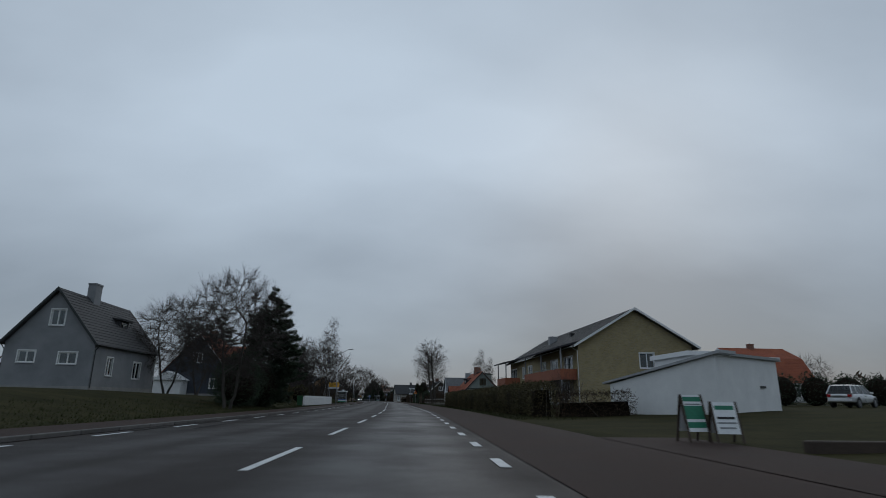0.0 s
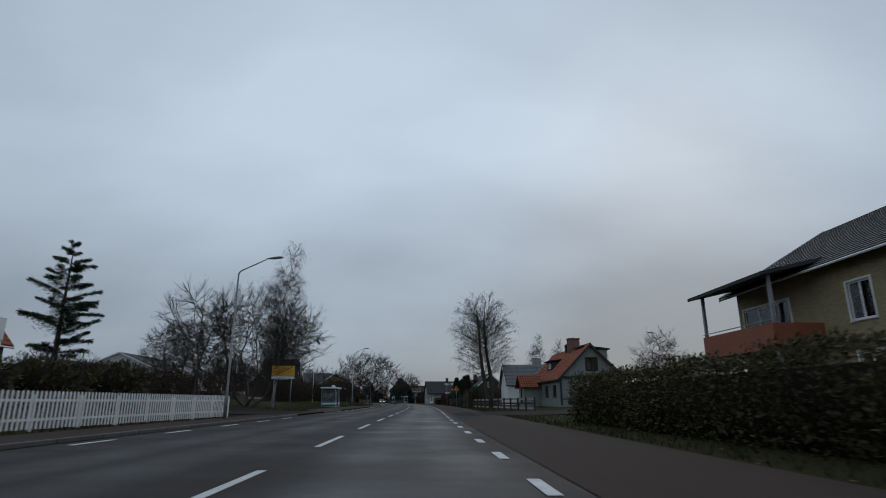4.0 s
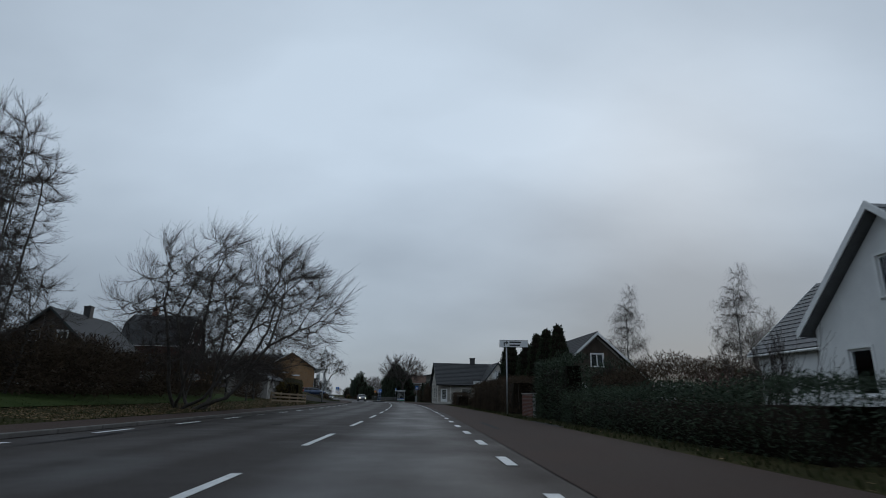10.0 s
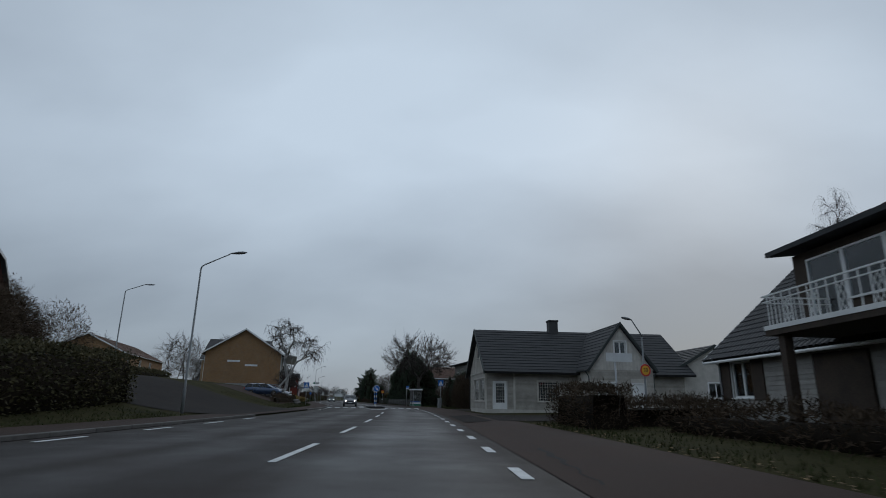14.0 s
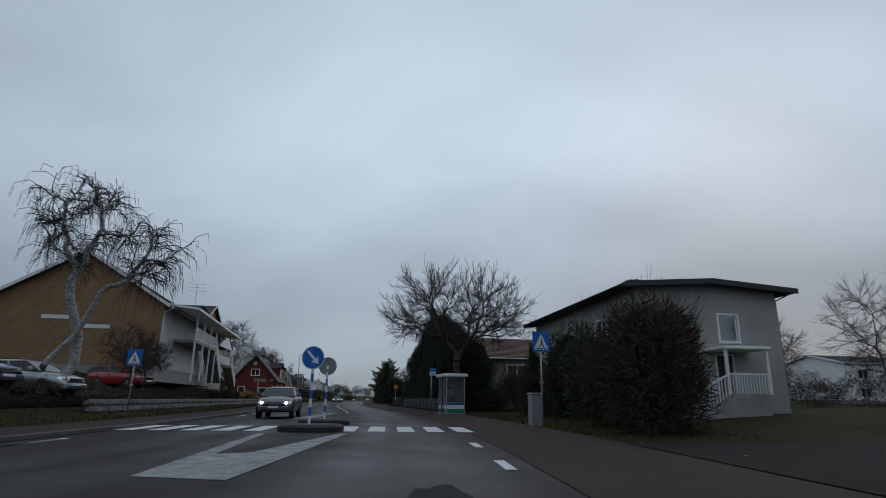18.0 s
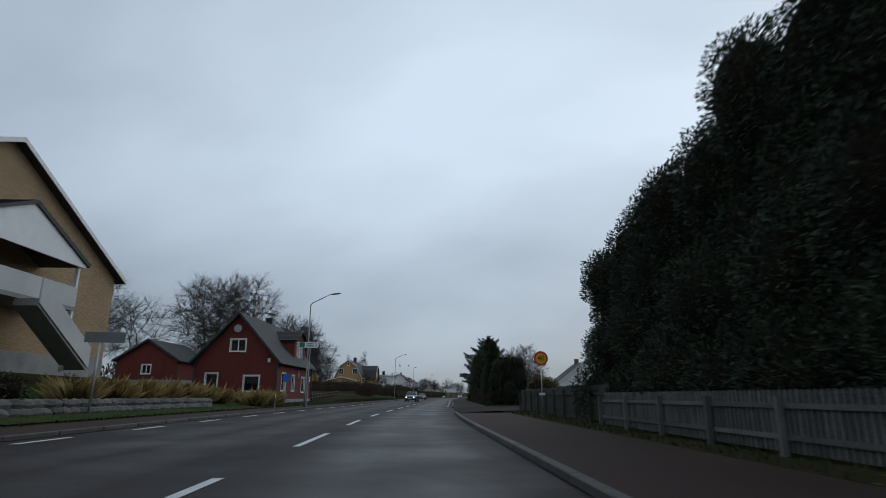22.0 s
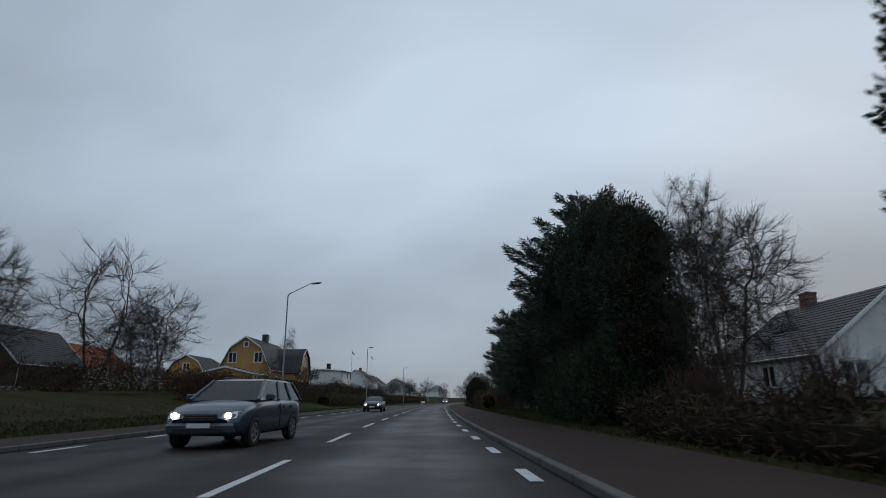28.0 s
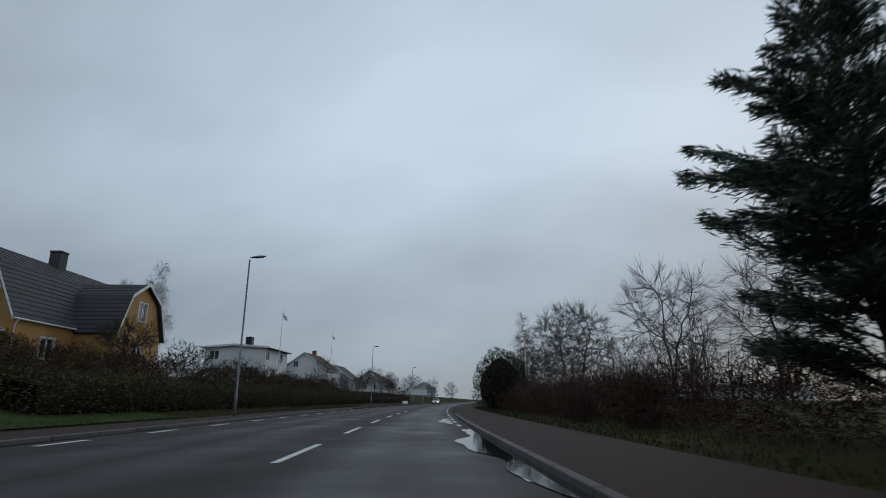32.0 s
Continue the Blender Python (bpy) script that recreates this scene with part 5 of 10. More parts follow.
# right side
apt = house("yellow brick apartment house with a dark low-pitched roof", 75.5, 26.4, 12.8, 34, 6.5, 10.3, BRICK_YELLOW, TILE_DARK, WHITE, roof_kind="course", over=0.8, category="apartment block", name="apartment_building", dz=-0.1,
            windows=[("front", 1.2, 4.0, 1.6, 1.6), ("front", 1.2, 1.0, 1.6, 1.4), ("left", -4.0, 3.7, 2.4, 1.6), ("left", -8.0, 3.7, 1.3, 1.6), ("left", -4.0, 1.0, 2.4, 1.4), ("left", -8.0, 1.0, 1.3, 1.4), ("left", -14.5, 3.4, 4.0, 1.9, "three"),
                     ("left", 3.5, 3.4, 1.6, 1.9), ("left", 8.0, 3.4, 3.0, 1.9, "three"), ("left", 13.5, 3.4, 3.0, 1.9, "three"), ("left", 5, 0.7, 2.4, 1.8), ("left", 12, 0.7, 3.0, 1.8, "three")],
            chimneys=[(-3.2, 3, 1.1, 0.8, 9.4, METAL_GREY), (-3.0, -5, 0.5, 0.5, 9.0, METAL_DARK)])
for y0, y1, x0 in ((-16.2, 0.0, -8.2), (10.4, 16.8, -8.7)):
    b = Shape().box(x0, -6.4, y0, y1, 2.75, 2.95)
    ob = part("balcony", b, CONCRETE, apt, "deep balcony")
    pr = Shape().box(x0 - 0.04, x0 + 0.04, y0, y1, 2.7, 3.85).box(x0 + 0.04, -6.4, y0 - 0.04, y0 + 0.04, 2.7, 3.85).box(x0 + 0.04, -6.4, y1 - 0.04, y1 + 0.04, 2.7, 3.85)
    part("parapet", pr, PANEL_ORANGE, ob, "rust-orange balcony front")
    tr = Shape().tube([(x0, y0, 4.0), (x0, y1, 4.0)], 0.025, 6)
    part("handrail", tr, METAL_GREY, ob)
    for k in range(int((y1 - y0) / 5.5) + 1):
        y = y0 + 0.1 + (y1 - y0 - 0.2) * k / max(1, int((y1 - y0) / 5.5))
        part("post", Shape().box(x0 + 0.05, x0 + 0.2, y - 0.07, y + 0.07, -0.6, 6.2), METAL_GREY, apt)
    cnp = Shape().prism([(x0 - 0.5, 5.95), (-6.2, 6.65), (-6.2, 6.82), (x0 - 0.5, 6.12)], "y", y0 - 0.4, y1 + 0.4)
    part("balcony_roof", cnp, FELT, apt)
house("farmhouse with a red hipped gambrel roof", 98, 66, 12, 15, 3.4, 9.4, PLASTER_LIGHT, TILE_RED, axis="x", kind="gambrel", windows=[("front", -2, 1, 1.4, 1.4), ("left", 0, 4.4, 1.4, 1.4), ("front", 3, 1, 1.4, 1.4)], chimneys=[(0, 0, 0.9, 0.9, 10.4, BRICK_RED)])
gar = house("white rendered garage with a low asymmetrical roof", 32.6, 19.9, 5.6, 4.4, 2.95, 3.15, PLASTER_WHITE, METAL, turn=34, roof_kind="flat", axis="x", over=0.2, plinth=0, gutter=False, name="garage", category="garage")
part("lean_to", Shape().prism([(-2.2, -0.5), (4.4, -0.5), (4.4, 1.5), (-2.2, 2.9)], "x", -4.3, -2.8), PLASTER_WHITE, gar, "low white lean-to")
part("lean_to_roof", Shape().prism([(-2.6, 2.98), (4.8, 1.5), (4.8, 1.62), (-2.6, 3.13)], "x", -4.5, -2.8), METAL, gar)
part("house_sign", Shape().box(0.4, 1.0, -2.26, -2.2, 1.3, 1.42), SIGN_BLACK, gar)

green = house("grey-green wooden house with an orange clay tile roof", 131.0, 19.9, 6.8, 17, 2.95, 6.4, WOOD_GREEN, TILE_RED, DARK_TRIM, over=0.5, plinth=0.0, corner_mat=DARK_TRIM, frame_mat=WOOD_BROWN,
              windows=[("front", 0.1, 3.7, 1.2, 1.3), ("front", 0.5, 1.0, 1.2, 1.6), ("left", 5.5, 0.9, 1.3, 1.2), ("left", 1.5, 0.9, 1.3, 1.2), ("left", -6.5, 0.9, 1.3, 1.2)], chimneys=[(0.0, -2.0, 1.3, 1.0, 7.8, BRICK_RED), (-0.3, 0.2, 0.35, 0.35, 7.2, METAL_DARK)])
part("plinth", Shape().box(-3.48, 3.48, -8.58, 8.58, -0.7, 0.62), WOOD_GREEN, green)
part("band", Shape().box(-3.54, 3.54, -8.66, -8.5, 2.86, 3.04).box(-3.54, 3.54, -8.66, -8.56, 0.6, 0.7), DARK_TRIM, green)
dormer(green, -2.5, 0.6, 3.85, 2.6, 2.6, 1.25, FELT, FELT, face=-1, kind="shed")
dormer(green, 2.3, -5.5, 3.4, 3.6, 2.8, 2.6, WOOD_GREEN, FELT, face=1, kind="shed")
pw = Shape()
wall_shape(pw, "front", 3.4, 0.0, [(-1.7, 2.3), (0, 3.5), (1.7, 2.3)], [(-0.55, 0.55, 0.1, 2.1)])
for sx in (-1.7, 1.7):
    pw.add([(sx, 0, -0.6), (sx, 2.2, -0.6), (sx, 2.2, 2.3), (sx, 0, 2.3)], [(0, 1, 2, 3)])
part("porch", pw, WOOD_GREEN, green, at=pose(-5.6, 3.4, 0, 0, 0, -90))
part("porch_roof", roof_shape([(-2.2, 2.1), (0, 3.65), (2.2, 2.1)], -0.5, 4.2, 0.12), TILE_RED, green, at=pose(-5.6, 3.4, 0, 0, 0, -90))
door_parts(green, pose(-5.6, 3.4, 0.1, 0, 0, -90), 1.1, 2.05, WOOD_OXBLOOD, DARK_TRIM)
for a in (-2.6, 0.6, 2.9):
    part("vent", Shape().box(a - 0.13, a + 0.13, -8.62, -8.575, 0.12, 0.5), METAL_DARK, green)

white = house("white rendered house with a grey concrete tile roof", 163.5, 23.4, 8.0, 20, 3.0, 6.6, PLASTER_WHITE, TILE_GREY, WHITE, roof_kind="course", plinth=0.3,
              windows=[("front", 0, 3.9, 1.0, 1.6, "one"), ("front", 1.6, 1.0, 2.0, 1.2, "three"), ("left", 7.5, 0.9, 1.4, 1.3), ("left", 4.6, 0.9, 1.2, 1.3)], chimneys=[(0.4, 4.5, 1.5, 0.9, 8.2, METAL_GREY)])
part("wing_roof", roof_shape([(-4.1, 2.9), (0, 6.6), (4.1, 2.9)], -7.4, 0.0, 0.16, "course"), TILE_GREY, white, at=pose(0, -2.2, 0, 0, 0, -90))
ww = Shape()
wall_shape(ww, "front", 7.4, 0.0, [(-3.7, 3.0), (0, 6.35), (3.7, 3.0)], [(-0.5, 0.5, 3.7, 5.0), (-2.3, -1.3, 0.7, 2.2)])
for sx in (-3.7, 3.7):
    ww.add([(sx, 0, -0.6), (sx, 3, -0.6), (sx, 3, 3.0), (sx, 0, 3.0)], [(0, 1, 2, 3)])
part("wing_wall", ww, PLASTER_WHITE, white, at=pose(-7.0, -2.2, 0, 0, 0, -90))
for a, z0, w, hh in ((0, 3.7, 1.0, 1.3), (-1.8, 0.7, 1.0, 1.5)):
    window_parts(white, pose(-7.0, -2.2 - a, z0, 0, 0, -90), w, hh, WHITE, "one")
bb = Shape()
for (xa, za), (xb, zb) in (((-4.1, 2.9), (0, 6.6)), ((0, 6.6), (4.1, 2.9))):
    bb.add([(xa, y, za + d) for y in (-0.46, -0.42) for d in (0.1, -0.18)] + [(xb, y, zb + d) for y in (-0.46, -0.42) for d in (0.1, -0.18)], [(0, 1, 5, 4), (2, 6, 7, 3), (0, 4, 6, 2), (1, 3, 7, 5)])
part("barge_board", bb, WHITE, white, at=pose(-7.0, -2.2, 0, 0, 0, -90))

dark = house("house with weathered white boards and a dark tiled roof", 210, 19.5, 9.4, 23, 2.7, 6.9, WOOD_GREYED, TILE_DARK, WHITE, over=0.6, dz=-0.1,
             windows=[("left", -9.8, 0.9, 1.5, 1.4), ("left", 4, 0.9, 1.4, 1.3), ("front", 0, 3.8, 1.2, 1.2), ("front", -2, 0.9, 1.4, 1.3)],
             chimneys=[(1.6, 9.2, 1.1, 0.9, 8.6, BRICK_RED), (-1.3, 4.6, 0.9, 0.8, 7.4, TILE_BROWN)])
up_b = Shape().box(-6.0, -0.5, -3.0, 4.0, 2.6, 5.1)
ub = part("upper_room", up_b, WOOD_BROWN, dark, "dark boarded upper room with a glazed front")
part("upper_roof", Shape().prism([(-6.6, 5.15), (0.4, 5.9), (0.4, 6.05), (-6.6, 5.3)], "y", -3.3, 4.4), FELT, dark)
part("curtain", Shape().box(-6.012, -6.002, 1.95, 3.3, 3.0, 4.78), FABRIC_PALE, ub, "pale drawn curtain")
for k, (y, z0) in enumerate(((-2.45, 3.4), (-1.0, 3.4), (0.45, 3.4), (1.9, 2.95))):
    part("upper_pane", Shape().box(-6.04, -6.03, y + 0.05, y + 1.40, z0 + 0.05, 4.78), GLASS, ub)
    part("upper_window_frame", ring_frame(-0.72, 0.72, 0, 4.84 - z0, 0.06, -0.07, -0.01), WHITE, ub, at=pose(-6.0, y + 0.72, z0, 0, 0, -90))
part("balcony", Shape().box(-8.0, -6.0, -3.4, 2.7, 2.45, 2.6), WOOD_BROWN, dark)
rl = Shape().box(-8.0, -7.96, -3.4, 2.7, 3.52, 3.56).box(-8.0, -7.96, -3.4, 2.7, 3.36, 3.39).box(-8.02, -7.94, -3.4, 2.7, 2.60, 2.72).box(-7.96, -6, -3.4, -3.36, 3.52, 3.56).box(-7.96, -6, 2.66, 2.7, 3.52, 3.56).box(-7.96, -6, 2.66, 2.7, 3.36, 3.39)
rlo = part("balcony_rail", rl, WHITE, dark, "white balcony railing with crossed ornaments")
thin_bal = Shape().box(-0.011, 0.011, -0.011, 0.011, 0, 0.8).mesh("baluster", WHITE)
cross = Shape()
for a, b in (((0, -0.16, 0), (0, 0.16, 0.64)), ((0, 0.16, 0), (0, -0.16, 0.64)), ((0, -0.16, 0.32), (0, 0, 0.64)), ((0, 0, 0), (0, 0.16, 0.32)), ((0, 0.16, 0.32), (0, 0, 0.64)), ((0, 0, 0), (0, -0.16, 0.32))):
    cross.tube([a, b], 0.010, 4)
cross = cross.mesh("ornament", WHITE)
for k in range(7):
    y = -3.35 + 1.0 * k
    for q in (-0.18, 0.18, 0.5):
        if -3.4 < y + q < 2.7:
            part("baluster", thin_bal, WHITE, rlo, at=pose(-7.98, y + q, 2.72))
    if y < 2.6:
        part("ornament", cross, WHITE, rlo, at=pose(-7.98, max(-3.2, y), 2.72))
for k in range(8):
    part("baluster", thin_bal, WHITE, rlo, at=pose(-7.75 + k * 0.23, 2.68, 2.72))
for y in (-5.1, -1.4, 2.2):
    part("post", Shape().box(-7.9, -7.66, y - 0.12, y + 0.12, -0.6, 2.45), WOOD_BROWN, dark)
part("entrance_door", Shape().box(-4.78, -4.70, 3.2, 5.5, 0.1, 2.25, 0.01), WOOD_BROWN, dark, "dark red-brown double door under the balcony")
part("garage_door", Shape().box(-4.77, -4.70, -2.6, -0.2, 0.05, 2.15, 0.01), WOOD_BROWN, dark)
# lapped boards along the wall towards the road
for k in range(15):
    z = 0.16 + k * 0.165
    cur = -11.45
    for a, b, za, zb in ((-4.8, -3.2, 0.75, 2.35), (-2.7, -0.1, 0.0, 2.25), (3.1, 5.6, 0.0, 2.35), (8.95, 10.65, 0.75, 2.45), (11.46, 11.46, 0.0, 9.0)):
        if za - 0.08 < z < zb:
            part("lap_board", Shape().add([(-4.735, cur, z), (-4.735, a, z), (-4.715, a, z + 0.163), (-4.715, cur, z + 0.163), (-4.70, cur, z), (-4.70, a, z), (-4.70, a, z + 0.163), (-4.70, cur, z + 0.163)],
                                          [(3, 2, 1, 0), (0, 1, 5, 4), (3, 7, 6, 2), (0, 4, 7, 3), (1, 2, 6, 5)]), WOOD_GREYED, dark)
            cur = b
# dark upright boards on the gable
bx = -4.7
while bx < 4.6:
    mid = bx + 0.1
    top_ = 6.55 - abs(mid) * (6.9 - 2.7) / 4.7
    spans = [(2.7, 3.72), (5.08, top_)] if abs(mid) < 0.75 else [(2.7, top_)] if top_ > 2.75 else []
    spans += [(0.35, 0.8), (2.3, 2.7)] if abs(mid + 2) < 0.85 else [(0.35, 2.7)]
    for za, zb in spans:
        part("board", Shape().box(bx, bx + 0.185, -11.545, -11.505, za, zb), WOOD_BROWN, dark)
    bx += 0.2
for a in (-10.95, -8.65):
    part("shutter", Shape().box(-4.79, -4.74, -a - 0.37, -a + 0.37, 0.8, 2.4), WOOD_BROWN, dark)
part("downpipe", Shape().tube([(-5.2, 11.2, 2.5), (-4.85, 11.2, 2.2), (-4.85, 11.2, -0.2)], 0.04, 8), METAL_GREY, dark)

grey2 = house("pale grey rendered two-storey house with a dark low roof", 280.0, 16.9, 7.6, 15, 6.15, 6.42, PLASTER_STONE, FELT, DARK_TRIM, roof_kind="flat", over=0.8, dz=-0.1,
              windows=[("front", 1.0, 3.6, 1.0, 1.3, "one"), ("left", 3.5, 3.7, 1.3, 1.3), ("left", -1.5, 3.7, 1.3, 1.3), ("left", -5.0, 3.7, 1.3, 1.3), ("left", 2.5, 0.9, 1.3, 1.3)],
              doors=[("front", 0.6, 1.0, 3.0, WOOD_BROWN)], chimneys=[(-2.0, -4.5, 1.2, 0.8, 7.1, METAL_DARK), (2.0, -5.0, 0.35, 0.35, 7.0, METAL_DARK)])
st = Shape()
for k in range(6):
    st.box(-0.6 - k * 0.3, -0.3 - k * 0.3, -9.0, -7.5, -0.5, 0.95 - k * 0.17)
st.box(-0.3, 1.6, -9.0, -7.5, -0.5, 1.12)
stp = part("entrance_stair", st, CONCRETE, grey2)
rr = Shape().bar((-0.3, -8.96, 2.0), (1.6, -8.96, 2.0), 0.06, 0.07).bar((-2.3, -8.96, 1.0), (-0.3, -8.96, 2.0), 0.06, 0.07)
for k in range(14):
    x = 1.6 - 1.9 * k / 13
    rr.box(x - 0.02, x + 0.02, -8.98, -8.94, 1.12, 2.0)
for k in range(12):
    x = -0.4 - 1.8 * k / 11
    zt = 2.0 + (x + 0.3) * 0.5
    rr.box(x - 0.02, x + 0.02, -8.98, -8.94, zt - 0.95, zt)
part("stair_rail", rr, WHITE, stp, "white painted wooden stair railing")
part("porch_roof", Shape().box(-0.5, 1.9, -9.1, -7.4, 3.1, 3.25, 0.03), WHITE, grey2)
for x in (-0.35, 1.7):
    part("post", Shape().box(x - 0.06, x + 0.06, -9.0, -8.88, 1.1, 3.1), WHITE, grey2)
hipless = house("brown-roofed house with a pale balcony behind conifers", 303, 18.5, 13, 9, 4.6, 6.6, PLASTER_BEIGE, TILE_BROWN, WHITE, axis="x", windows=[("front", -3.0, 2.4, 2.0, 1.4), ("front", 2.5, 2.4, 1.6, 1.3), ("left", 1, 2.6, 1.6, 1.3)], roof_kind="course", over=0.7)
part("balcony_rail", Shape().box(-4.6, -1.6, -5.5, -5.45, 3.0, 3.06).box(-4.6, -1.6, -5.5, -4.5, 2.0, 2.12), WHITE, hipless)
for k in range(16):
    part("balcony_slat", Shape().box(-4.6 + k * 0.196, -4.52 + k * 0.196, -5.5, -5.47, 2.1, 3.02), WHITE, hipless)
house("white block of flats with long balconies", 322, 79, 16, 12, 5.6, 7.0, PLASTER_WHITE, TILE_DARK, WHITE, axis="x", roof_kind="course", category="apartment block", name="apartment_building", windows=[("front", x, z, 1.8, 1.3) for x in (-5, 0, 5) for z in (0.8, 3.4)])
orange = house("white gambrel house with a bright orange tile roof", 382, 32.4, 9.2, 13, 3.1, 8.9, PLASTER_WHITE, TILE_ORANGE, WHITE, kind="gambrel", frame_mat=DARK_TRIM,
               windows=[("front", -1.9, 4.3, 1.3, 1.5), ("front", 1.9, 4.3, 1.3, 1.5), ("front", 0, 7.0, 1.1, 0.9), ("front", 2.6, 1.0, 1.3, 1.4), ("front", -3.2, 0.4, 1.4, 0.8)], chimneys=[(-1.0, 2.5, 0.9, 0.9, 10.4, BRICK_RED)])
for y in (-3.5, 2.0):
    dormer(orange, -4.4, y, 2.9, 2.0, 2.0, 2.0, WHITE, TILE_ORANGE, face=-1, kind="shed")
house("dark wooden house beyond the garden fence", 402, 58, 10, 11, 3.0, 6.4, WOOD_BROWN, TILE_DARK, roof_kind="course", windows=[("front", -2, 1, 1.4, 1.3), ("front", 0, 4, 1.2, 1.0)])
house("low red outbuilding beyond the garden fence", 398, 75, 12, 9, 2.6, 4.6, WOOD_OXBLOOD, TILE_DARK, roof_kind="course", windows=[("front", 0, 1, 1.2, 1.0)], name="outbuilding", category="outbuilding")
house("white house with a dark roof behind a hedge", 421, 30, 10, 11, 3.0, 6.8, PLASTER_WHITE, TILE_DARK, roof_kind="course", windows=[("front", 0, 4.0, 1.2, 1.2), ("front", -3, 1, 1.6, 1.4), ("left", 0, 1, 1.6, 1.4)], chimneys=[(0, 2, 0.8, 0.8, 7.8, BRICK_RED)])
house("long white industrial building in the distance", 640, 95, 40, 18, 5.0, 5.6, PLASTER_LIGHT, METAL, roof_kind="flat", name="industrial_building", category="building")
house("low white modern house beyond the side street", 262, 56, 16, 12, 3.4, 3.9, PLASTER_WHITE, FELT, roof_kind="flat", windows=[("left", 0, 1, 2.4, 1.4, "three"), ("front", -3, 1, 2.4, 1.4, "three")])

# ---- the white boarded corner house ----
def board_runs(length, z, holes, line):
    """The stretches of one board at height z that lie between openings and under the outline."""
    xs = [p[0] for p in line]
    lo = hi = None
    grid = np.linspace(xs[0], xs[-1], 241)
    ok = [g for g in grid if np.interp(g, xs, [p[1] for p in line]) >= z]
    if not ok:
        return []
    lo, hi = ok[0], ok[-1]
    runs, cur = [], lo
    for a0, a1, z0, z1 in sorted(holes):
        if z0 - 0.04 < z < z1 + 0.04:
            if a0 - 0.1 > cur:
                runs.append((cur, a0 - 0.1))
            cur = max(cur, a1 + 0.1)
    if hi > cur + 0.05:
        runs.append((cur, hi))
    return runs


shop = thing("house", "old white boarded corner house with a dark felt roof", "house", at(246.6, 16.0, -0.05))
foot = [(-8.2, 4.7), (-8.2, -3.7), (-6.1, -4.7), (8.0, -4.7), (8.0, 4.7)]
core = Shape()
walls = [("gable", foot[0], foot[1], [(1.9, 4.75, 0.75, 2.55), (4.95, 7.9, 0.75, 2.55)]),
         ("chamfer", foot[1], foot[2], [(0.6, 1.7, 0.12, 2.3)]),
         ("front", foot[2], foot[3], [(1.9, 3.7, 0.75, 2.3)]),
         ("end", foot[3], foot[4], []), ("back", foot[4], foot[0], [])]
for name, (xa, ya), (xb, yb), holes in walls:
    n = math.hypot(xb - xa, yb - ya)
    dx, dy = (xb - xa) / n, (yb - ya) / n
    top = 3.25
    cs = sorted({0, n} | {h for q in holes for h in q[:2]})
    for a, b in zip(cs, cs[1:]):
        cuts = sorted((q[2], q[3]) for q in holes if q[0] < (a + b) / 2 < q[1])
        z = -0.5
        for lo, hi in cuts + [(top, None)]:
            core.add([(xa + dx * t, ya + dy * t, zz) for t, zz in ((a, z), (b, z), (b, lo), (a, lo))], [(0, 1, 2, 3)])
            z = hi
    for a0, a1, z0, z1 in holes:
        core.add([(xa + dx * a - dy * d, ya + dy * a + dx * d, z) for d in (0, 0.16) for a, z in ((a0, z0), (a1, z0), (a1, z1), (a0, z1))],
                 [(i, (i + 1) % 4, (i + 1) % 4 + 4, i + 4) for i in range(4)])
core.add([(-8.2, 4.7, 3.25), (-8.2, -4.7, 3.25), (-8.2, 0, 6.6)], [(0, 1, 2)])
core.add([(-8.2, -3.7, 3.2), (-8.2, -4.7, 3.2), (-6.1, -4.7, 3.2)], [(0, 1, 2)])
part("wall", core, WOOD_WHITE, shop)
board_cache = {}
for name, (xa, ya), (xb, yb), holes in walls[:3]:
    n = math.hypot(xb - xa, yb - ya)
    turn = math.degrees(math.atan2(yb - ya, xb - xa))
    row = 0.155
    for k in range(20):
        z = 0.12 + k * row
        for a, b in board_runs(n, z + row / 2, holes, [(0, 3.25), (n, 3.25)]):
            key = round(b - a, 1)
            if key not in board_cache:
                w = b - a
                board_cache[key] = Shape().add([(0, -0.03, 0), (w, -0.03, 0), (w, -0.012, row), (0, -0.012, row), (0, 0.0, 0), (w, 0.0, 0), (w, 0.0, row), (0, 0.0, row)],
                                               [(0, 1, 2, 3), (0, 4, 5, 1), (3, 2, 6, 7), (0, 3, 7, 4), (1, 5, 6, 2)]).mesh("board", WOOD_STAINED)
            part("board", board_cache[key], WOOD_STAINED, shop, at=pose(xa + (xb - xa) * a / n, ya + (yb - ya) * a / n, z, 0, 0, turn))
    for t in (0, n):
        if name != "end":
            part("corner_board", Shape().box(-0.07, 0.07, -0.05, 0.02, 0.0, 3.2), WOOD_WHITE, shop, at=pose(xa + (xb - xa) * t / n, ya + (yb - ya) * t / n, 0, 0, 0, turn))
# standing boards in the gable
for k in range(49):
    y = -4.68 + k * 0.191
    zt = 3.3 + (4.7 - abs(y + 0.09)) / 4.7 * 3.22
    segs = [(3.1, zt)] if not -0.78 < y < 0.55 else [(3.1, 4.28), (5.88, zt)]
    for z0, z1 in segs:
        if z1 - z0 > 0.08:
            part("standing_board", Shape().box(-8.235, -8.2, y + 0.008, y + 0.183, z0, z1), WOOD_WHITE, shop)
            part("cover_strip", Shape().box(-8.262, -8.235, y + 0.165, y + 0.217, z0, z1 - 0.03), WOOD_WHITE, shop)
part("skirt_board", Shape().box(-8.29, -8.2, -4.72, 4.72, 3.0, 3.12), WOOD_WHITE, shop)
# black sheet on the gable wall stands for the unlit attic behind the window
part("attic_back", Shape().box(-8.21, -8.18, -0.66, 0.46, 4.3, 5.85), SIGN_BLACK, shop)
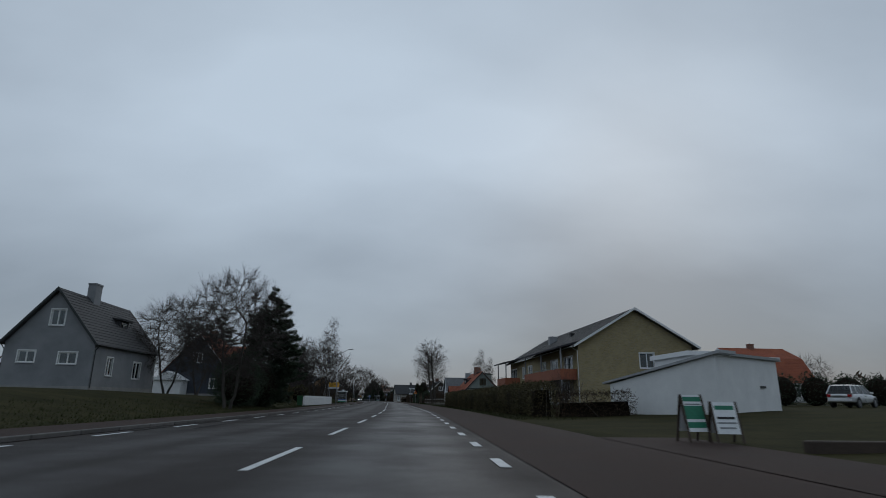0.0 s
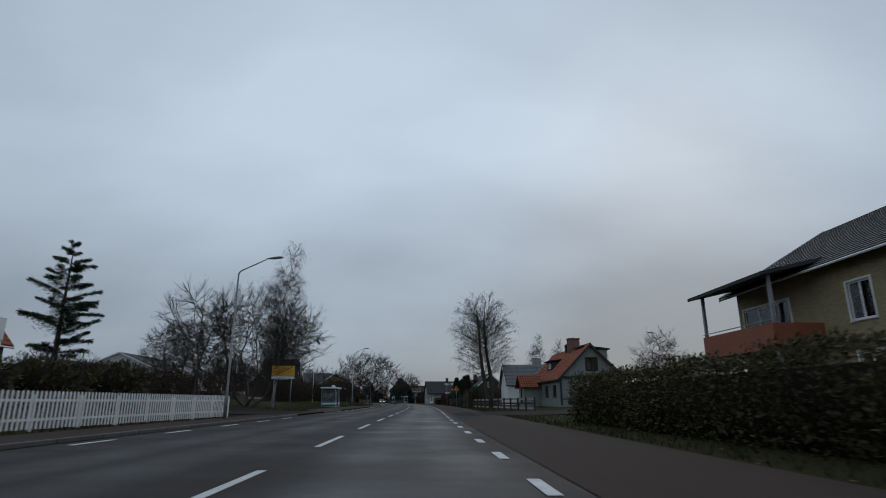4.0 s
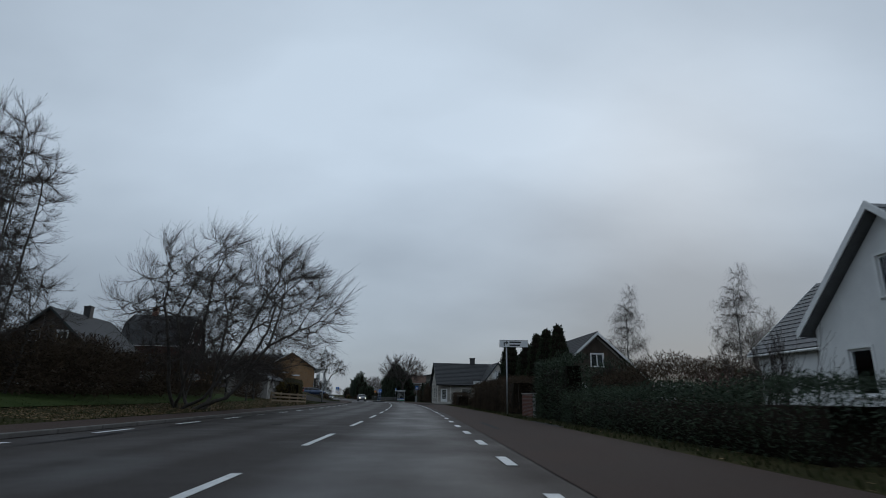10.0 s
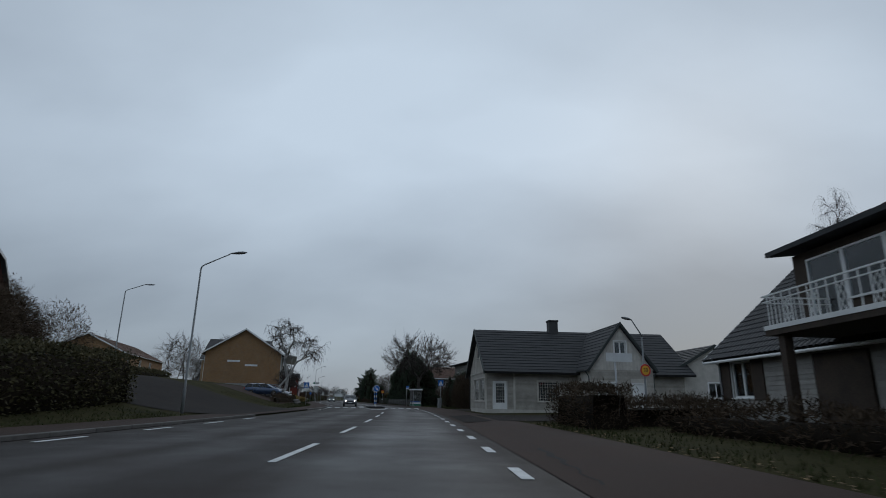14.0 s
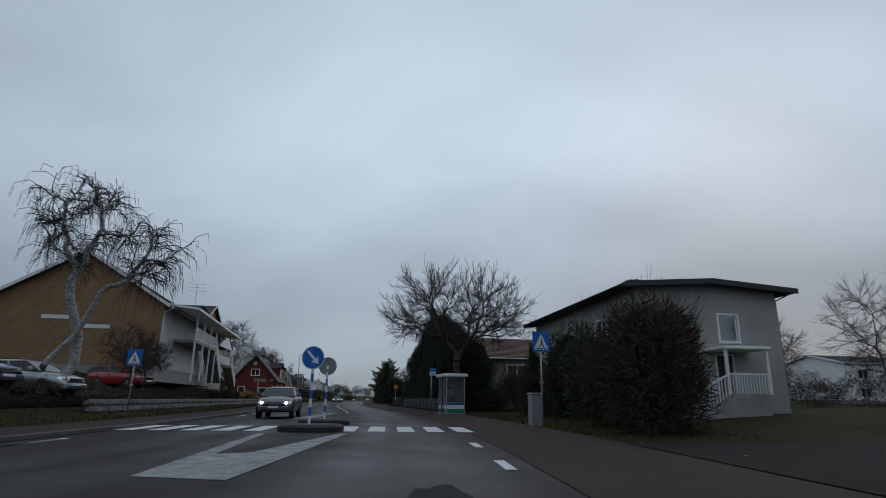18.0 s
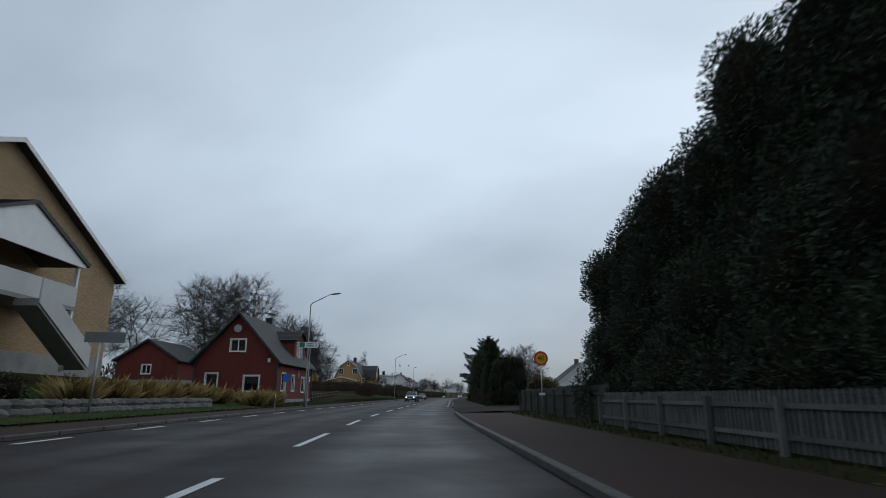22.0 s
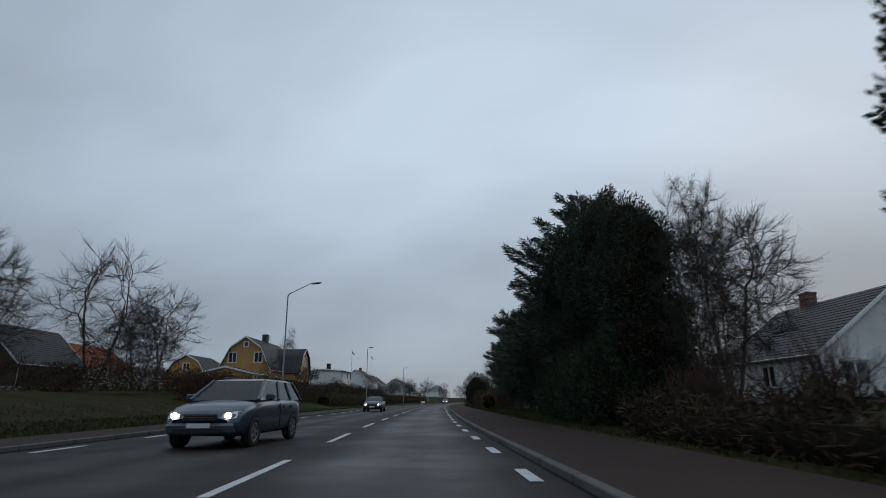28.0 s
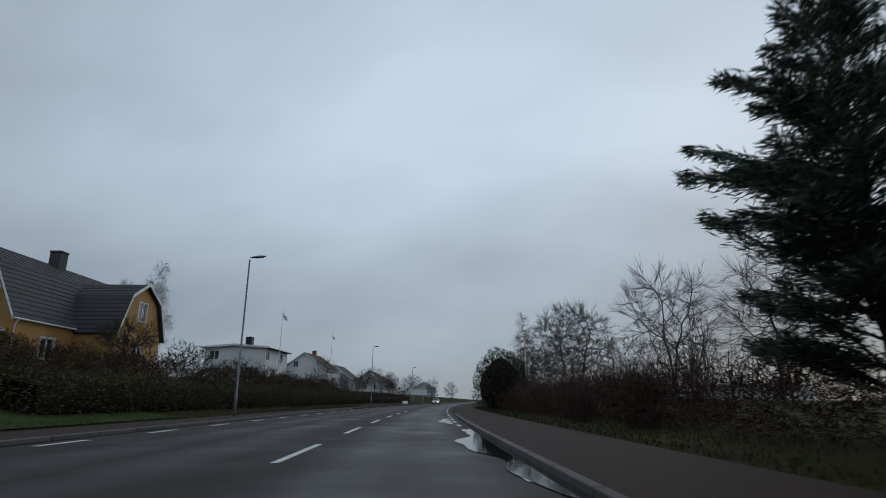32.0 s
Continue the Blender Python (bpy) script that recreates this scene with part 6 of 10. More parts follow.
window_parts(shop, pose(-8.235, -0.1, 4.3, 0, 0, -90), 1.12, 1.55, WOOD_WHITE)
for a, w_ in ((3.325, 2.85), (6.425, 2.95)):
    window_parts(shop, pose(-8.2, 4.7 - a, 0.75, 0, 0, -90), w_, 1.8, WOOD_WHITE, "grid", trim=0.11)
ang = math.degrees(math.atan2(-1.0, 2.1))
cx = lambda t: (-8.2 + 2.1 * t / 2.326, -3.7 - 1.0 * t / 2.326)
door_parts(shop, pose(*cx(1.15), 0.12, 0, 0, ang), 1.1, 2.18, WHITE, WHITE, True)
window_parts(shop, pose(-6.1 + 2.8, -4.7, 0.75), 1.8, 1.55, WOOD_WHITE, "grid")
prof = [(-5.5, 2.95), (0, 6.85), (5.5, 2.95)]
part("roof", roof_shape(prof, -8.6, 8.6, 0.16, "course", row=0.42), FELT, shop, at=pose(0, 0, 0, 0, 0, 90))
bb = Shape()
for (xa, za), (xb, zb) in zip(prof, prof[1:]):
    bb.add([(xa, y, za + d) for y in (8.6, 8.66) for d in (0.08, -0.22)] + [(xb, y, zb + d) for y in (8.6, 8.66) for d in (0.08, -0.22)], [(0, 1, 5, 4), (2, 6, 7, 3), (0, 4, 6, 2), (1, 3, 7, 5)])
part("barge_board", bb, DARK_TRIM, shop, at=pose(0, 0, 0, 0, 0, 90))
part("chimney", Shape().box(-1.9, -1.1, -0.4, 0.4, 6.0, 7.7).box(-1.96, -1.04, -0.46, 0.46, 7.7, 7.84, 0.02), TILE_DARK, shop)
part("downpipe", Shape().tube([(-8.4, 5.2, 3.0), (-8.3, 4.8, 2.6), (-8.3, 4.8, 0.1)], 0.045, 8), DARK_TRIM, shop)
wing_c = house("boarded wing with a cross gable on the corner house", 243.5, 17.5, 4.9, 9.0, 3.25, 6.5, WOOD_WHITE, FELT, DARK_TRIM, roof_kind="course", dz=-0.05, over=0.4,
      windows=[("front", 0, 4.0, 0.9, 1.2), ("front", -1.2, 0.9, 1.3, 1.2)], doors=[("front", 1.3, 1.1, 2.1, WHITE)])
for k in range(19):
    z = 0.12 + k * 0.155
    cur = -2.42
    for a, b, za, zb in ((-1.96, -0.44, 0.8, 2.2), (0.68, 1.92, 0.0, 2.3), (2.42, 2.42, 0.0, 9.0)):
        if za - 0.08 < z < zb:
            part("board", Shape().add([(cur, -4.53, z), (a, -4.53, z), (a, -4.512, z + 0.153), (cur, -4.512, z + 0.153), (cur, -4.50, z), (a, -4.50, z), (a, -4.50, z + 0.153), (cur, -4.50, z + 0.153)],
                                      [(0, 1, 2, 3), (0, 4, 5, 1), (3, 2, 6, 7), (0, 3, 7, 4), (1, 5, 6, 2)]), WOOD_STAINED, wing_c)
            cur = b
for k in range(25):
    x = -2.42 + k * 0.194
    top_ = 3.25 + (2.45 - abs(x + 0.09)) / 2.45 * 3.1
    for z0, z1 in ([(3.06, 3.9), (5.3, top_)] if -0.72 < x < 0.56 else [(3.06, top_)]):
        if z1 > z0 + 0.08:
            part("standing_board", Shape().box(x + 0.006, x + 0.188, -4.53, -4.50, z0, z1), WOOD_WHITE, wing_c)
            part("cover_strip", Shape().box(x + 0.17, x + 0.218, -4.552, -4.53, z0, z1 - 0.04), WOOD_WHITE, wing_c)
house("low annexe with a dark roof behind the corner house", 247, 27, 8, 9, 2.9, 5.2, WOOD_WHITE, FELT, DARK_TRIM, roof_kind="course", dz=-0.1, windows=[("front", 0, 1, 1.3, 1.2)], name="annexe", category="outbuilding")
# added black sheets stand for the unlit interior seen through the panes
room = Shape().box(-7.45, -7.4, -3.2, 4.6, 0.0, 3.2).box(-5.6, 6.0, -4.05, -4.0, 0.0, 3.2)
part("inner_wall", room, METAL_DARK, shop, "black backing sheets standing for the unlit shop interior")

# ---- plants ----
def tubes(segs, sides):
    """One mesh body of many tapered twigs: rows of start, end, radius at both."""
    a = np.array([s[0] for s in segs], float)
    b = np.array([s[1] for s in segs], float)
    r0, r1 = np.array([s[2] for s in segs]), np.array([s[3] for s in segs])
    d = b - a
    d /= np.maximum(np.linalg.norm(d, axis=1), 1e-6)[:, None]
    ref = np.where(np.abs(d[:, 2:3]) < 0.9, [[0, 0, 1.0]], [[1.0, 0, 0]])
    x = np.cross(d, ref)
    x /= np.linalg.norm(x, axis=1)[:, None]
    y = np.cross(d, x)
    rings = []
    for p, r in ((a, r0), (b, r1)):
        for k in range(sides):
            t = 2 * math.pi * k / sides
            rings.append(p + (x * math.cos(t) + y * math.sin(t)) * r[:, None])
    v = np.stack(rings, 1).reshape(-1, 3)
    base = np.arange(len(segs)) * 2 * sides
    f = np.concatenate([np.stack([base + k, base + (k + 1) % sides, base + sides + (k + 1) % sides, base + sides + k], 1) for k in range(sides)])
    return v, f


def slivers(segs, rng):
    """The finest twigs: slender tapered blades at random turns about their own line."""
    a = np.array([s[0] for s in segs], float)
    b = np.array([s[1] for s in segs], float)
    r0, r1 = np.array([s[2] for s in segs])[:, None], np.array([s[3] for s in segs])[:, None]
    x = np.cross(b - a, rng.normal(0, 1, a.shape))
    x /= np.maximum(np.linalg.norm(x, axis=1), 1e-6)[:, None]
    v = np.stack([a - x * r0, a + x * r0, b + x * r1, b - x * r1], 1).reshape(-1, 3)
    return v, (np.arange(len(a)) * 4)[:, None] + np.arange(4)[None]


def quick_mesh(name, blocks, material):
    vs, fs, mi, k = [], [], [], 0
    for v, f, *slot in blocks:
        vs.append(np.asarray(v, np.float32))
        fs.append(np.asarray(f) + k)
        mi.append(np.full(len(f), slot[0] if slot else 0, np.int32))
        k += len(v)
    me = bpy.data.meshes.new(name)
    v = np.concatenate(vs)
    me.vertices.add(len(v))
    me.vertices.foreach_set("co", v.ravel())
    loops = np.concatenate([f.ravel() for f in fs]).astype(np.int32)
    totals = np.concatenate([np.full(len(f), f.shape[1], np.int32) for f in fs])
    me.loops.add(len(loops))
    me.loops.foreach_set("vertex_index", loops)
    me.polygons.add(len(totals))
    me.polygons.foreach_set("loop_start", np.r_[0, np.cumsum(totals)[:-1]].astype(np.int32))
    me.polygons.foreach_set("loop_total", totals)
    for m in material if isinstance(material, tuple) else (material,):
        me.materials.append(m)
    me.polygons.foreach_set("material_index", np.concatenate(mi))
    me.update(calc_edges=True)
    me.validate()
    return me


def grow(seed, height, spread=0.55, fork=0.28, levels=5, droop=0.0, stems=1, lean=(0, 0), up_pull=0.25, twig_len=0.5, crook=0.22, width=0.018, kids=(3, 5)):
    """A leafless tree: (thick, thin) lists of segments, from a fork at that share of its height."""
    rng = random.Random(seed)
    thick, thin = [], []

    def branch(p, d, length, r, lev):
        n = 4 if lev < 2 else 3
        pts, dirs = [p], [d]
        for i in range(n):
            j = Vector((rng.uniform(-1, 1), rng.uniform(-1, 1), rng.uniform(-1, 1))) * crook
            d = (d + j + Vector((0, 0, up_pull * 0.35 - droop * (lev / levels) ** 2)))
            d.normalize()
            p = p + d * (length / n)
            pts.append(p)
            dirs.append(d)
        end = r * (0.62 if lev else 0.75)
        for i in range(n):
            ra, rb = r + (end - r) * i / n, r + (end - r) * (i + 1) / n
            (thick if ra > 0.03 else thin).append((pts[i], pts[i + 1], ra, rb))
        if lev >= levels:
            return
        count = rng.randint(*kids)
        for k in range(count):
            t = rng.uniform(0.35, 1.0) if k else 1.0
            i = min(n - 1, int(t * n))
            q = pts[i].lerp(pts[i + 1], t * n - i) if t < 1 else pts[-1]
            dd = dirs[i + 1]
            side = dd.orthogonal().normalized()
            side.rotate(Euler((0, 0, 0)))
            turn = Matrix.Rotation(rng.uniform(0, 2 * math.pi), 3, dd)
            ang = spread * rng.uniform(0.55, 1.25) * (0.55 if k == 0 else 1.0)
            nd = (dd * math.cos(ang) + (turn @ side) * math.sin(ang)).normalized()
            branch(q, nd, length * rng.uniform(0.58, 0.82), max(0.007, end * rng.uniform(0.55, 0.8)), lev + 1)

    for k in range(stems):
        off = Vector((rng.uniform(-0.35, 0.35), rng.uniform(-0.35, 0.35), 0)) if stems > 1 else Vector((0, 0, 0))
        d0 = Vector((lean[0] + rng.uniform(-0.08, 0.08) + off.x * 0.5 * (stems > 1), lean[1] + rng.uniform(-0.08, 0.08) + off.y * 0.5 * (stems > 1), 1)).normalized()
        branch(off - Vector((0, 0, 0.3)), d0, height * fork + 0.3, height * width, 0)
    return thick, thin


def crown_tree(name, label, seed, balls, n=260, stems=1, fork=2.0, tip=0.008, power=0.47, twigs=7, twig_len=0.6, sag=0.0, lift=0.0, wild=0.6, bow=0.12, base=0.25, bark=None, twig=None, alpha=0.36, stem_lean=None, wind=(0, 0, 0), leader=0.0, stiff=0.0):
    """A leafless tree whose boughs divide until they reach points spread through its crown, with fine twigs at their ends."""
    rng = np.random.default_rng(seed)
    vol = np.array([r[0] * r[1] * r[2] for c, r in balls])
    groups, thick, thin, fine = [], [], [], []
    for i, (c, r) in enumerate(balls):
        k = max(6, int(n * vol[i] / vol.sum()))
        d = rng.normal(0, 1, (k, 3))
        d /= np.linalg.norm(d, axis=1)[:, None]
        groups.append(np.array(c) + d * np.array(r) * (rng.uniform(0.04, 1, (k, 1)) ** 0.38) * rng.uniform(0.88, 1.06, (k, 1)))

    def curve(p, d, q, ra, rb):
        ln = np.linalg.norm(q - p)
        ctrl = p + (d * (1 - stiff) + (q - p) / max(ln, 1e-6) * stiff) * ln * 0.5 + rng.normal(0, bow * 0.4, 3) * ln
        m = 4 if ra > 0.05 else 3
        last = p
        for i in range(1, m + 1):
            t = i / m
            x = (1 - t) ** 2 * p + 2 * t * (1 - t) * ctrl + t * t * q + (rng.normal(0, 0.03 * (1 - 0.6 * stiff), 3) * ln if i < m else 0)
            r0, r1 = ra + (rb - ra) * (i - 1) / m, ra + (rb - ra) * i / m
            (thick if r0 > 0.03 else thin).append((last, x, r0, r1))
            e, last = x - last, x
        return e / max(np.linalg.norm(e), 1e-6)

    def tuft(p0, p, d, count):
        for _ in range(count * 2):
            v = d + rng.normal(0, wild, 3) + (0, 0, lift * 0.4) + np.array(wind) * 0.5
            v /= np.linalg.norm(v)
            ln = twig_len * rng.uniform(0.45, 1.25)
            a0 = p0 + (p - p0) * rng.uniform(0.08, 1.0)
            a1 = a0 + v * ln * 0.5
            v = v + (np.array((0, 0, lift - sag)) + np.array(wind)) * rng.uniform(0.6, 1.2)
            v /= np.linalg.norm(v)
            a2 = a1 + v * ln * 0.6
            fine.extend([(a0, a1, tip * 0.8, tip * 0.65), (a1, a2, tip * 0.65, tip * 0.4)])
            if sag > 0.5:
                fine.append((a2, a2 + np.array((v[0] * 0.2, v[1] * 0.2, -1)) * ln * 0.6, tip * 0.4, tip * 0.3))
            elif count > 4:
                w = v + rng.normal(0, 0.5, 3)
                fine.append((a1, a1 + w / np.linalg.norm(w) * ln * 0.45, tip * 0.5, tip * 0.35))

    def divide(p, d, pts, r):
        m = len(pts)
        if m == 1:
            e = curve(p, d, pts[0], r, tip * 0.8)
            tuft(p, pts[0], e, twigs)
            return
        c = pts.mean(0)
        q = p + (c - p) * (alpha * rng.uniform(0.8, 1.2))
        mine = max(tip, tip * m ** power)
        e = curve(p, d, q, min(r, mine * 1.15), mine)
        if m < 14:
            tuft(p, q, e, twigs // 2)
        w = pts - q
        w /= np.maximum(np.linalg.norm(w, axis=1), 1e-6)[:, None]
        k1 = int(np.argmin(w @ w.mean(0)))
        k2 = int(np.argmin(w @ w[k1]))
        s1, s2 = w[k1], w[k2]
        for _ in range(3):
            first = (w @ s1) > (w @ s2)
            if first.all() or not first.any():
                first = np.arange(m) < m // 2
            s1, s2 = w[first].mean(0), w[~first].mean(0)
        for part_ in (first, ~first):
            divide(q, e, pts[part_], mine * 0.92)

    allp = np.concatenate(groups)
    if stems == 1:
        sets = [allp]
    elif len(balls) == stems:
        sets = groups
    else:
        ang = np.arctan2(allp[:, 1] - allp[:, 1].mean(), allp[:, 0] - allp[:, 0].mean()) + rng.uniform(0, 6)
        idx = np.floor((ang % (2 * np.pi)) / (2 * np.pi) * stems).astype(int)
        sets = [allp[idx == i] for i in range(stems)]
    for i, pts in enumerate(sets):
        if not len(pts):
            continue
        c = pts.mean(0)
        a = 2 * math.pi * i / stems + 0.6
        foot = np.array((base * math.cos(a), base * math.sin(a), -0.3)) if stems > 1 else np.array((0, 0, -0.3))
        lean_to = np.array((c[0] * 0.35, c[1] * 0.35, fork)) if stem_lean is None else np.array((*stem_lean[i], fork))
        r0 = tip * len(pts) ** power
        if leader:
            # a straight leaning stem that sends out boughs at several heights
            line = lambda z: foot + np.array((*stem_lean[i], 1.0)) * (z + 0.3) + np.array((0.13 * math.sin(z * 0.55 + i * 1.4), 0.10 * math.cos(z * 0.6), 0))
            zs = np.linspace(-0.3, leader, 12)
            rad = lambda z: r0 * (1.3 - 1.0 * (z + 0.3) / (leader + 0.3)) + 0.02
            for za, zb in zip(zs, zs[1:]):
                thick.append((line(za), line(zb), rad(za), rad(zb)))
            order = pts[np.argsort(pts[:, 2])]
            for band in np.array_split(order, 11):
                for half in (band[:len(band) // 2], band[len(band) // 2:]) if len(band) > 8 else (band,):
                    z = min(leader, max(fork, half[:, 2].mean() - rng.uniform(1.0, 3.2)))
                    q = half.mean(0) - line(z)
                    q = q / max(np.linalg.norm(q), 1e-6) + np.array((0, 0, 0.9))
                    ang = np.arctan2(half[:, 1] - line(z)[1], half[:, 0] - line(z)[0])
                    for lo in (-np.pi, -np.pi / 3, np.pi / 3):
                        some = half[(ang >= lo) & (ang < lo + 2 * np.pi / 3)]
                        if len(some):
                            w = some.mean(0) - line(z)
                            divide(line(z), w / np.linalg.norm(w) * 0.6 + np.array((0, 0, 0.95)), some, min(rad(z) * 0.75, tip * len(some) ** power))
            continue
        e = curve(foot, np.array((0, 0, 1.0)), lean_to + foot * (1, 1, 0), r0 * 1.35, r0 * 1.02)
        divide(lean_to + foot * (1, 1, 0), e, pts, r0)
    ob = thing(name, label, "tree", Matrix.Identity(4))
    part("trunk", quick_mesh("trunk", [tubes(thick, 7)], bark or BARK), None, ob)
    part("crown", quick_mesh("crown", [tubes(thin, 3), slivers(fine, rng)], twig or TWIG), None, ob)
    return ob


def sprays(points, normals, size, rng, lift=0.35, thin=0.42, jitter=0.6):
    """Small pointed leaf sprays standing off a surface."""
    n = len(points)
    d = normals + rng.normal(0, jitter, (n, 3)) + [0, 0, lift]
    d /= np.linalg.norm(d, axis=1)[:, None]
    side = np.cross(d, rng.normal(0, 1, (n, 3)))
    side /= np.maximum(np.linalg.norm(side, axis=1), 1e-6)[:, None]
    ln = size * rng.uniform(0.6, 1.5, (n, 1))
    w = ln * thin
    p = points - d * ln * 0.3
    v = np.stack([p, p + d * ln * 0.55 + side * w * 0.5, p + d * ln, p + d * ln * 0.5 - side * w * 0.5], 1).reshape(-1, 3)
    f = (np.arange(n) * 4)[:, None] + np.arange(4)[None]
    return v, f


def ball(c, r, nu=10, nv=7, seed=0):
    rng = np.random.default_rng(seed)
    th, ph = np.meshgrid(np.linspace(0, 2 * np.pi, nu, endpoint=False), np.linspace(0.02, np.pi - 0.02, nv))
    k = 1 + rng.uniform(-0.10, 0.06, th.shape)
    v = np.stack([c[0] + r[0] * k * np.sin(ph) * np.cos(th), c[1] + r[1] * k * np.sin(ph) * np.sin(th), c[2] + r[2] * k * np.cos(ph)], -1).reshape(-1, 3)
    f = np.array([(i * nu + j, i * nu + (j + 1) % nu, (i + 1) * nu + (j + 1) % nu, (i + 1) * nu + j) for i in range(nv - 1) for j in range(nu)])
    return v, f


def lumps(balls, density, size, material, seed=1, name="crown", lift=0.35, thin=0.42, hull=0.72, jitter=0.6):
    """Foliage over a heap of rounded masses: inner masses coloured dark for the shade within, with sprays standing off
    them in an uneven skin.
    """
    rng = np.random.default_rng(seed)
    loose = material in (HEDGE_BROWN, HEDGE_RED, HEDGE_OLIVE)
    if loose:
        density, size, thin, jitter = density * 3.4, max(0.17, size * 1.1), 0.12, 0.85
    elif material is CONIFER:
        density, size, thin = density * 2.1, max(0.13, size * 0.72), thin * 0.7
    blocks, allp, alln = [], [], []
    for i, (c, r) in enumerate(balls):
        c, r = np.array(c, float), np.array(r, float)
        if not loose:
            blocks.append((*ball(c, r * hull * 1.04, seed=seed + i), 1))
        area = 4 * math.pi * ((r[0] * r[1]) ** 1.6 / 3 + (r[0] * r[2]) ** 1.6 / 3 + (r[1] * r[2]) ** 1.6 / 3) ** (1 / 1.6)
        n = int(area * density)
        d = rng.normal(0, 1, (n, 3))
        d /= np.linalg.norm(d, axis=1)[:, None]
        lobes = np.sin(d @ rng.normal(0, 5, (3, 1)) + i) + 0.7 * np.sin(d @ rng.normal(0, 9, (3, 1)))
        k = rng.uniform(0.2, 1.0, (n, 1)) ** 0.5 * 1.06 + 0.11 * lobes if loose else rng.uniform(0.74, 1.0, (n, 1)) + 0.055 * lobes
        p = c + d * r * k
        nn = d / r
        nn /= np.linalg.norm(nn, axis=1)[:, None]
        keep = p[:, 2] > 0.02
        for j, (c2, r2) in enumerate(balls):
            if j != i:
                keep &= (((p - c2) / (np.array(r2) * 0.7)) ** 2).sum(1) > 1
        allp.append(p[keep])
        alln.append(nn[keep])
    p, nn = np.concatenate(allp), np.concatenate(alln)
    blocks.append(sprays(p, nn, size, rng, lift, thin, jitter))
    return quick_mesh(name, blocks, (material, SHADE_CORE))


def column(h, r, seed=0, n=9, tip=1.0):
    """The rounded masses of a slim standing conifer."""
    rng = random.Random(seed)
    out = []
    for k in range(n):
        t = (k + 0.35) / n
        w = r * (min(1.0, 0.72 + 1.2 * t) if t < 0.3 else max(0.10, ((1 - t) / 0.7) ** (0.75 * tip)))
        out.append(((rng.uniform(-0.08, 0.08) * r, rng.uniform(-0.08, 0.08) * r, t * h), (w, w, h / n * 1.15)))
    return out


stem_cache = {}


def bush(name, label, s, u, mesh, category="bush", dz=0.0, trunk=None, turn=0.0, m=None, group=""):
    ob = thing(name, label, category, m if m is not None else at(s, u, dz, turn), group)
    part("crown", mesh, None, ob)
    if not trunk:
        if "stems" not in stem_cache:
            rs = random.Random(2)
            sh = Shape()
            for k in range(7):
                a = 2 * math.pi * k / 7
                sh.tube([(0.12 * math.cos(a), 0.12 * math.sin(a), -0.3), (0.25 * math.cos(a), 0.25 * math.sin(a), 0.3), (rs.uniform(0.25, 0.45) * math.cos(a), rs.uniform(0.25, 0.45) * math.sin(a), 0.8)], [0.03, 0.022, 0.012], 5)
            stem_cache["stems"] = sh.mesh("stems", BARK)
        part("stems", stem_cache["stems"], BARK, ob)
    if trunk:
        part("trunk", Shape().tube([(0, 0, -0.4), (0.03, 0.02, trunk[0] * 0.5), (0, 0, trunk[0])], [trunk[1], trunk[1] * 0.8, trunk[1] * 0.4], 9), BARK, ob)
    return ob


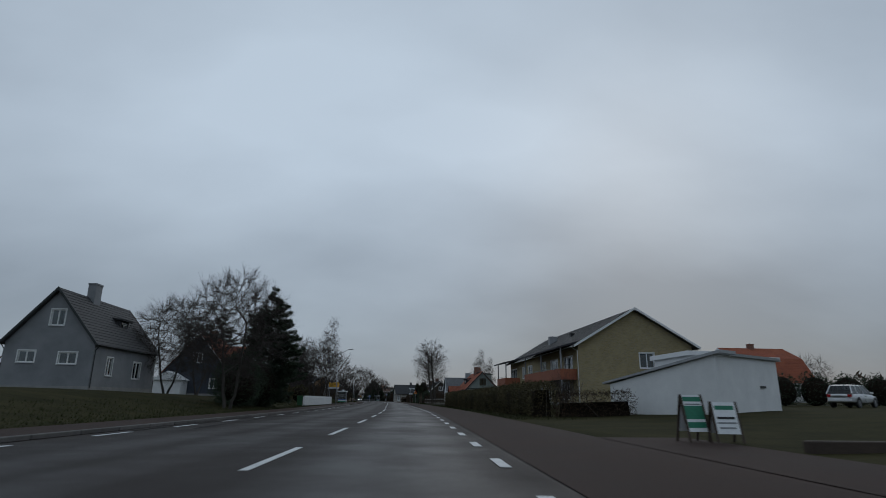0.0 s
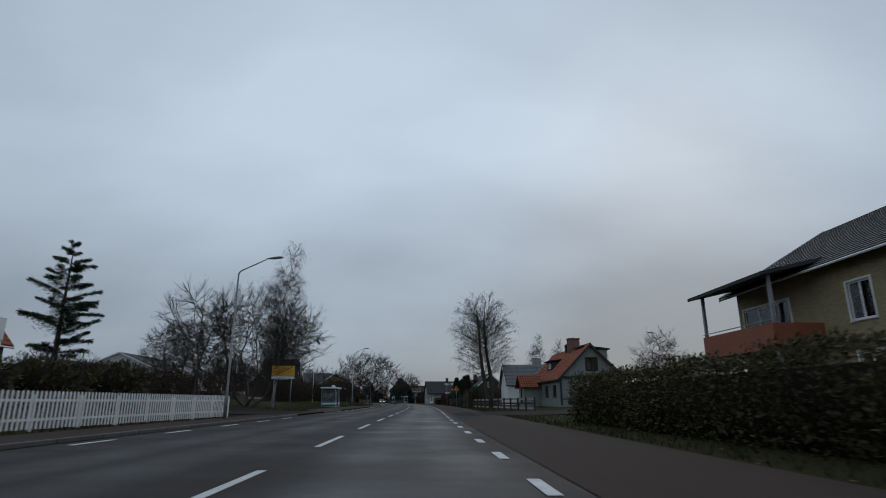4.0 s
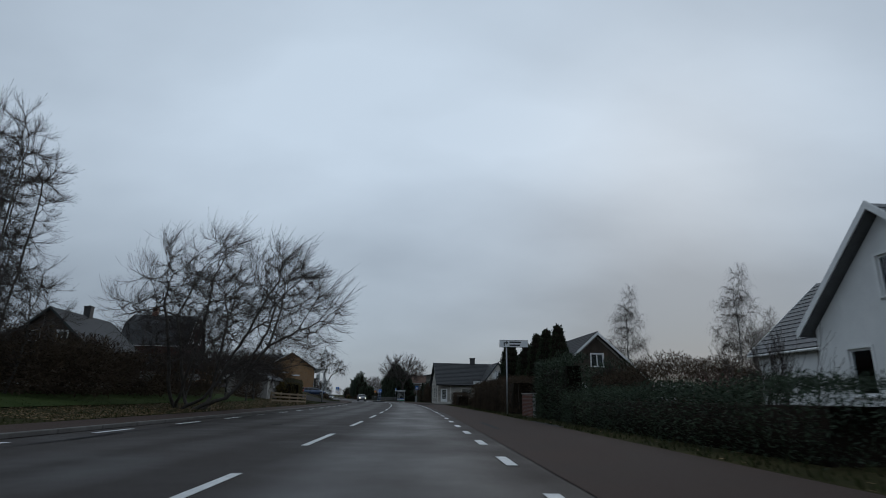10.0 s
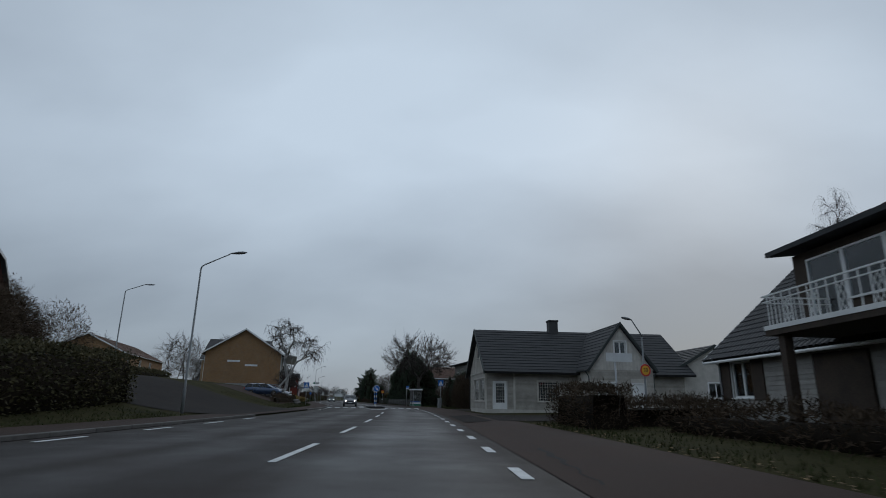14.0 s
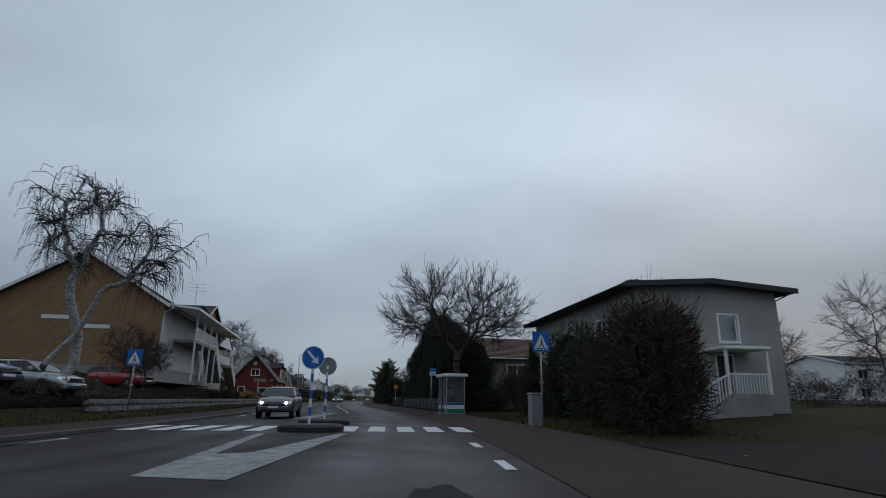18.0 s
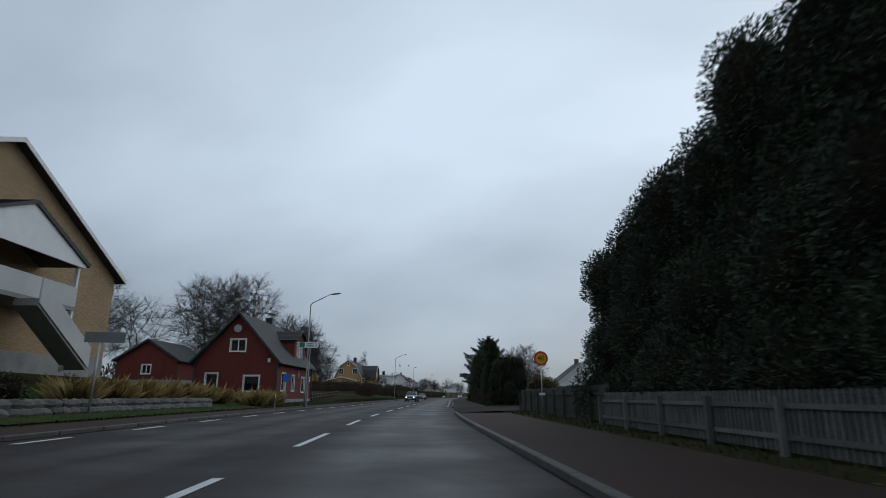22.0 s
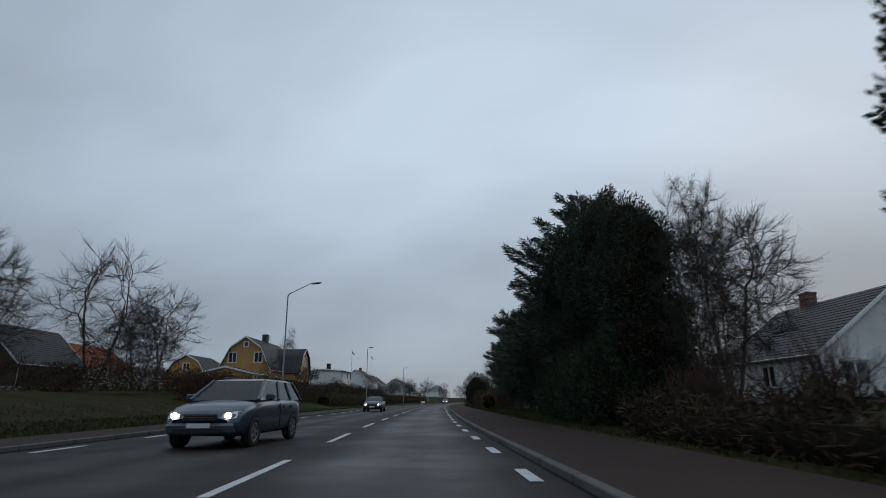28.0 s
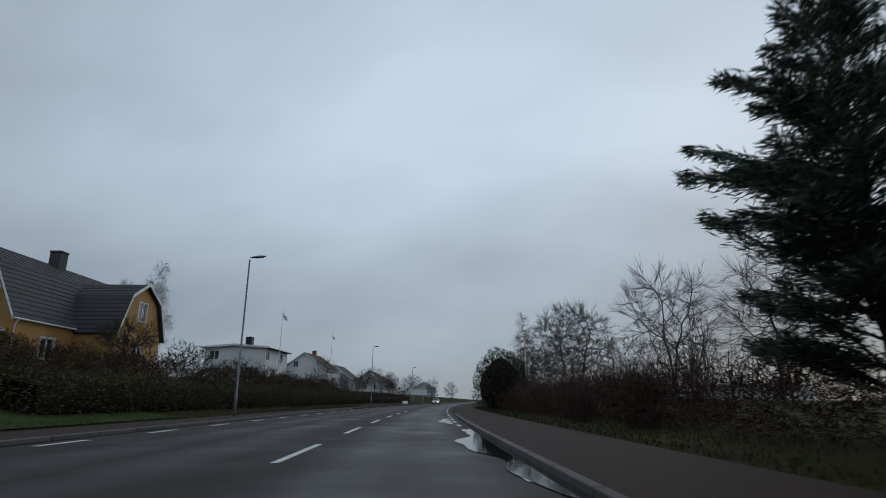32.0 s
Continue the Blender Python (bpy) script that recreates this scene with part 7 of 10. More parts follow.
def hedge(label, s0, s1, u0, u1, height, material, density=60, size=0.16, seed=3, stems=False, u_end=None, name="hedge", turn_u=None):
    """A clipped hedge along the road from s0 to s1 between u0 and u1 (shifting to u_end), with an uneven leafy skin."""
    rng = np.random.default_rng(seed)
    du = 0.0 if u_end is None else u_end - u0
    mid = (s0 + s1) / 2
    base = Vector((*spot(mid, (u0 + u1) / 2 + du / 2), level(mid, (u0 + u1) / 2 + du / 2)))
    ob = thing(name, label, "hedge", Matrix.Translation(base))

    def put(s, u, z):
        uu = u + du * (s - s0) / (s1 - s0)
        x, y = spot(s, uu)
        return x - base.x, y - base.y, level(s, uu) + z - base.z

    if material is HEDGE_BROWN:
        density, size, slim = density * 1.9, size * 1.25, 0.16
    elif material is CONIFER:
        density, size, slim = density * 3.0, size * 0.85, 0.3
    else:
        density, size, slim = density * 2.0, size * 0.92, 0.5
    L, w = s1 - s0, u1 - u0
    n1, n2 = int(L * height * density), int(L * w * density)
    pts, nor = [], []
    h = radians(heading(mid))
    rx, ry = math.cos(h), math.sin(h)
    wav = lambda s: 0.12 * math.sin(s * 1.3 + seed) + 0.07 * math.sin(s * 3.1)
    for cnt, mk, nv in ((n1, lambda a, b: (s0 + L * a, u0 + wav(a * L) * 0.5, height * b), (-rx, -ry, 0)), (n1 // 2, lambda a, b: (s0 + L * a, u1, height * b), (rx, ry, 0)),
                        (n2, lambda a, b: (s0 + L * a, u0 + w * b, height + wav(a * L)), (0, 0, 1)),
                        (int(w * height * density), lambda a, b: (s0, u0 + w * a, height * b), (ry, -rx, 0)), (int(w * height * density), lambda a, b: (s1, u0 + w * a, height * b), (-ry, rx, 0))):
        for a, b in rng.uniform(0, 1, (cnt, 2)):
            pts.append(put(*mk(a, b)))
            nor.append(nv)
    pts, nor = np.array(pts), np.array(nor, float)
    pts += rng.normal(0, 0.085, pts.shape)
    blocks = [sprays(pts, nor, size, rng, 0.3, slim, 0.8)]
    # core box in the dark colour that stands for shade within the hedge
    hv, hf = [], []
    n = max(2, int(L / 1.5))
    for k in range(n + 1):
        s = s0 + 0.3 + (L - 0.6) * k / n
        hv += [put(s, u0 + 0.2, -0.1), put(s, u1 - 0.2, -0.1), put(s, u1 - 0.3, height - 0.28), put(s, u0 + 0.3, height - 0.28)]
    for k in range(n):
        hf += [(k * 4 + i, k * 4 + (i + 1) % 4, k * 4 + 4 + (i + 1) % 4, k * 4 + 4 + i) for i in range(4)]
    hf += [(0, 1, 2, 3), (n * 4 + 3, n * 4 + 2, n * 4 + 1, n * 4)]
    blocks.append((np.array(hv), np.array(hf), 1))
    part("leaves", quick_mesh("leaves", blocks, (material, SHADE_CORE)), None, ob)
    stems_ = []
    for k in range(max(2, int(L / 0.7))):
        s_ = s0 + L * (k + 0.5) / max(2, int(L / 0.7))
        stems_.append((np.array(put(s_, (u0 + u1) / 2 + rng.uniform(-0.2, 0.2) * w, -0.3)), np.array(put(s_ + rng.uniform(-0.2, 0.2), (u0 + u1) / 2 + rng.uniform(-0.3, 0.3) * w, height * 0.85)), 0.03, 0.012))
    part("stems", quick_mesh("stems", [tubes(stems_, 5)], BARK), None, ob)
    return ob


def shrub_mesh(seed, h, material, stems=26, levels=2, spread=0.5, width=0.009, droop=0.0):
    """A thicket of thin upright shoots from the ground."""
    rng = random.Random(seed)
    thick, thin = [], []
    for k in range(stems):
        a, r = rng.uniform(0, 2 * math.pi), rng.uniform(0, h * 0.28)
        t1, t2 = grow(seed * 100 + k, h * rng.uniform(0.6, 1.0), spread=spread, fork=0.45, levels=levels, crook=0.2, width=width, lean=(0.35 * math.cos(a) * r / h * 3, 0.35 * math.sin(a) * r / h * 3), droop=droop)
        o = Vector((r * math.cos(a), r * math.sin(a), 0))
        thin += [(s[0] + o, s[1] + o, s[2], s[3]) for s in t1 + t2]
    return quick_mesh("shoots", [tubes(thin, 3)], material)


def place(proto, s, u, scale=1.0, turn=0.0, dz=-0.05, label=None):
    ob = copy_thing(proto, at(s, u, dz, turn) @ Matrix.Diagonal((scale, scale, scale, 1)))
    if label:
        ob["label"] = label
    return ob


protos = {}
protos["ash"] = crown_tree("tree", "tall bare twin-stemmed tree with hanging twigs", 11, [((0.6, 1.4, 9.6), (3.7, 5.4, 6.0)), ((-1.9, 1.2, 9.8), (3.8, 5.4, 6.2))], 760, 2, 4.4, 0.0102, power=0.53, twigs=5, twig_len=0.62, sag=0.7, base=0.42, bow=0.26, alpha=0.34, stem_lean=[(-0.075, 0.02), (-0.10, 0.0)], leader=11.8)
protos["broad"] = crown_tree("tree", "broad bare roadside tree with dense fine twigs", 5, [((0.4, 0, 6.4), (6.8, 6.4, 5.4))], 900, 4, 0.8, 0.0085, power=0.45, twigs=6, twig_len=0.9, lift=0.12, wild=0.24, bow=0.03, base=0.35, alpha=0.27, stiff=0.7)
protos["birch"] = crown_tree("birch", "tall leafless birch with drooping twigs", 8, [((0.2, 0, 8.6), (3.4, 3.4, 6.4)), ((0.8, 0, 14.0), (1.7, 1.7, 4.4))], 300, 1, 2.8, 0.0075, twigs=8, twig_len=0.9, sag=1.3, stiff=0.5, bow=0.05, bark=BIRCH, alpha=0.28)
protos["gnarled"] = crown_tree("tree", "knobbly bare tree with stubby pruned twigs", 24, [((0.2, 0.6, 8.2), (6.6, 6.6, 4.1)), ((-2.6, 0, 6.2), (3.6, 3.0, 1.6)), ((3.6, 0.5, 6.4), (3.6, 3.0, 1.6))], 560, 1, 3.0, 0.0145, twigs=5, twig_len=0.75, lift=0.8, wild=0.45, bow=0.24, alpha=0.22)
protos["bent"] = crown_tree("tree", "windswept bare multi-stemmed tree", 31, [((1.6, 0, 4.7), (5.6, 4.8, 3.8))], 640, 7, 0.5, 0.0072, power=0.5, twigs=7, twig_len=0.95, wind=(0.5, 0, 0), stiff=0.7, lift=0.3, wild=0.3, bow=0.05, base=0.5)
protos["apple"] = crown_tree("fruit_tree", "small bare pruned fruit tree", 41, [((0, 0, 2.9), (1.9, 1.9, 1.35))], 90, 1, 1.0, 0.0085, twigs=8, twig_len=0.5, lift=0.3, bow=0.3)
protos["oval"] = crown_tree("tree", "rounded leafless garden tree", 52, [((0, 0, 6.6), (4.6, 4.6, 4.9))], 640, 2, 1.5, 0.0080, power=0.45, twigs=6, twig_len=0.95, lift=0.2, wild=0.26, bow=0.03, base=0.2, alpha=0.3, stiff=0.7)
protos["oval_far"] = crown_tree("tree", "rounded leafless tree seen across the gardens", 53, [((0, 0, 6.6), (4.6, 4.6, 4.9))], 190, 2, 1.5, 0.012, power=0.45, twigs=5, twig_len=1.25, lift=0.2, wild=0.26, bow=0.03, base=0.2, alpha=0.3, stiff=0.7)
protos["slim"] = crown_tree("tree", "slim leafless poplar-like tree", 63, [((0, 0, 7.8), (2.3, 2.3, 6.9))], 260, 4, 1.0, 0.0078, twigs=9, twig_len=0.9, lift=0.6, wild=0.25, bow=0.03, stiff=0.8)
protos["lean_birch"] = crown_tree("birch", "leaning white birch with two pruned stems", 77, [((0.7, 0, 6.7), (2.4, 1.9, 2.1)), ((3.3, 0, 5.6), (1.5, 1.4, 1.8))], 90, 2, 3.6, 0.019, power=0.5, twigs=5, twig_len=0.75, sag=0.8, bow=0.35, base=0.15, bark=BIRCH, stem_lean=[(0.45, 0), (1.7, 0)])
for ob in protos.values():
    ob.matrix_basis = at(900, 60)
place(protos["ash"], 134, 10.2, 0.97, 0)
place(protos["broad"], 115.5, -14.6, 1.0, 0)
place(protos["oval_far"], 113.0, -18.5, 0.95, 160)
place(protos["birch"], 121, -13.6, 1.0, 0)
place(protos["birch"], 176, -27, 0.95, 70)
place(protos["slim"], 180, -24.5, 1.3, 10)
place(protos["slim"], 184, -29, 1.35, 80)
place(protos["slim"], 150, -20.5, 0.72, 200, label="narrow pruned pear tree without leaves")
place(protos["apple"], 152, -15.5, 0.8, 100)
place(protos["apple"], 143, -22, 1.2, 10)
place(protos["apple"], 130, -21, 1.3, 77)
place(protos["bent"], 179.5, -11.5, 1.28, 0)
place(protos["oval_far"], 190, -15.5, 0.62, 120)
place(protos["oval_far"], 173, -17.5, 0.6, 60)
for s, u, k in ((194.5, -14.0, 1.0), (199, -13.4, 0.95), (203.5, -14.0, 1.05), (202, -18.5, 1.1), (209, -15.2, 0.95), (216, -21, 1.2)):
    place(protos["apple"], s, u, k, s * 37)
place(protos["gnarled"], 291.6, 8.0, 1.02, 0)
place(protos["lean_birch"], 274, -13.4, 1.2, 0)
place(protos["oval"], 43.5, -11.6, 0.92, 0)
place(protos["oval"], 60, -22.5, 0.9, 50)
place(protos["oval"], 74, -24, 0.9, 90)
place(protos["oval"], 142, -33, 1.0, 40)
place(protos["apple"], 282, -12.6, 1.05, 66, label="leafless pollarded tree beside the retaining wall")
place(protos["apple"], 287, -13.4, 0.95, 20, label="leafless pollarded tree beside the retaining wall")
for s, u, k, p in ((384, -28, 1.5, "oval"), (398, -37, 1.7, "oval"), (385.5, -19.2, 1.0, "oval"), (393, -21, 0.95, "oval"), (417, -27, 0.9, "oval"), (425, -31, 0.75, "oval"), (380, -40, 1.1, "oval"), (372, -44, 1.4, "oval"), (388, -52, 1.6, "oval"),
                   (444, -34.5, 1.42, "oval"), (441, -28, 0.8, "oval"), (451, -31, 1.1, "oval"), (455, -38, 0.8, "oval"), (434, -52, 1.1, "oval"), (466, -22, 0.42, "oval"), (478, -19.5, 0.36, "gnarled"),
                   (499, -30, 0.75, "birch"), (505, -36, 0.7, "birch"), (540, -20, 0.5, "oval"), (560, -17, 0.4, "oval"), (600, -18, 0.5, "oval"),
                   (520, 16, 0.75, "oval"), (503, 12.5, 0.62, "birch"), (528, 22, 0.9, "oval"), (540, 20, 0.9, "oval"), (494, 16, 0.95, "oval"), (498, 30, 0.7, "oval"), (552, 16, 0.9, "oval"), (479, 28, 1.05, "oval"), (484, 22, 1.05, "oval"), (532, 32, 1.0, "oval"),
                   (545, -31, 0.6, "oval"), (552, -16, 0.36, "oval"), (568, -18, 0.5, "oval"), (578, -15.5, 0.42, "oval"), (586, -19, 0.6, "oval"), (603, -17, 0.5, "oval"), (615, -20, 0.6, "oval"), (632, -17, 0.6, "oval"), (660, -18, 0.75, "oval"), (690, -14, 0.8, "oval"), (700, 12, 0.9, "oval"), (730, -8, 0.9, "oval"), (610, 20, 0.9, "oval"), (640, 14, 0.9, "oval"), (670, 20, 1.0, "oval"), (650, -50, 1.0, "oval"),
                   (250, 46, 1.3, "birch"), (232, 62, 0.9, "birch"), (285, 30, 0.6, "oval"), (276, 36, 0.6, "oval"), (296, 40, 0.8, "oval"), (205, 38, 0.9, "birch"), (196, 33, 0.6, "oval"),
                   (156, 44, 0.7, "oval"), (160, 50, 0.65, "oval"), (164, 55, 0.8, "oval"), (172, 62, 0.7, "oval"), (180, 66, 0.8, "oval"), (176, 57, 0.6, "oval"), (190, 64, 0.9, "oval"), (150, 40, 1.0, "oval"), (140, 60, 0.9, "birch"), (128, 48, 0.55, "oval"), (165, 45, 0.8, "oval"), (118, 70, 0.7, "oval"), (104, 82, 0.8, "oval"), (85, 95, 0.7, "oval"), (70, 80, 0.6, "oval"), (57, 70, 0.6, "oval"),
                   (398, 42, 0.8, "oval"), (410, 55, 0.6, "oval"), (392, 66, 0.6, "slim"), (350, -60, 1.0, "oval"), (336, -56, 1.0, "oval"), (300, -66, 1.2, "oval"), (284, -62, 1.1, "oval"), (268, -70, 1.1, "oval"), (255, -50, 0.9, "oval"), (262, -45, 0.8, "oval"),
                   (90, -48, 0.9, "oval"), (120, -52, 1.0, "oval"), (30, -50, 0.8, "oval"), (44, -42, 0.7, "oval"), (347, -30, 0.9, "oval"), (339, -34, 0.7, "oval"), (398.6, 10.2, 0.52, "slim"), (400.5, 11.4, 0.48, "birch"), (410, 17, 0.9, "oval"), (268, 27, 0.8, "oval"), (277, 31, 0.7, "oval"), (289, 23, 0.55, "oval"), (300, -58, 1.3, "oval"), (322, -64, 1.4, "oval"), (236, -58, 1.1, "oval"), (244, -70, 1.2, "birch")):
    near = 370 < s < 460 and -29 < u or s == 398 or 480 < s < 505 and 0 < u < 20
    place(protos["oval_far" if p == "oval" and not near else p], s, u, k, (s * 53 + u * 17) % 360)
for key, ob in protos.items():
    for o in (*ob.children_recursive, ob):
        bpy.data.objects.remove(o)

# conifers and hedges of the left side
bush("bush", "large dark evergreen shrub at the foot of the conifer", 50.5, -12.9, lumps([((0, 0, 1.9), (2.3, 3.2, 2.4)), ((1, 3.5, 1.8), (2.2, 2.6, 2.5)), ((-0.2, 1.5, 3.0), (1.8, 2.2, 1.9)), ((0.8, -3.0, 1.5), (1.8, 2.4, 2.0))], 40, 0.22, CONIFER, 5))
bush("bush", "dark evergreen shrubs behind the picket fence", 80, -14.5, lumps([((-1.0 + k * 0.3 * math.sin(k), -9 + k * 3.0, 1.1), (1.5, 2.0, 1.5)) for k in range(8)], 26, 0.26, HEDGE_GREEN, 7))
bush("bush", "brown winter thicket of shrubs on the bank", 163, -20.5, lumps([((math.sin(k * 1.9) * 1.6, -14 + k * 2.6, 1.4), (2.2, 2.0, 1.9)) for k in range(12)], 24, 0.3, HEDGE_BROWN, 8))
bush("bush", "dark thicket under the bent trees", 184, -17.5, lumps([((math.sin(k * 1.9) * 1.4, -10 + k * 2.6, 1.3), (2.4, 2.0, 1.9)) for k in range(9)], 24, 0.3, HEDGE_BROWN, 9))
bush("bush", "dark garden thicket below the houses", 136, -34, lumps([((math.sin(k * 2.1) * 2.6, -22 + k * 3.4, 1.6), (2.8, 2.6, 2.4)) for k in range(14)], 14, 0.38, HEDGE_BROWN, 10))
bush("bush", "golden brown shrub beside the plank fence", 215, -12.6, lumps([((0, 0, 0.9), (1.6, 1.9, 1.4)), ((-1.2, 2.2, 1.0), (1.5, 1.5, 1.5))], 40, 0.22, HEDGE_GOLD, 11))
hedge("clipped olive-brown hedge at the street corner", 213.5, 230.0, -12.8, -11.0, 2.3, HEDGE_GREEN, 70, 0.16, 12, u_end=-15.4)
bush("bush", "leggy garden shrubs behind the corner hedge", 219, -15.4, lumps([((0, 0, 2.4), (2.2, 2.8, 2.3)), ((-1.6, 3.6, 2.6), (2.2, 2.6, 2.4)), ((-0.5, -4.0, 2.2), (2.0, 2.4, 2.2)), ((-2.6, 0.5, 3.4), (2.0, 2.6, 1.9)), ((-3.2, 7.2, 2.4), (2.0, 2.4, 2.2)), ((-3.6, 4.5, 3.2), (2.0, 2.2, 1.9))], 44, 0.2, HEDGE_BROWN, 13))
hedge("low dark hedge along the top of the bank", 262, 300, -12.6, -11.8, 0.75, HEDGE_BROWN, 60, 0.14, 14)
hedge("clipped hedge beside the side street", 256, 288, -31, -29.5, 1.2, HEDGE_GREEN, 34, 0.2, 15)
for k in range(9):
    bush("bush", "small rounded dark shrub below the flats", 299 + k * 3.7, -13.4, lumps([((0, 0, 0.35), (0.75, 0.8, 0.65))], 60, 0.16, HEDGE_GREEN if k % 2 else HEDGE_BROWN, 20 + k), group="shrubs below the flats")


def tuft_mesh(seed, n, r, h):
    rng = np.random.default_rng(seed)
    a, q = rng.uniform(0, 2 * np.pi, n), np.sqrt(rng.uniform(0, 1, n)) * r
    p = np.stack([q * np.cos(a), q * np.sin(a), np.zeros(n) - 0.05], 1)
    d = np.stack([np.cos(a) * 0.5 * q / r, np.sin(a) * 0.5 * q / r, np.ones(n)], 1) + rng.normal(0, 0.22, (n, 3))
    ln = h * rng.uniform(0.6, 1.1, (n, 1))
    s = np.cross(d, rng.normal(0, 1, (n, 3)))
    s /= np.linalg.norm(s, axis=1)[:, None]
    tip = p + d * ln + np.stack([np.cos(a), np.sin(a), -np.ones(n) * 0.6], 1) * 0.22 * ln
    v = np.stack([p - s * 0.016, p + s * 0.016, p + d * ln * 0.6 + s * 0.012, tip], 1).reshape(-1, 3)
    return quick_mesh("tuft", [(v, (np.arange(n) * 4)[:, None] + np.arange(4)[None])], STRAW)


tuft = tuft_mesh(3, 900, 0.55, 0.95)
for k in range(13):
    ob = thing("ornamental_grass", "clump of straw-coloured ornamental grass", "grass clump", at(327.5 + k * 1.25 + (k % 3) * 0.2, -12.4 - (k % 2) * 0.9, 0.0, k * 71), "straw grass along the bank")
    part("blades", tuft, None, ob)
for k in range(6):
    ob = thing("ornamental_grass", "clump of straw-coloured ornamental grass", "grass clump", at(345.5 + k * 1.0, -10.8 - (k % 2) * 0.8, 0.0, k * 71), "straw grass along the bank")
    part("blades", tuft, None, ob)
bush("bush", "brown thicket on the slope behind the low fence", 402, -24, lumps([((math.sin(k * 2.1) * 1.5, -24 + k * 3.4, 0.8), (1.9, 2.2, 1.3)) for k in range(15)], 20, 0.28, HEDGE_BROWN, 40))
bush("bush", "brown and reddish garden shrubs on the slope", 438, -21, lumps([((math.sin(k * 2.1) * 2.0, -16 + k * 2.7, 0.7), (1.8, 1.9, 1.3)) for k in range(12)], 22, 0.26, HEDGE_BROWN, 41))
bush("bush", "low dark shrubs before the yellow house", 466, -20, lumps([((math.sin(k * 2.1) * 1.0, -8 + k * 2.0, 0.6), (1.4, 1.5, 1.1)) for k in range(12)], 26, 0.24, HEDGE_BROWN, 42))
hedge("long olive-green hedge along the footway", 458, 535, -13.2, -11.4, 1.35, HEDGE_GREEN, 85, 0.13, 43)
hedge("brown hedge continuing along the footway", 538, 600, -13.2, -11.6, 1.4, HEDGE_BROWN, 14, 0.28, 44)

bush("bush", "tall brown winter shrubs above the corner hedge", 226.5, -19.6, lumps([((0, 0, 2.4), (2.0, 2.2, 2.5)), ((-2.2, 2.6, 2.6), (2.0, 2.2, 2.6)), ((1.4, 3.4, 2.0), (1.8, 2.0, 2.1))], 40, 0.19, HEDGE_BROWN, 82, hull=0.6))
bush("bush", "tangled bare brown shrubs before the garden garage", 208.5, -15.2, lumps([((0, -2.6, 0.8), (1.5, 1.6, 1.2)), ((-0.6, 0, 1.0), (1.6, 1.7, 1.4)), ((-1.8, 2.4, 1.1), (1.7, 1.8, 1.5))], 26, 0.2, HEDGE_BROWN, 96, hull=0.5))
bush("bush", "yellow-leaved shrub behind the plank fence", 218.0, -17.0, lumps([((0, 0, 1.4), (1.7, 1.8, 1.7)), ((1.2, 1.8, 1.2), (1.4, 1.5, 1.4))], 40, 0.2, HEDGE_GOLD, 97, hull=0.6))
bush("bush", "untrimmed brown hedge shrubs before the yellow house", 452, -14.6, lumps([((math.sin(k * 2.1) * 0.7, -6 + k * 2.0, 0.75), (1.5, 1.6, 1.15 + 0.25 * math.sin(k * 1.3))) for k in range(8)], 36, 0.22, HEDGE_BROWN, 98))
bush("bush", "brown thicket along the far gardens", 500, -15.5, lumps([((math.sin(k * 2.1) * 1.6, -28 + k * 3.6, 1.0), (1.8, 2.2, 1.4 + 0.6 * math.sin(k * 1.7))) for k in range(17)], 18, 0.3, HEDGE_BROWN, 99))
bush("bush", "dark reddish thicket beside the garden path", 430, -15.5, lumps([((math.sin(k * 2.1) * 0.8, -4 + k * 1.7, 0.9), (1.6, 1.5, 1.4)) for k in range(5)], 40, 0.2, HEDGE_RED, 95))
# right side
bush("bush", "dark brown thicket beyond the side street", 127, 38, lumps([((-7 + k * 2.6, math.sin(k * 2.3) * 1.4, 1.2), (2.0, 1.8, 1.6 + 0.5 * math.sin(k * 1.9))) for k in range(9)], 22, 0.24, HEDGE_BROWN, 110))
house("low garden shed with a pale sheet roof", 123.5, 30.2, 2.4, 2.2, 1.2, 1.9, WOOD_BROWN, METAL_GREY, roof_kind="flat", plinth=0, gutter=False, name="shed", category="shed")
bush("bush", "dark garden thicket behind the grey house", 289, 31, lumps([((-7 + k * 2.5, math.sin(k * 2.3) * 1.3, 1.2), (1.9, 1.8, 1.5 + 0.6 * math.sin(k * 1.9))) for k in range(9)], 22, 0.24, HEDGE_BROWN, 111))
hedge("clipped beech and privet hedge along the footway", 31.5, 87, 8.5, 9.9, 1.75, HEDGE_BEECH, 100, 0.115, 50)
hedge("thin brown hedge across the garden front", 31.0, 32.0, 9.9, 14.2, 1.05, HEDGE_BROWN, 110, 0.14, 51)
bush("bush", "leafless shrub in front of the yellow brick wall", 50, 15.5, shrub_mesh(4, 3.4, TWIG, 30, 2), turn=20)
bush("bush", "dark thuja hedge at the far side of the lawn", 52, 44, lumps([((-12 + k * 3.0, math.sin(k) * 0.6, 1.3), (1.9, 1.3, 1.8)) for k in range(14)], 14, 0.34, CONIFER, 52))
bush("bush", "dark conical conifer beside the garage", 38, 24.6, lumps(column(3.2, 1.0, 3, 6), 30, 0.28, CONIFER, 53))
bush("bush", "tall evergreen shrub behind hazel stakes", 148.4, 9.6, lumps([((0, -2.6, 1.5), (1.0, 1.6, 1.5)), ((0.2, 0, 1.6), (1.1, 1.7, 1.5)), ((0.1, 2.6, 1.45), (1.0, 1.6, 1.4))], 60, 0.2, CONIFER, 54))
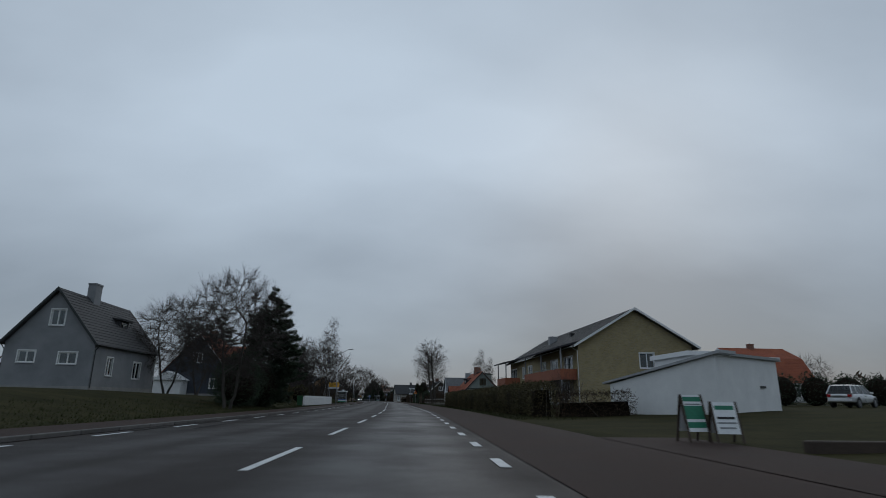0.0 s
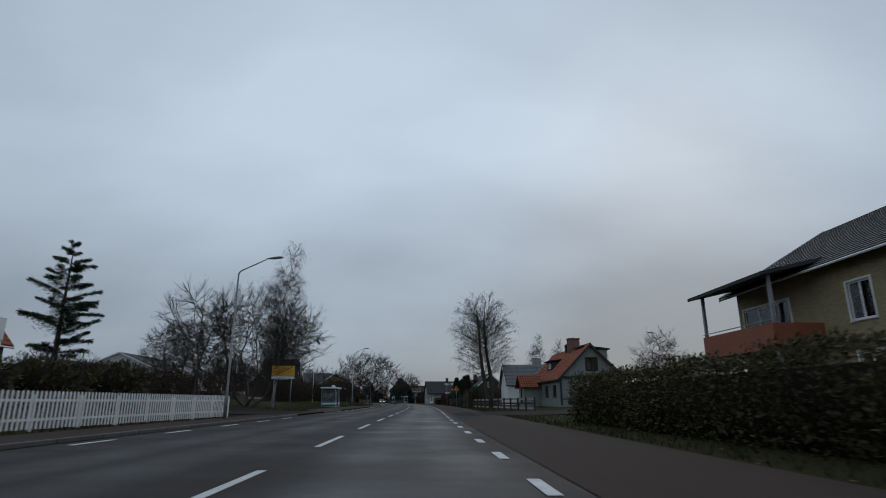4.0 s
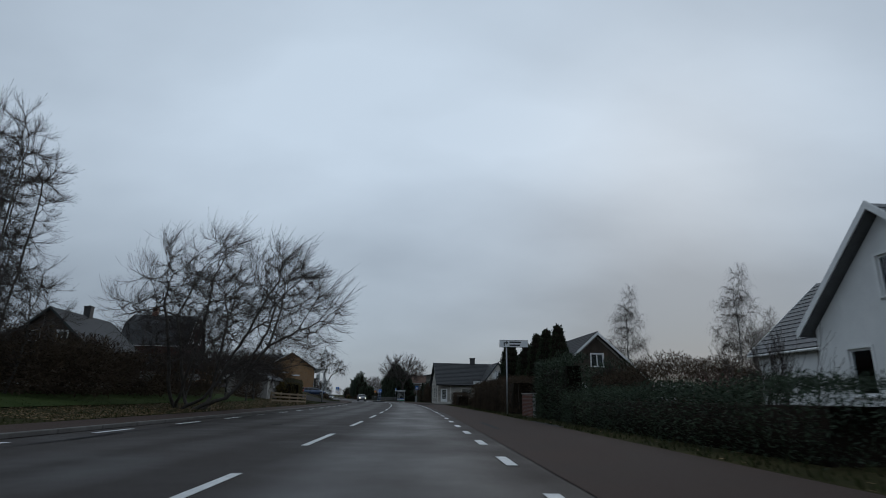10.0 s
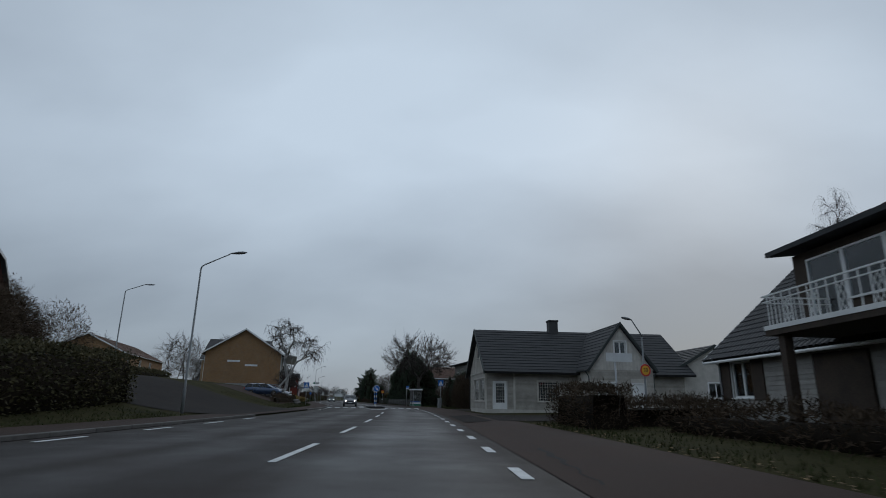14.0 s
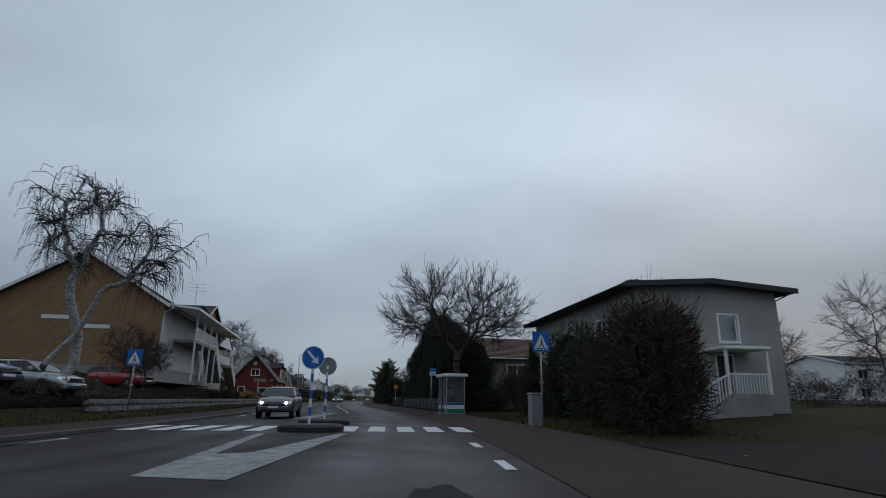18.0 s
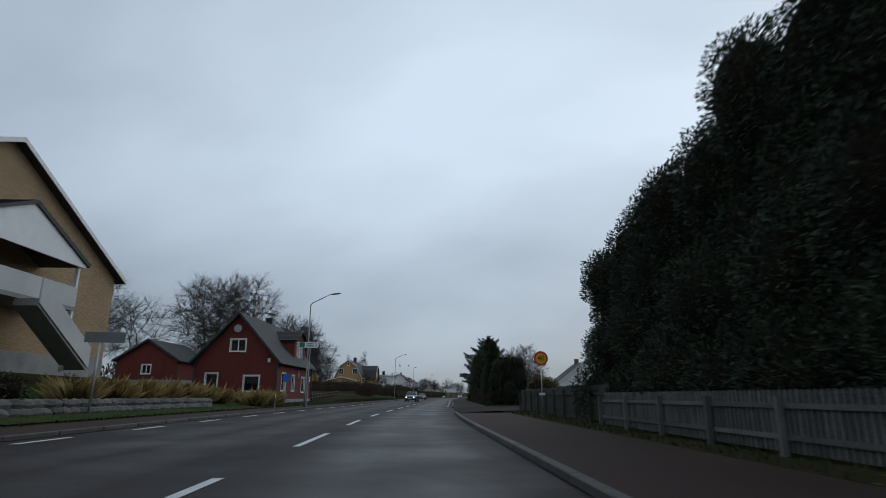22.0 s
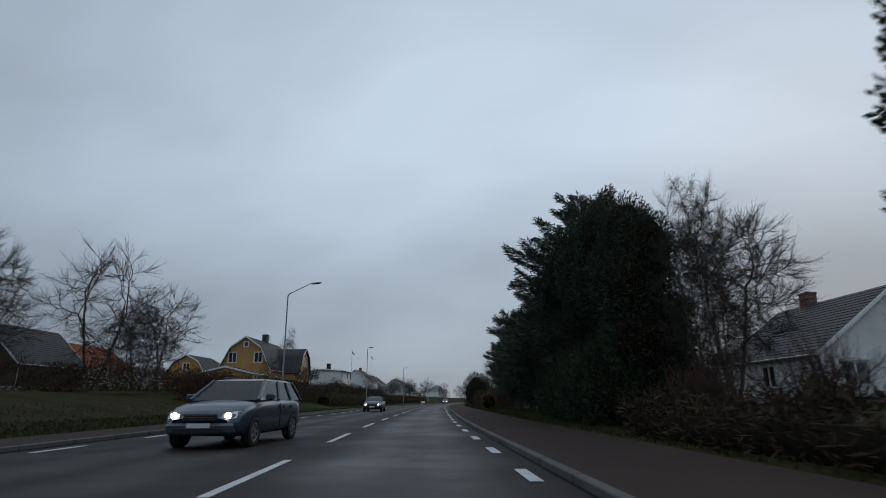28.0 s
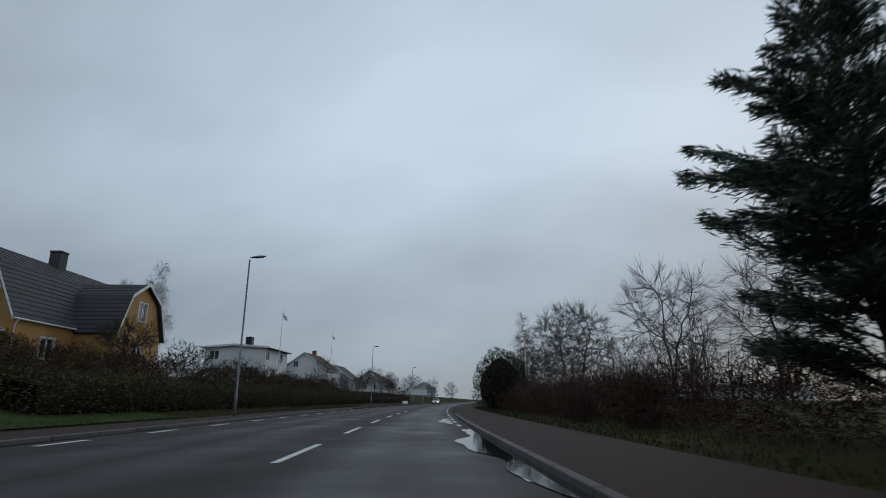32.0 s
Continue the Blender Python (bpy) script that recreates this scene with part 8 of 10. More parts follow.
bush("bush", "reddish-leaved shrub in the front garden", 142.2, 9.8, lumps([((0, 0, 0.9), (1.2, 1.5, 1.2)), ((0.6, 2.5, 0.8), (1.2, 1.3, 1.0))], 24, 0.2, HEDGE_BROWN, 55, hull=0.4))
bush("bush", "sprawling dead shrubs beneath the white house", 165, 12.5, shrub_mesh(7, 2.2, TWIG_RED, 30, 2))
bush("bush", "low tangle of brown winter shrubs behind the fence end", 141.5, 9.2, lumps([((0, -3.2, 0.35), (0.7, 1.4, 0.6)), ((0.2, -0.6, 0.4), (0.8, 1.5, 0.65)), ((0, 2.0, 0.45), (0.8, 1.5, 0.7))], 50, 0.15, HEDGE_BROWN, 84, hull=0.5))
bush("bush", "slender shrub keeping its last dark leaves", 161.0, 12.0, shrub_mesh(23, 3.2, TWIG, 16, 2, 0.35, 0.01))
hedge("dark clipped hedge along the footway", 153.5, 168.5, 7.9, 9.6, 1.15, CONIFER, 130, 0.10, 56)
hedge("tall black-green conifer hedge beside the entrance", 169.0, 174.6, 8.0, 9.2, 2.6, CONIFER, 80, 0.14, 57)
bush("bush", "dark evergreen mass beside the entrance", 177.5, 13.2, lumps([((0, 0, 1.3), (2.0, 2.4, 1.9)), ((1.8, 2.5, 1.2), (1.8, 2.0, 1.6))], 34, 0.22, CONIFER, 57))
bush("bush", "rounded brown shrub with weeping twigs", 169.5, 13.4, lumps([((0, 0, 1.4), (2.6, 2.8, 1.3)), ((-1.6, 0.5, 1.3), (2.0, 2.2, 1.1)), ((1.8, 0.6, 1.4), (2.0, 2.4, 1.2))], 80, 0.12, HEDGE_BROWN, 58))
hedge("tall brown clipped hedge along the footway", 181.5, 203, 7.9, 9.9, 2.2, HEDGE_BROWN, 150, 0.10, 59)
cone = {h: lumps(column(h, 1.08, int(h * 10), 11, 0.5), 110, 0.15, THUJA, int(h * 7), lift=0.9, jitter=0.3, hull=0.86) for h in (4.6, 5.6, 6.2)}
for s, u, h in ((187.6, 12.8, 6.2), (190.5, 12.6, 6.2), (192.2, 12.8, 5.6), (194.0, 12.5, 6.2), (197.0, 12.3, 5.6), (199.3, 12.5, 4.6), (201.6, 11.7, 6.2), (203.2, 11.6, 6.2)):
    bush("thuja", "slim column-shaped thuja behind the brown hedge", s, u, cone[h], "tree", turn=s * 40, group="thujas behind the brown hedge")
hedge("square-cut brown hedge at the side street", 217.5, 223.0, 7.9, 9.6, 1.45, HEDGE_BROWN, 90, 0.14, 60)
hedge("low brown hedge along the front garden", 219.5, 223.0, 9.6, 14.5, 0.9, HEDGE_BROWN, 90, 0.14, 61)
hedge("low brown shrubs below the balcony house", 204.5, 217, 10.2, 11.6, 0.75, HEDGE_BROWN, 60, 0.16, 87)
hedge("dark brown hedge across the far side of the driveway", 358.5, 360.0, 14.6, 24.0, 1.3, HEDGE_BROWN, 90, 0.16, 88)
bush("bush", "tall reddish-brown winter shrubs before the grey house", 293.2, 13.6, lumps([((0, -0.8, 1.2), (1.9, 1.6, 1.5)), ((1.8, 0.6, 1.3), (1.8, 1.6, 1.6)), ((-1.4, 0.8, 1.0), (1.5, 1.4, 1.3))], 30, 0.18, HEDGE_OLIVE, 86))
bush("bush", "tall reddish-brown winter shrub with upright twigs", 293.0, 13.6, shrub_mesh(19, 3.4, TWIG_RED, 44, 3, 0.4))
bush("conifer", "dark rounded garden evergreen by the grey house", 291.5, 16.2, lumps([((0, 0, 1.8), (1.6, 1.7, 2.0)), ((0.4, 1.2, 2.2), (1.5, 1.5, 1.8))], 46, 0.2, CONIFER, 85), "tree")
bush("bush", "large dense leafless shrub beside the footway", 265.5, 9.7, lumps([((-0.6, -1.5, 1.7), (1.4, 1.8, 2.1)), ((0.5, 1.0, 2.0), (1.6, 2.0, 2.2)), ((0.2, 3.6, 1.5), (1.3, 1.8, 1.8))], 60, 0.26, HEDGE_BROWN, 62, hull=0.8))
bush("bush", "large leafless shrub with fine upright twigs", 266, 9.9, shrub_mesh(9, 4.2, TWIG, 44, 3, 0.4))
bush("bush", "dark leafless thicket behind the bus shelter", 282.5, 11.6, lumps([((0, -1, 1.2), (1.6, 1.8, 1.6)), ((0.6, 1.8, 1.4), (1.7, 1.6, 1.7))], 50, 0.2, HEDGE_BROWN, 93))
hedge("dark untrimmed hedge beside the grey house", 257, 260.5, 15, 34, 1.5, HEDGE_BROWN, 30, 0.2, 94)
bush("conifer", "broad dark evergreen beside the pale house", 276.5, 11.6, lumps([((0, -2, 2.0), (1.7, 2.0, 2.6)), ((0.3, 1.5, 2.3), (1.9, 2.2, 2.8))], 42, 0.24, CONIFER, 63), "tree")
bush("thuja", "clipped column-shaped thuja beside the shelter", 283, 11.3, lumps(column(4.3, 1.2, 5, 7), 48, 0.2, CONIFER, 64), "tree")
masses = []
rg = random.Random(8)
for k in range(30):
    t = k / 29
    hh = (9.4 - 3.8 * max(0, 0.48 - t) / 0.48 - 3.4 * max(0, t - 0.55) / 0.45) * rg.uniform(0.84, 1.06)
    masses += [((rg.uniform(-0.5, 0.7), -16.0 + 32.3 * t, hh * f), (1.9 * (1.08 - 0.55 * f), 1.7 * (1.05 - 0.4 * f), hh * 0.22)) for f in (0.16, 0.42, 0.66, 0.86)]
bush("conifer_hedge", "overgrown dark cypress hedge towering over the footway", 309.0, 10.1, lumps(masses, 92, 0.175, CONIFER, 65, lift=0.35, thin=0.4), "hedge", m=at(309.0, 10.1, 0, 0), trunk=(2.0, 0.2))
bush("conifer", "dark conifer beneath the knobbly tree", 294.2, 9.2, lumps([((rg.uniform(-1.5, 1.5), rg.uniform(-2.2, 2.2), h_ * f), (1.25 * (1.1 - 0.6 * f), 1.25 * (1.1 - 0.6 * f), h_ * 0.3)) for h_ in (4.0, 4.9, 5.2, 4.6, 4.2, 5.0, 3.8) for f in (0.22, 0.54, 0.82)], 56, 0.22, CONIFER, 66, lift=0.7), "tree")
hedge("straw-green low hedge behind the paling fence", 322, 338, 10.4, 11.6, 1.1, HEDGE_GREEN, 40, 0.18, 67)
bush("bush", "rounded yellowing shrub at the driveway", 359.0, 12.4, lumps([((0, 0, 1.3), (1.7, 1.6, 1.5)), ((0.9, 1.6, 1.2), (1.5, 1.4, 1.4))], 60, 0.2, HEDGE_GOLD, 68))
masses = []
for k in range(9):
    t = k / 8
    hh = rg.uniform(3.7, 4.5)
    masses += [((-1.3 + 2.7 * t + rg.uniform(-0.2, 0.2), rg.uniform(-0.9, 0.9), hh * f), (0.85 * (1.1 - 0.6 * f), 0.85 * (1.1 - 0.6 * f), hh * 0.3)) for f in (0.22, 0.55, 0.82)]
bush("conifer", "dark ragged garden cypress with upright tips", 359.0, 9.3, lumps(masses, 70, 0.2, CONIFER, 61, lift=0.9, jitter=0.4), "tree", m=at(359.0, 9.3, 0, 0), trunk=(1.2, 0.12))
for s, u, h, r in ((362.6, 8.2, 6.3, 1.1), (364.2, 8.3, 5.8, 1.05), (366.0, 8.4, 5.4, 1.0), (370.5, 8.4, 4.4, 0.85), (389.0, 9.4, 9.2, 1.2)):
    bush("thuja", "tall slim pillar-shaped thuja beside the footway", s, u, lumps(column(h, r, int(s), 12, 0.5), 110, 0.16, THUJA, int(s), lift=0.9, jitter=0.3, hull=0.86), "tree", group="pillar thujas beside the footway")
masses = []
for k in range(12):
    t = k / 11
    hh = (4.6 + 1.2 * math.sin(math.pi * t)) * rg.uniform(0.9, 1.1)
    masses += [((rg.uniform(-0.5, 0.6), -8 + 15 * t, hh * f), (1.3 * (1.1 - 0.5 * f), 1.3 * (1.1 - 0.5 * f), hh * 0.28)) for f in (0.2, 0.52, 0.8)]
bush("conifer", "dark clump of garden junipers beside the footway", 379.5, 9.0, lumps(masses, 50, 0.22, CONIFER, 71, lift=0.6), "tree", m=at(379.5, 9.0, 0, 0), trunk=(1.2, 0.12))
hedge("low brown shrubbery at the foot of the thujas", 361, 398, 7.3, 8.5, 0.8, HEDGE_BROWN, 60, 0.16, 69)
masses = []
for k in range(14):
    t = k / 13
    hh = (5.8 + 2.6 * math.sin(math.pi * min(1, t * 0.7 + 0.12))) * rg.uniform(0.88, 1.08)
    masses += [((rg.uniform(-0.6, 0.9), -6 + 13 * t, hh * f), (1.8 * (1.05 - 0.5 * f), 1.6 * (1.05 - 0.4 * f), hh * 0.24)) for f in (0.16, 0.44, 0.68, 0.88)]
bush("conifer", "broad dark cypress thicket over the footway", 407.0, 9.5, lumps(masses, 100, 0.18, CONIFER, 70, lift=0.4, thin=0.36), "tree", m=at(407.0, 9.5), trunk=(1.6, 0.2))


def bough_meshes(seed, h, r, layers=15, per=7, low=0.1, size=0.28, rise=0.22, leaf=None, bark=None):
    """Trunk with limbs, and foliage in flat feathery boughs with air between them."""
    rng = np.random.default_rng(seed)
    segs = [(np.array((0, 0, h * k / 8 - 0.3)), np.array((0.03 * math.sin(k), 0.03 * math.cos(k), h * (k + 1) / 8 - 0.3)), 0.022 * h * (1 - k / 8.5), 0.022 * h * (1 - (k + 1) / 8.5)) for k in range(8)]
    pts, nor = [], []
    for k in range(layers):
        t = k / (layers - 1)
        reach = r * (min(1.0, 0.7 + 1.4 * t) if t < 0.22 else max(0.1, ((1 - t) / 0.78) ** 0.6))
        for j in range(per if t < 0.8 else 4):
            a, ln, z = rng.uniform(0, 2 * np.pi), reach * rng.uniform(0.6, 1.18), h * (low + (0.97 - low) * t) + rng.uniform(-0.3, 0.3)
            out, side = np.array((math.cos(a), math.sin(a), 0)), np.array((-math.sin(a), math.cos(a), 0))
            up_ = rise * rng.uniform(0.4, 1.5)
            at_ = lambda q: np.array((0, 0, z)) + out * ln * q + np.array((0, 0, ln * (up_ * q - 0.16 * q * q)))
            for i in range(4):
                segs.append((at_(i / 4), at_((i + 1) / 4), max(0.012, 0.02 * ln * (1 - i / 4.4)), max(0.01, 0.02 * ln * (1 - (i + 1) / 4.4))))
            n = int(170 * ln + 50)
            q = rng.uniform(0.12, 1.03, n) ** 0.8
            w = rng.normal(0, 0.5, n) * (0.34 * ln * (1.1 - q) + 0.16)
            for qq, ww in zip(q, w):
                pts.append(at_(qq) + side * ww + np.array((0, 0, rng.normal(0, 0.09) - 0.25 * abs(ww))))
                nor.append(out * 1.2 + side * np.sign(ww) * 0.8)
    return quick_mesh("trunk", [tubes(segs, 6)], bark or BARK), quick_mesh("foliage", [sprays(np.array(pts), np.array(nor), size, rng, 0.35, 0.12, 0.45)], leaf or CONIFER)


def bough_tree(name, label, s, u, seed, h, r, group="", turn=0.0, **kw):
    ob = thing(name, label, "tree", at(s, u, 0, turn), group)
    limbs, needles = bough_meshes(seed, h, r, **kw)
    part("trunk", limbs, None, ob)
    part("foliage", needles, None, ob)
    return ob


bough_tree("conifer", "dark garden pine with an open crown", 117, -34, 12, 15.8, 3.6, layers=13, per=5, low=0.26, size=0.34, rise=0.5)
bough_tree("conifer", "tall dark conifer with ragged drooping boughs", 55.5, -11.6, 4, 11.3, 3.3, layers=24, per=10, low=0.03, size=0.30, rise=0.45)
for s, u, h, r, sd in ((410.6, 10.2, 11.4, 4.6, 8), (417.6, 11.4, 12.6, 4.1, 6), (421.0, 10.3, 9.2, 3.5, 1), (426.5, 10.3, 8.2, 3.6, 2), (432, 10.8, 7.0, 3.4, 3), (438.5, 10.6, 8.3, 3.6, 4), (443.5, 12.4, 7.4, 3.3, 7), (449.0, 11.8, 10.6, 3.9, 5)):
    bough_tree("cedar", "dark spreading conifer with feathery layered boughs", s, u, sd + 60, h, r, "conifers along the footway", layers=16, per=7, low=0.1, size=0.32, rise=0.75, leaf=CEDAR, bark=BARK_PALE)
bush("bush", "dark evergreen undergrowth behind the conifers", 432, 15.5, lumps([((math.sin(k * 2.1) * 0.8, -17 + k * 2.7, 1.3), (1.8, 2.0, 1.7 + 0.4 * math.sin(k * 1.7))) for k in range(13)], 26, 0.24, CONIFER, 83))
thk = shrub_mesh(12, 2.4, TWIG_RED, 40, 2, 0.45, 0.011)
for k, (s, u, sc) in enumerate(((457, 9.5, 0.9), (460, 10.5, 1.1), (463.5, 9.2, 0.9), (466, 11.5, 1.2), (470, 9.8, 1.0), (474, 11, 1.2), (478, 9.6, 1.0), (483, 10.5, 1.2), (488, 10, 1.1), (396, 8.6, 0.8), (393, 9.4, 0.9), (389, 9.0, 0.8))):
    ob = bush("bush", "reddish-brown leafless shrub beside the footway", s, u, thk, turn=k * 77, group="red-stemmed shrubs")
    ob.scale = (sc, sc, sc)
bush("bush", "brown bramble thicket beside the footway", 471, 11.2, lumps([((math.sin(k * 2.1) * 1.2, -20 + k * 2.8, 0.8), (2.0, 2.1, 1.35 + 0.25 * math.sin(k * 1.3))) for k in range(17)], 26, 0.2, HEDGE_RED, 90))
bush("conifer", "dark rounded evergreen at the bend of the road", 502, 9.5, lumps([((0, 0, 2.6), (3.2, 3.8, 4.0)), ((0.8, 5, 2.4), (2.8, 3.4, 3.4))], 22, 0.34, CONIFER, 91), "tree")
bush("bush", "yellow-green shrub under the conifers", 443.0, 7.9, lumps([((0, 0, 0.8), (0.9, 1.0, 1.0)), ((0.3, 1.0, 0.6), (0.7, 0.8, 0.8))], 60, 0.16, HEDGE_LIME, 92))
for k in range(3):
    ob = bush("bush", "tall bare pruned saplings", 462 + k * 4, 15 + k, shrub_mesh(60 + k, 6.2, TWIG, 9, 1, 0.3, 0.009))

# grass on the verges and leaves on the footway
def scatter(name, label, n, zone, material, tall, wide, seed, category, flat_=False):
    rng = np.random.default_rng(seed)
    ss, uu = zone(rng, n)
    hd = np.interp(ss, RUN, LINE[:, 0]), np.interp(ss, RUN, LINE[:, 1])
    tx, ty = np.interp(ss, RUN, TAN[:, 0]), np.interp(ss, RUN, TAN[:, 1])
    k = np.hypot(tx, ty)
    x, y = hd[0] + uu * ty / k, hd[1] - uu * tx / k
    z = np.array([bare(a, b) for a, b in zip(ss, uu)])
    p = np.stack([x, y, z + (0.03 if flat_ else -0.01)], 1)
    a = rng.uniform(0, 2 * np.pi, n)
    sd = np.stack([np.cos(a), np.sin(a), np.zeros(n)], 1)
    if flat_:
        t = np.stack([-np.sin(a), np.cos(a), rng.uniform(-0.3, 0.5, n)], 1)
        v = np.stack([p - sd * wide, p + t * wide * 0.7, p + sd * wide, p - t * wide * 0.7], 1)
        v[:, :, 2] = np.maximum(v[:, :, 2], p[:, 2:3])
        f = (np.arange(n) * 4)[:, None] + np.arange(4)[None]
    else:
        tip = p + np.stack([rng.normal(0, 0.4, n), rng.normal(0, 0.4, n), np.ones(n)], 1) * (tall * rng.uniform(0.5, 1.3, (n, 1)))
        v = np.stack([p - sd * wide, p + sd * wide, tip], 1)
        f = (np.arange(n) * 3)[:, None] + np.arange(3)[None]
    ob = part(name, quick_mesh(name, [(v.reshape(-1, 3), f)], material), None, None, label, kind="stuff")
    ob["category"] = category


def verge(rng, n):
    ss = rng.uniform(5, 520, n)
    left = rng.uniform(0, 1, n) < 0.6
    uu = np.where(left, -9.35 - 6.5 * rng.uniform(0, 1, n) ** 1.6, 6.9 + 4.0 * rng.uniform(0, 1, n) ** 1.6)
    block = ((left & (((ss > 97) & (ss < 115)) | ((ss > 227) & (ss < 252)) | ((ss > 117) & (ss < 161) & (uu > -10.3)) | ((ss > 260) & (ss < 294) & (uu < -11.5))))
             | (~left & (((ss > 96) & (ss < 111)) | ((ss > 223) & (ss < 261.5)) | ((ss > 335) & (ss < 353)) | (ss < 28))))
    return np.where(block, rng.uniform(380, 450, n), ss), np.where(block, -9.4 - 3 * rng.uniform(0, 1, n), uu)


scatter("grass", "short damp winter grass on the verges", 90000, verge, BLADE, 0.13, 0.02, 1, "grass")
scatter("fallen_leaves", "scattered brown fallen leaves on verge and footway", 2600, lambda r, n: (np.concatenate([r.uniform(175, 222, n // 2), r.uniform(60, 420, n - n // 2)]), np.concatenate([6.6 + r.normal(0, 0.5, n // 2), np.where(r.uniform(0, 1, n - n // 2) < 0.5, -9.5 + r.normal(0, 1.2, n - n // 2), 6.8 + r.normal(0, 0.5, n - n // 2))])), LITTER, 0, 0.045, 2, "leaves", True)
scatter("fallen_leaves", "thick brown leaf litter under the roadside trees", 24000, lambda r, n: (r.uniform(164, 214, n), -9.4 - 6.5 * r.uniform(0, 1, n) ** 1.3), LITTER, 0, 0.05, 7, "leaves", True)
# far woods
wood = []
rw = random.Random(5)
for k in range(150):
    a = k / 149
    s, u = 640 + 420 * rw.random(), rw.choice([-1, 1]) * (35 + 180 * rw.random())
    x, y = far_spot(s, u)
    wood.append(((x, y, level(s, u) + 2.5), (7, 7, 3.2 + 3.5 * rw.random())))
for k in range(130):
    s, u = 20 + 600 * rw.random(), rw.choice([-1, 1]) * (92 + 90 * rw.random())
    x, y = far_spot(s, u)
    wood.append(((x, y, level(s, u) + 2.0), (6, 6, 3.5 + 3.5 * rw.random())))
rngw = np.random.default_rng(4)
blocks = []
for i, (c, r) in enumerate(wood):
    d = rngw.normal(0, 1, (260, 3))
    d /= np.linalg.norm(d, axis=1)[:, None]
    blocks.append(sprays(np.array(c) + d * np.array(r) * rngw.uniform(0.55, 1.05, (260, 1)), d, 1.5, rngw, 0.5, 0.3))
ob = part("far_woods", quick_mesh("far_woods", blocks, HEDGE_BROWN), None, None, "hazy brown leafless woods in the distance", kind="stuff")
ob["category"] = "woods"

# ---- street furniture ----
def lamp_post(label, s, u, tall, reach=1.5, group="street lamps", face=90, m=None):
    """A tapered steel mast with a bent arm towards the road (local -y) and a flat luminaire."""
    ob = thing("street_lamp", label, "street lamp", m if m is not None else at(s, u, 0, face), group)
    part("mast", Shape().tube([(0, 0, -0.3), (0, 0, 1.2), (0, 0, 1.25), (0, 0, tall - 0.9)], [0.09, 0.085, 0.06, 0.045], 10), LAMP_POST, ob, smooth=True)
    if reach:
        part("arm", Shape().tube([(0, 0, tall - 0.92), (0, -0.03, tall - 0.78), (0, -0.16, tall - 0.66), (0, -reach, tall)], [0.045, 0.042, 0.038, 0.032], 8), LAMP_POST, ob, smooth=True)
    hd = Shape()
    y0, z0 = (-reach, tall) if reach else (0, tall - 0.8)
    prof = [(0.0, 0.05), (-0.15, 0.10), (-0.45, 0.17), (-0.75, 0.15), (-0.92, 0.05)]
    vs, fs = [], []
    for y, w in prof:
        for k in range(8):
            a = 2 * math.pi * k / 8
            vs.append((w * math.cos(a), y0 + y, z0 + 0.03 + w * 0.45 * math.sin(a) - y * 0.1))
    for i in range(4):
        fs += [(i * 8 + k, i * 8 + (k + 1) % 8, i * 8 + 8 + (k + 1) % 8, i * 8 + 8 + k) for k in range(8)]
    fs += [tuple(range(7, -1, -1)), tuple(range(32, 40))]
    hd.add(vs, fs)
    part("luminaire", hd, METAL_GREY, ob, "grey oval luminaire", smooth=True)
    part("access_door", Shape().box(0.05, 0.095, -0.05, 0.05, 0.5, 0.95, 0.01), METAL_GREY, ob)
    return ob


TO_ROAD = 90.0     # local -y turned towards the road from its left side
for s, u, h in ((92.0, -8.4, 8.6), (152.6, -9.3, 9.0), (228.3, -10.2, 8.6), (347.6, -7.6, 8.8), (422.7, -8.2, 9.2)):
    lamp_post("grey steel street lamp with a bent arm", s, u, h, face=TO_ROAD)
for s, u, h in ((469, -8.3, 9.6), (524, -8.4, 9.6), (580, -8.4, 9.6), (636, -8.4, 9.6), (384, -60, 7.0)):
    lamp_post("straight grey street lamp with a small head", s, u, h, reach=0, face=TO_ROAD)
lamp_post("street lamp on a side street mast", 251.5, -25, 8.5, face=120)
lamp_post("street lamp at the side street corner", 123, 28.1, 7.6, reach=0.5, face=-90)
corner_lamp = lamp_post("short street lamp with a round speed sign by the corner house", 230.6, 15.5, 5.5, reach=0.8, face=-60)
lamp_post("short street lamp in the garden side street", 363.5, 27, 6.6, reach=0.6, face=-90)


def pole(ob, h, r=0.03, mat_=None, x=0.0, y=0.0):
    return part("post", Shape().tube([(x, y, -0.35), (x, y, h)], r, 10), mat_ or METAL, ob, smooth=True)


def ring_pts(r, n=36):
    return [(r * math.cos(2 * math.pi * k / n), r * math.sin(2 * math.pi * k / n)) for k in range(n)]


def plate(name, pts, y0, y1, material, parent, z, x=0.0, label=""):
    return part(name, Shape().prism([(a + x, b + z) for a, b in pts], "y", y0, y1), material, parent, label)


def lettering(text, size, material, parent, x, y, z, turn=0.0):
    cu = bpy.data.curves.new("lettering", "FONT")
    cu.body, cu.size, cu.extrude, cu.align_x, cu.align_y = text, size, 0.003, "CENTER", "CENTER"
    tmp = new("lettering", cu)
    dg = bpy.context.evaluated_depsgraph_get()
    me = bpy.data.meshes.new_from_object(tmp.evaluated_get(dg))
    bpy.data.objects.remove(tmp)
    me.materials.clear()
    me.materials.append(material)
    ob = new("lettering", me)
    ob.parent = parent
    ob.matrix_basis = pose(x, y, z, 90, 0, turn)
    return ob


def bars(parent, rows, y, material, name="text_bar"):
    """Unreadable lines of writing as plain bars: (x, z, width, height)."""
    for x, z, w, h in rows:
        part(name, Shape().box(x - w / 2, x + w / 2, y - 0.004, y, z - h / 2, z + h / 2), material, parent)


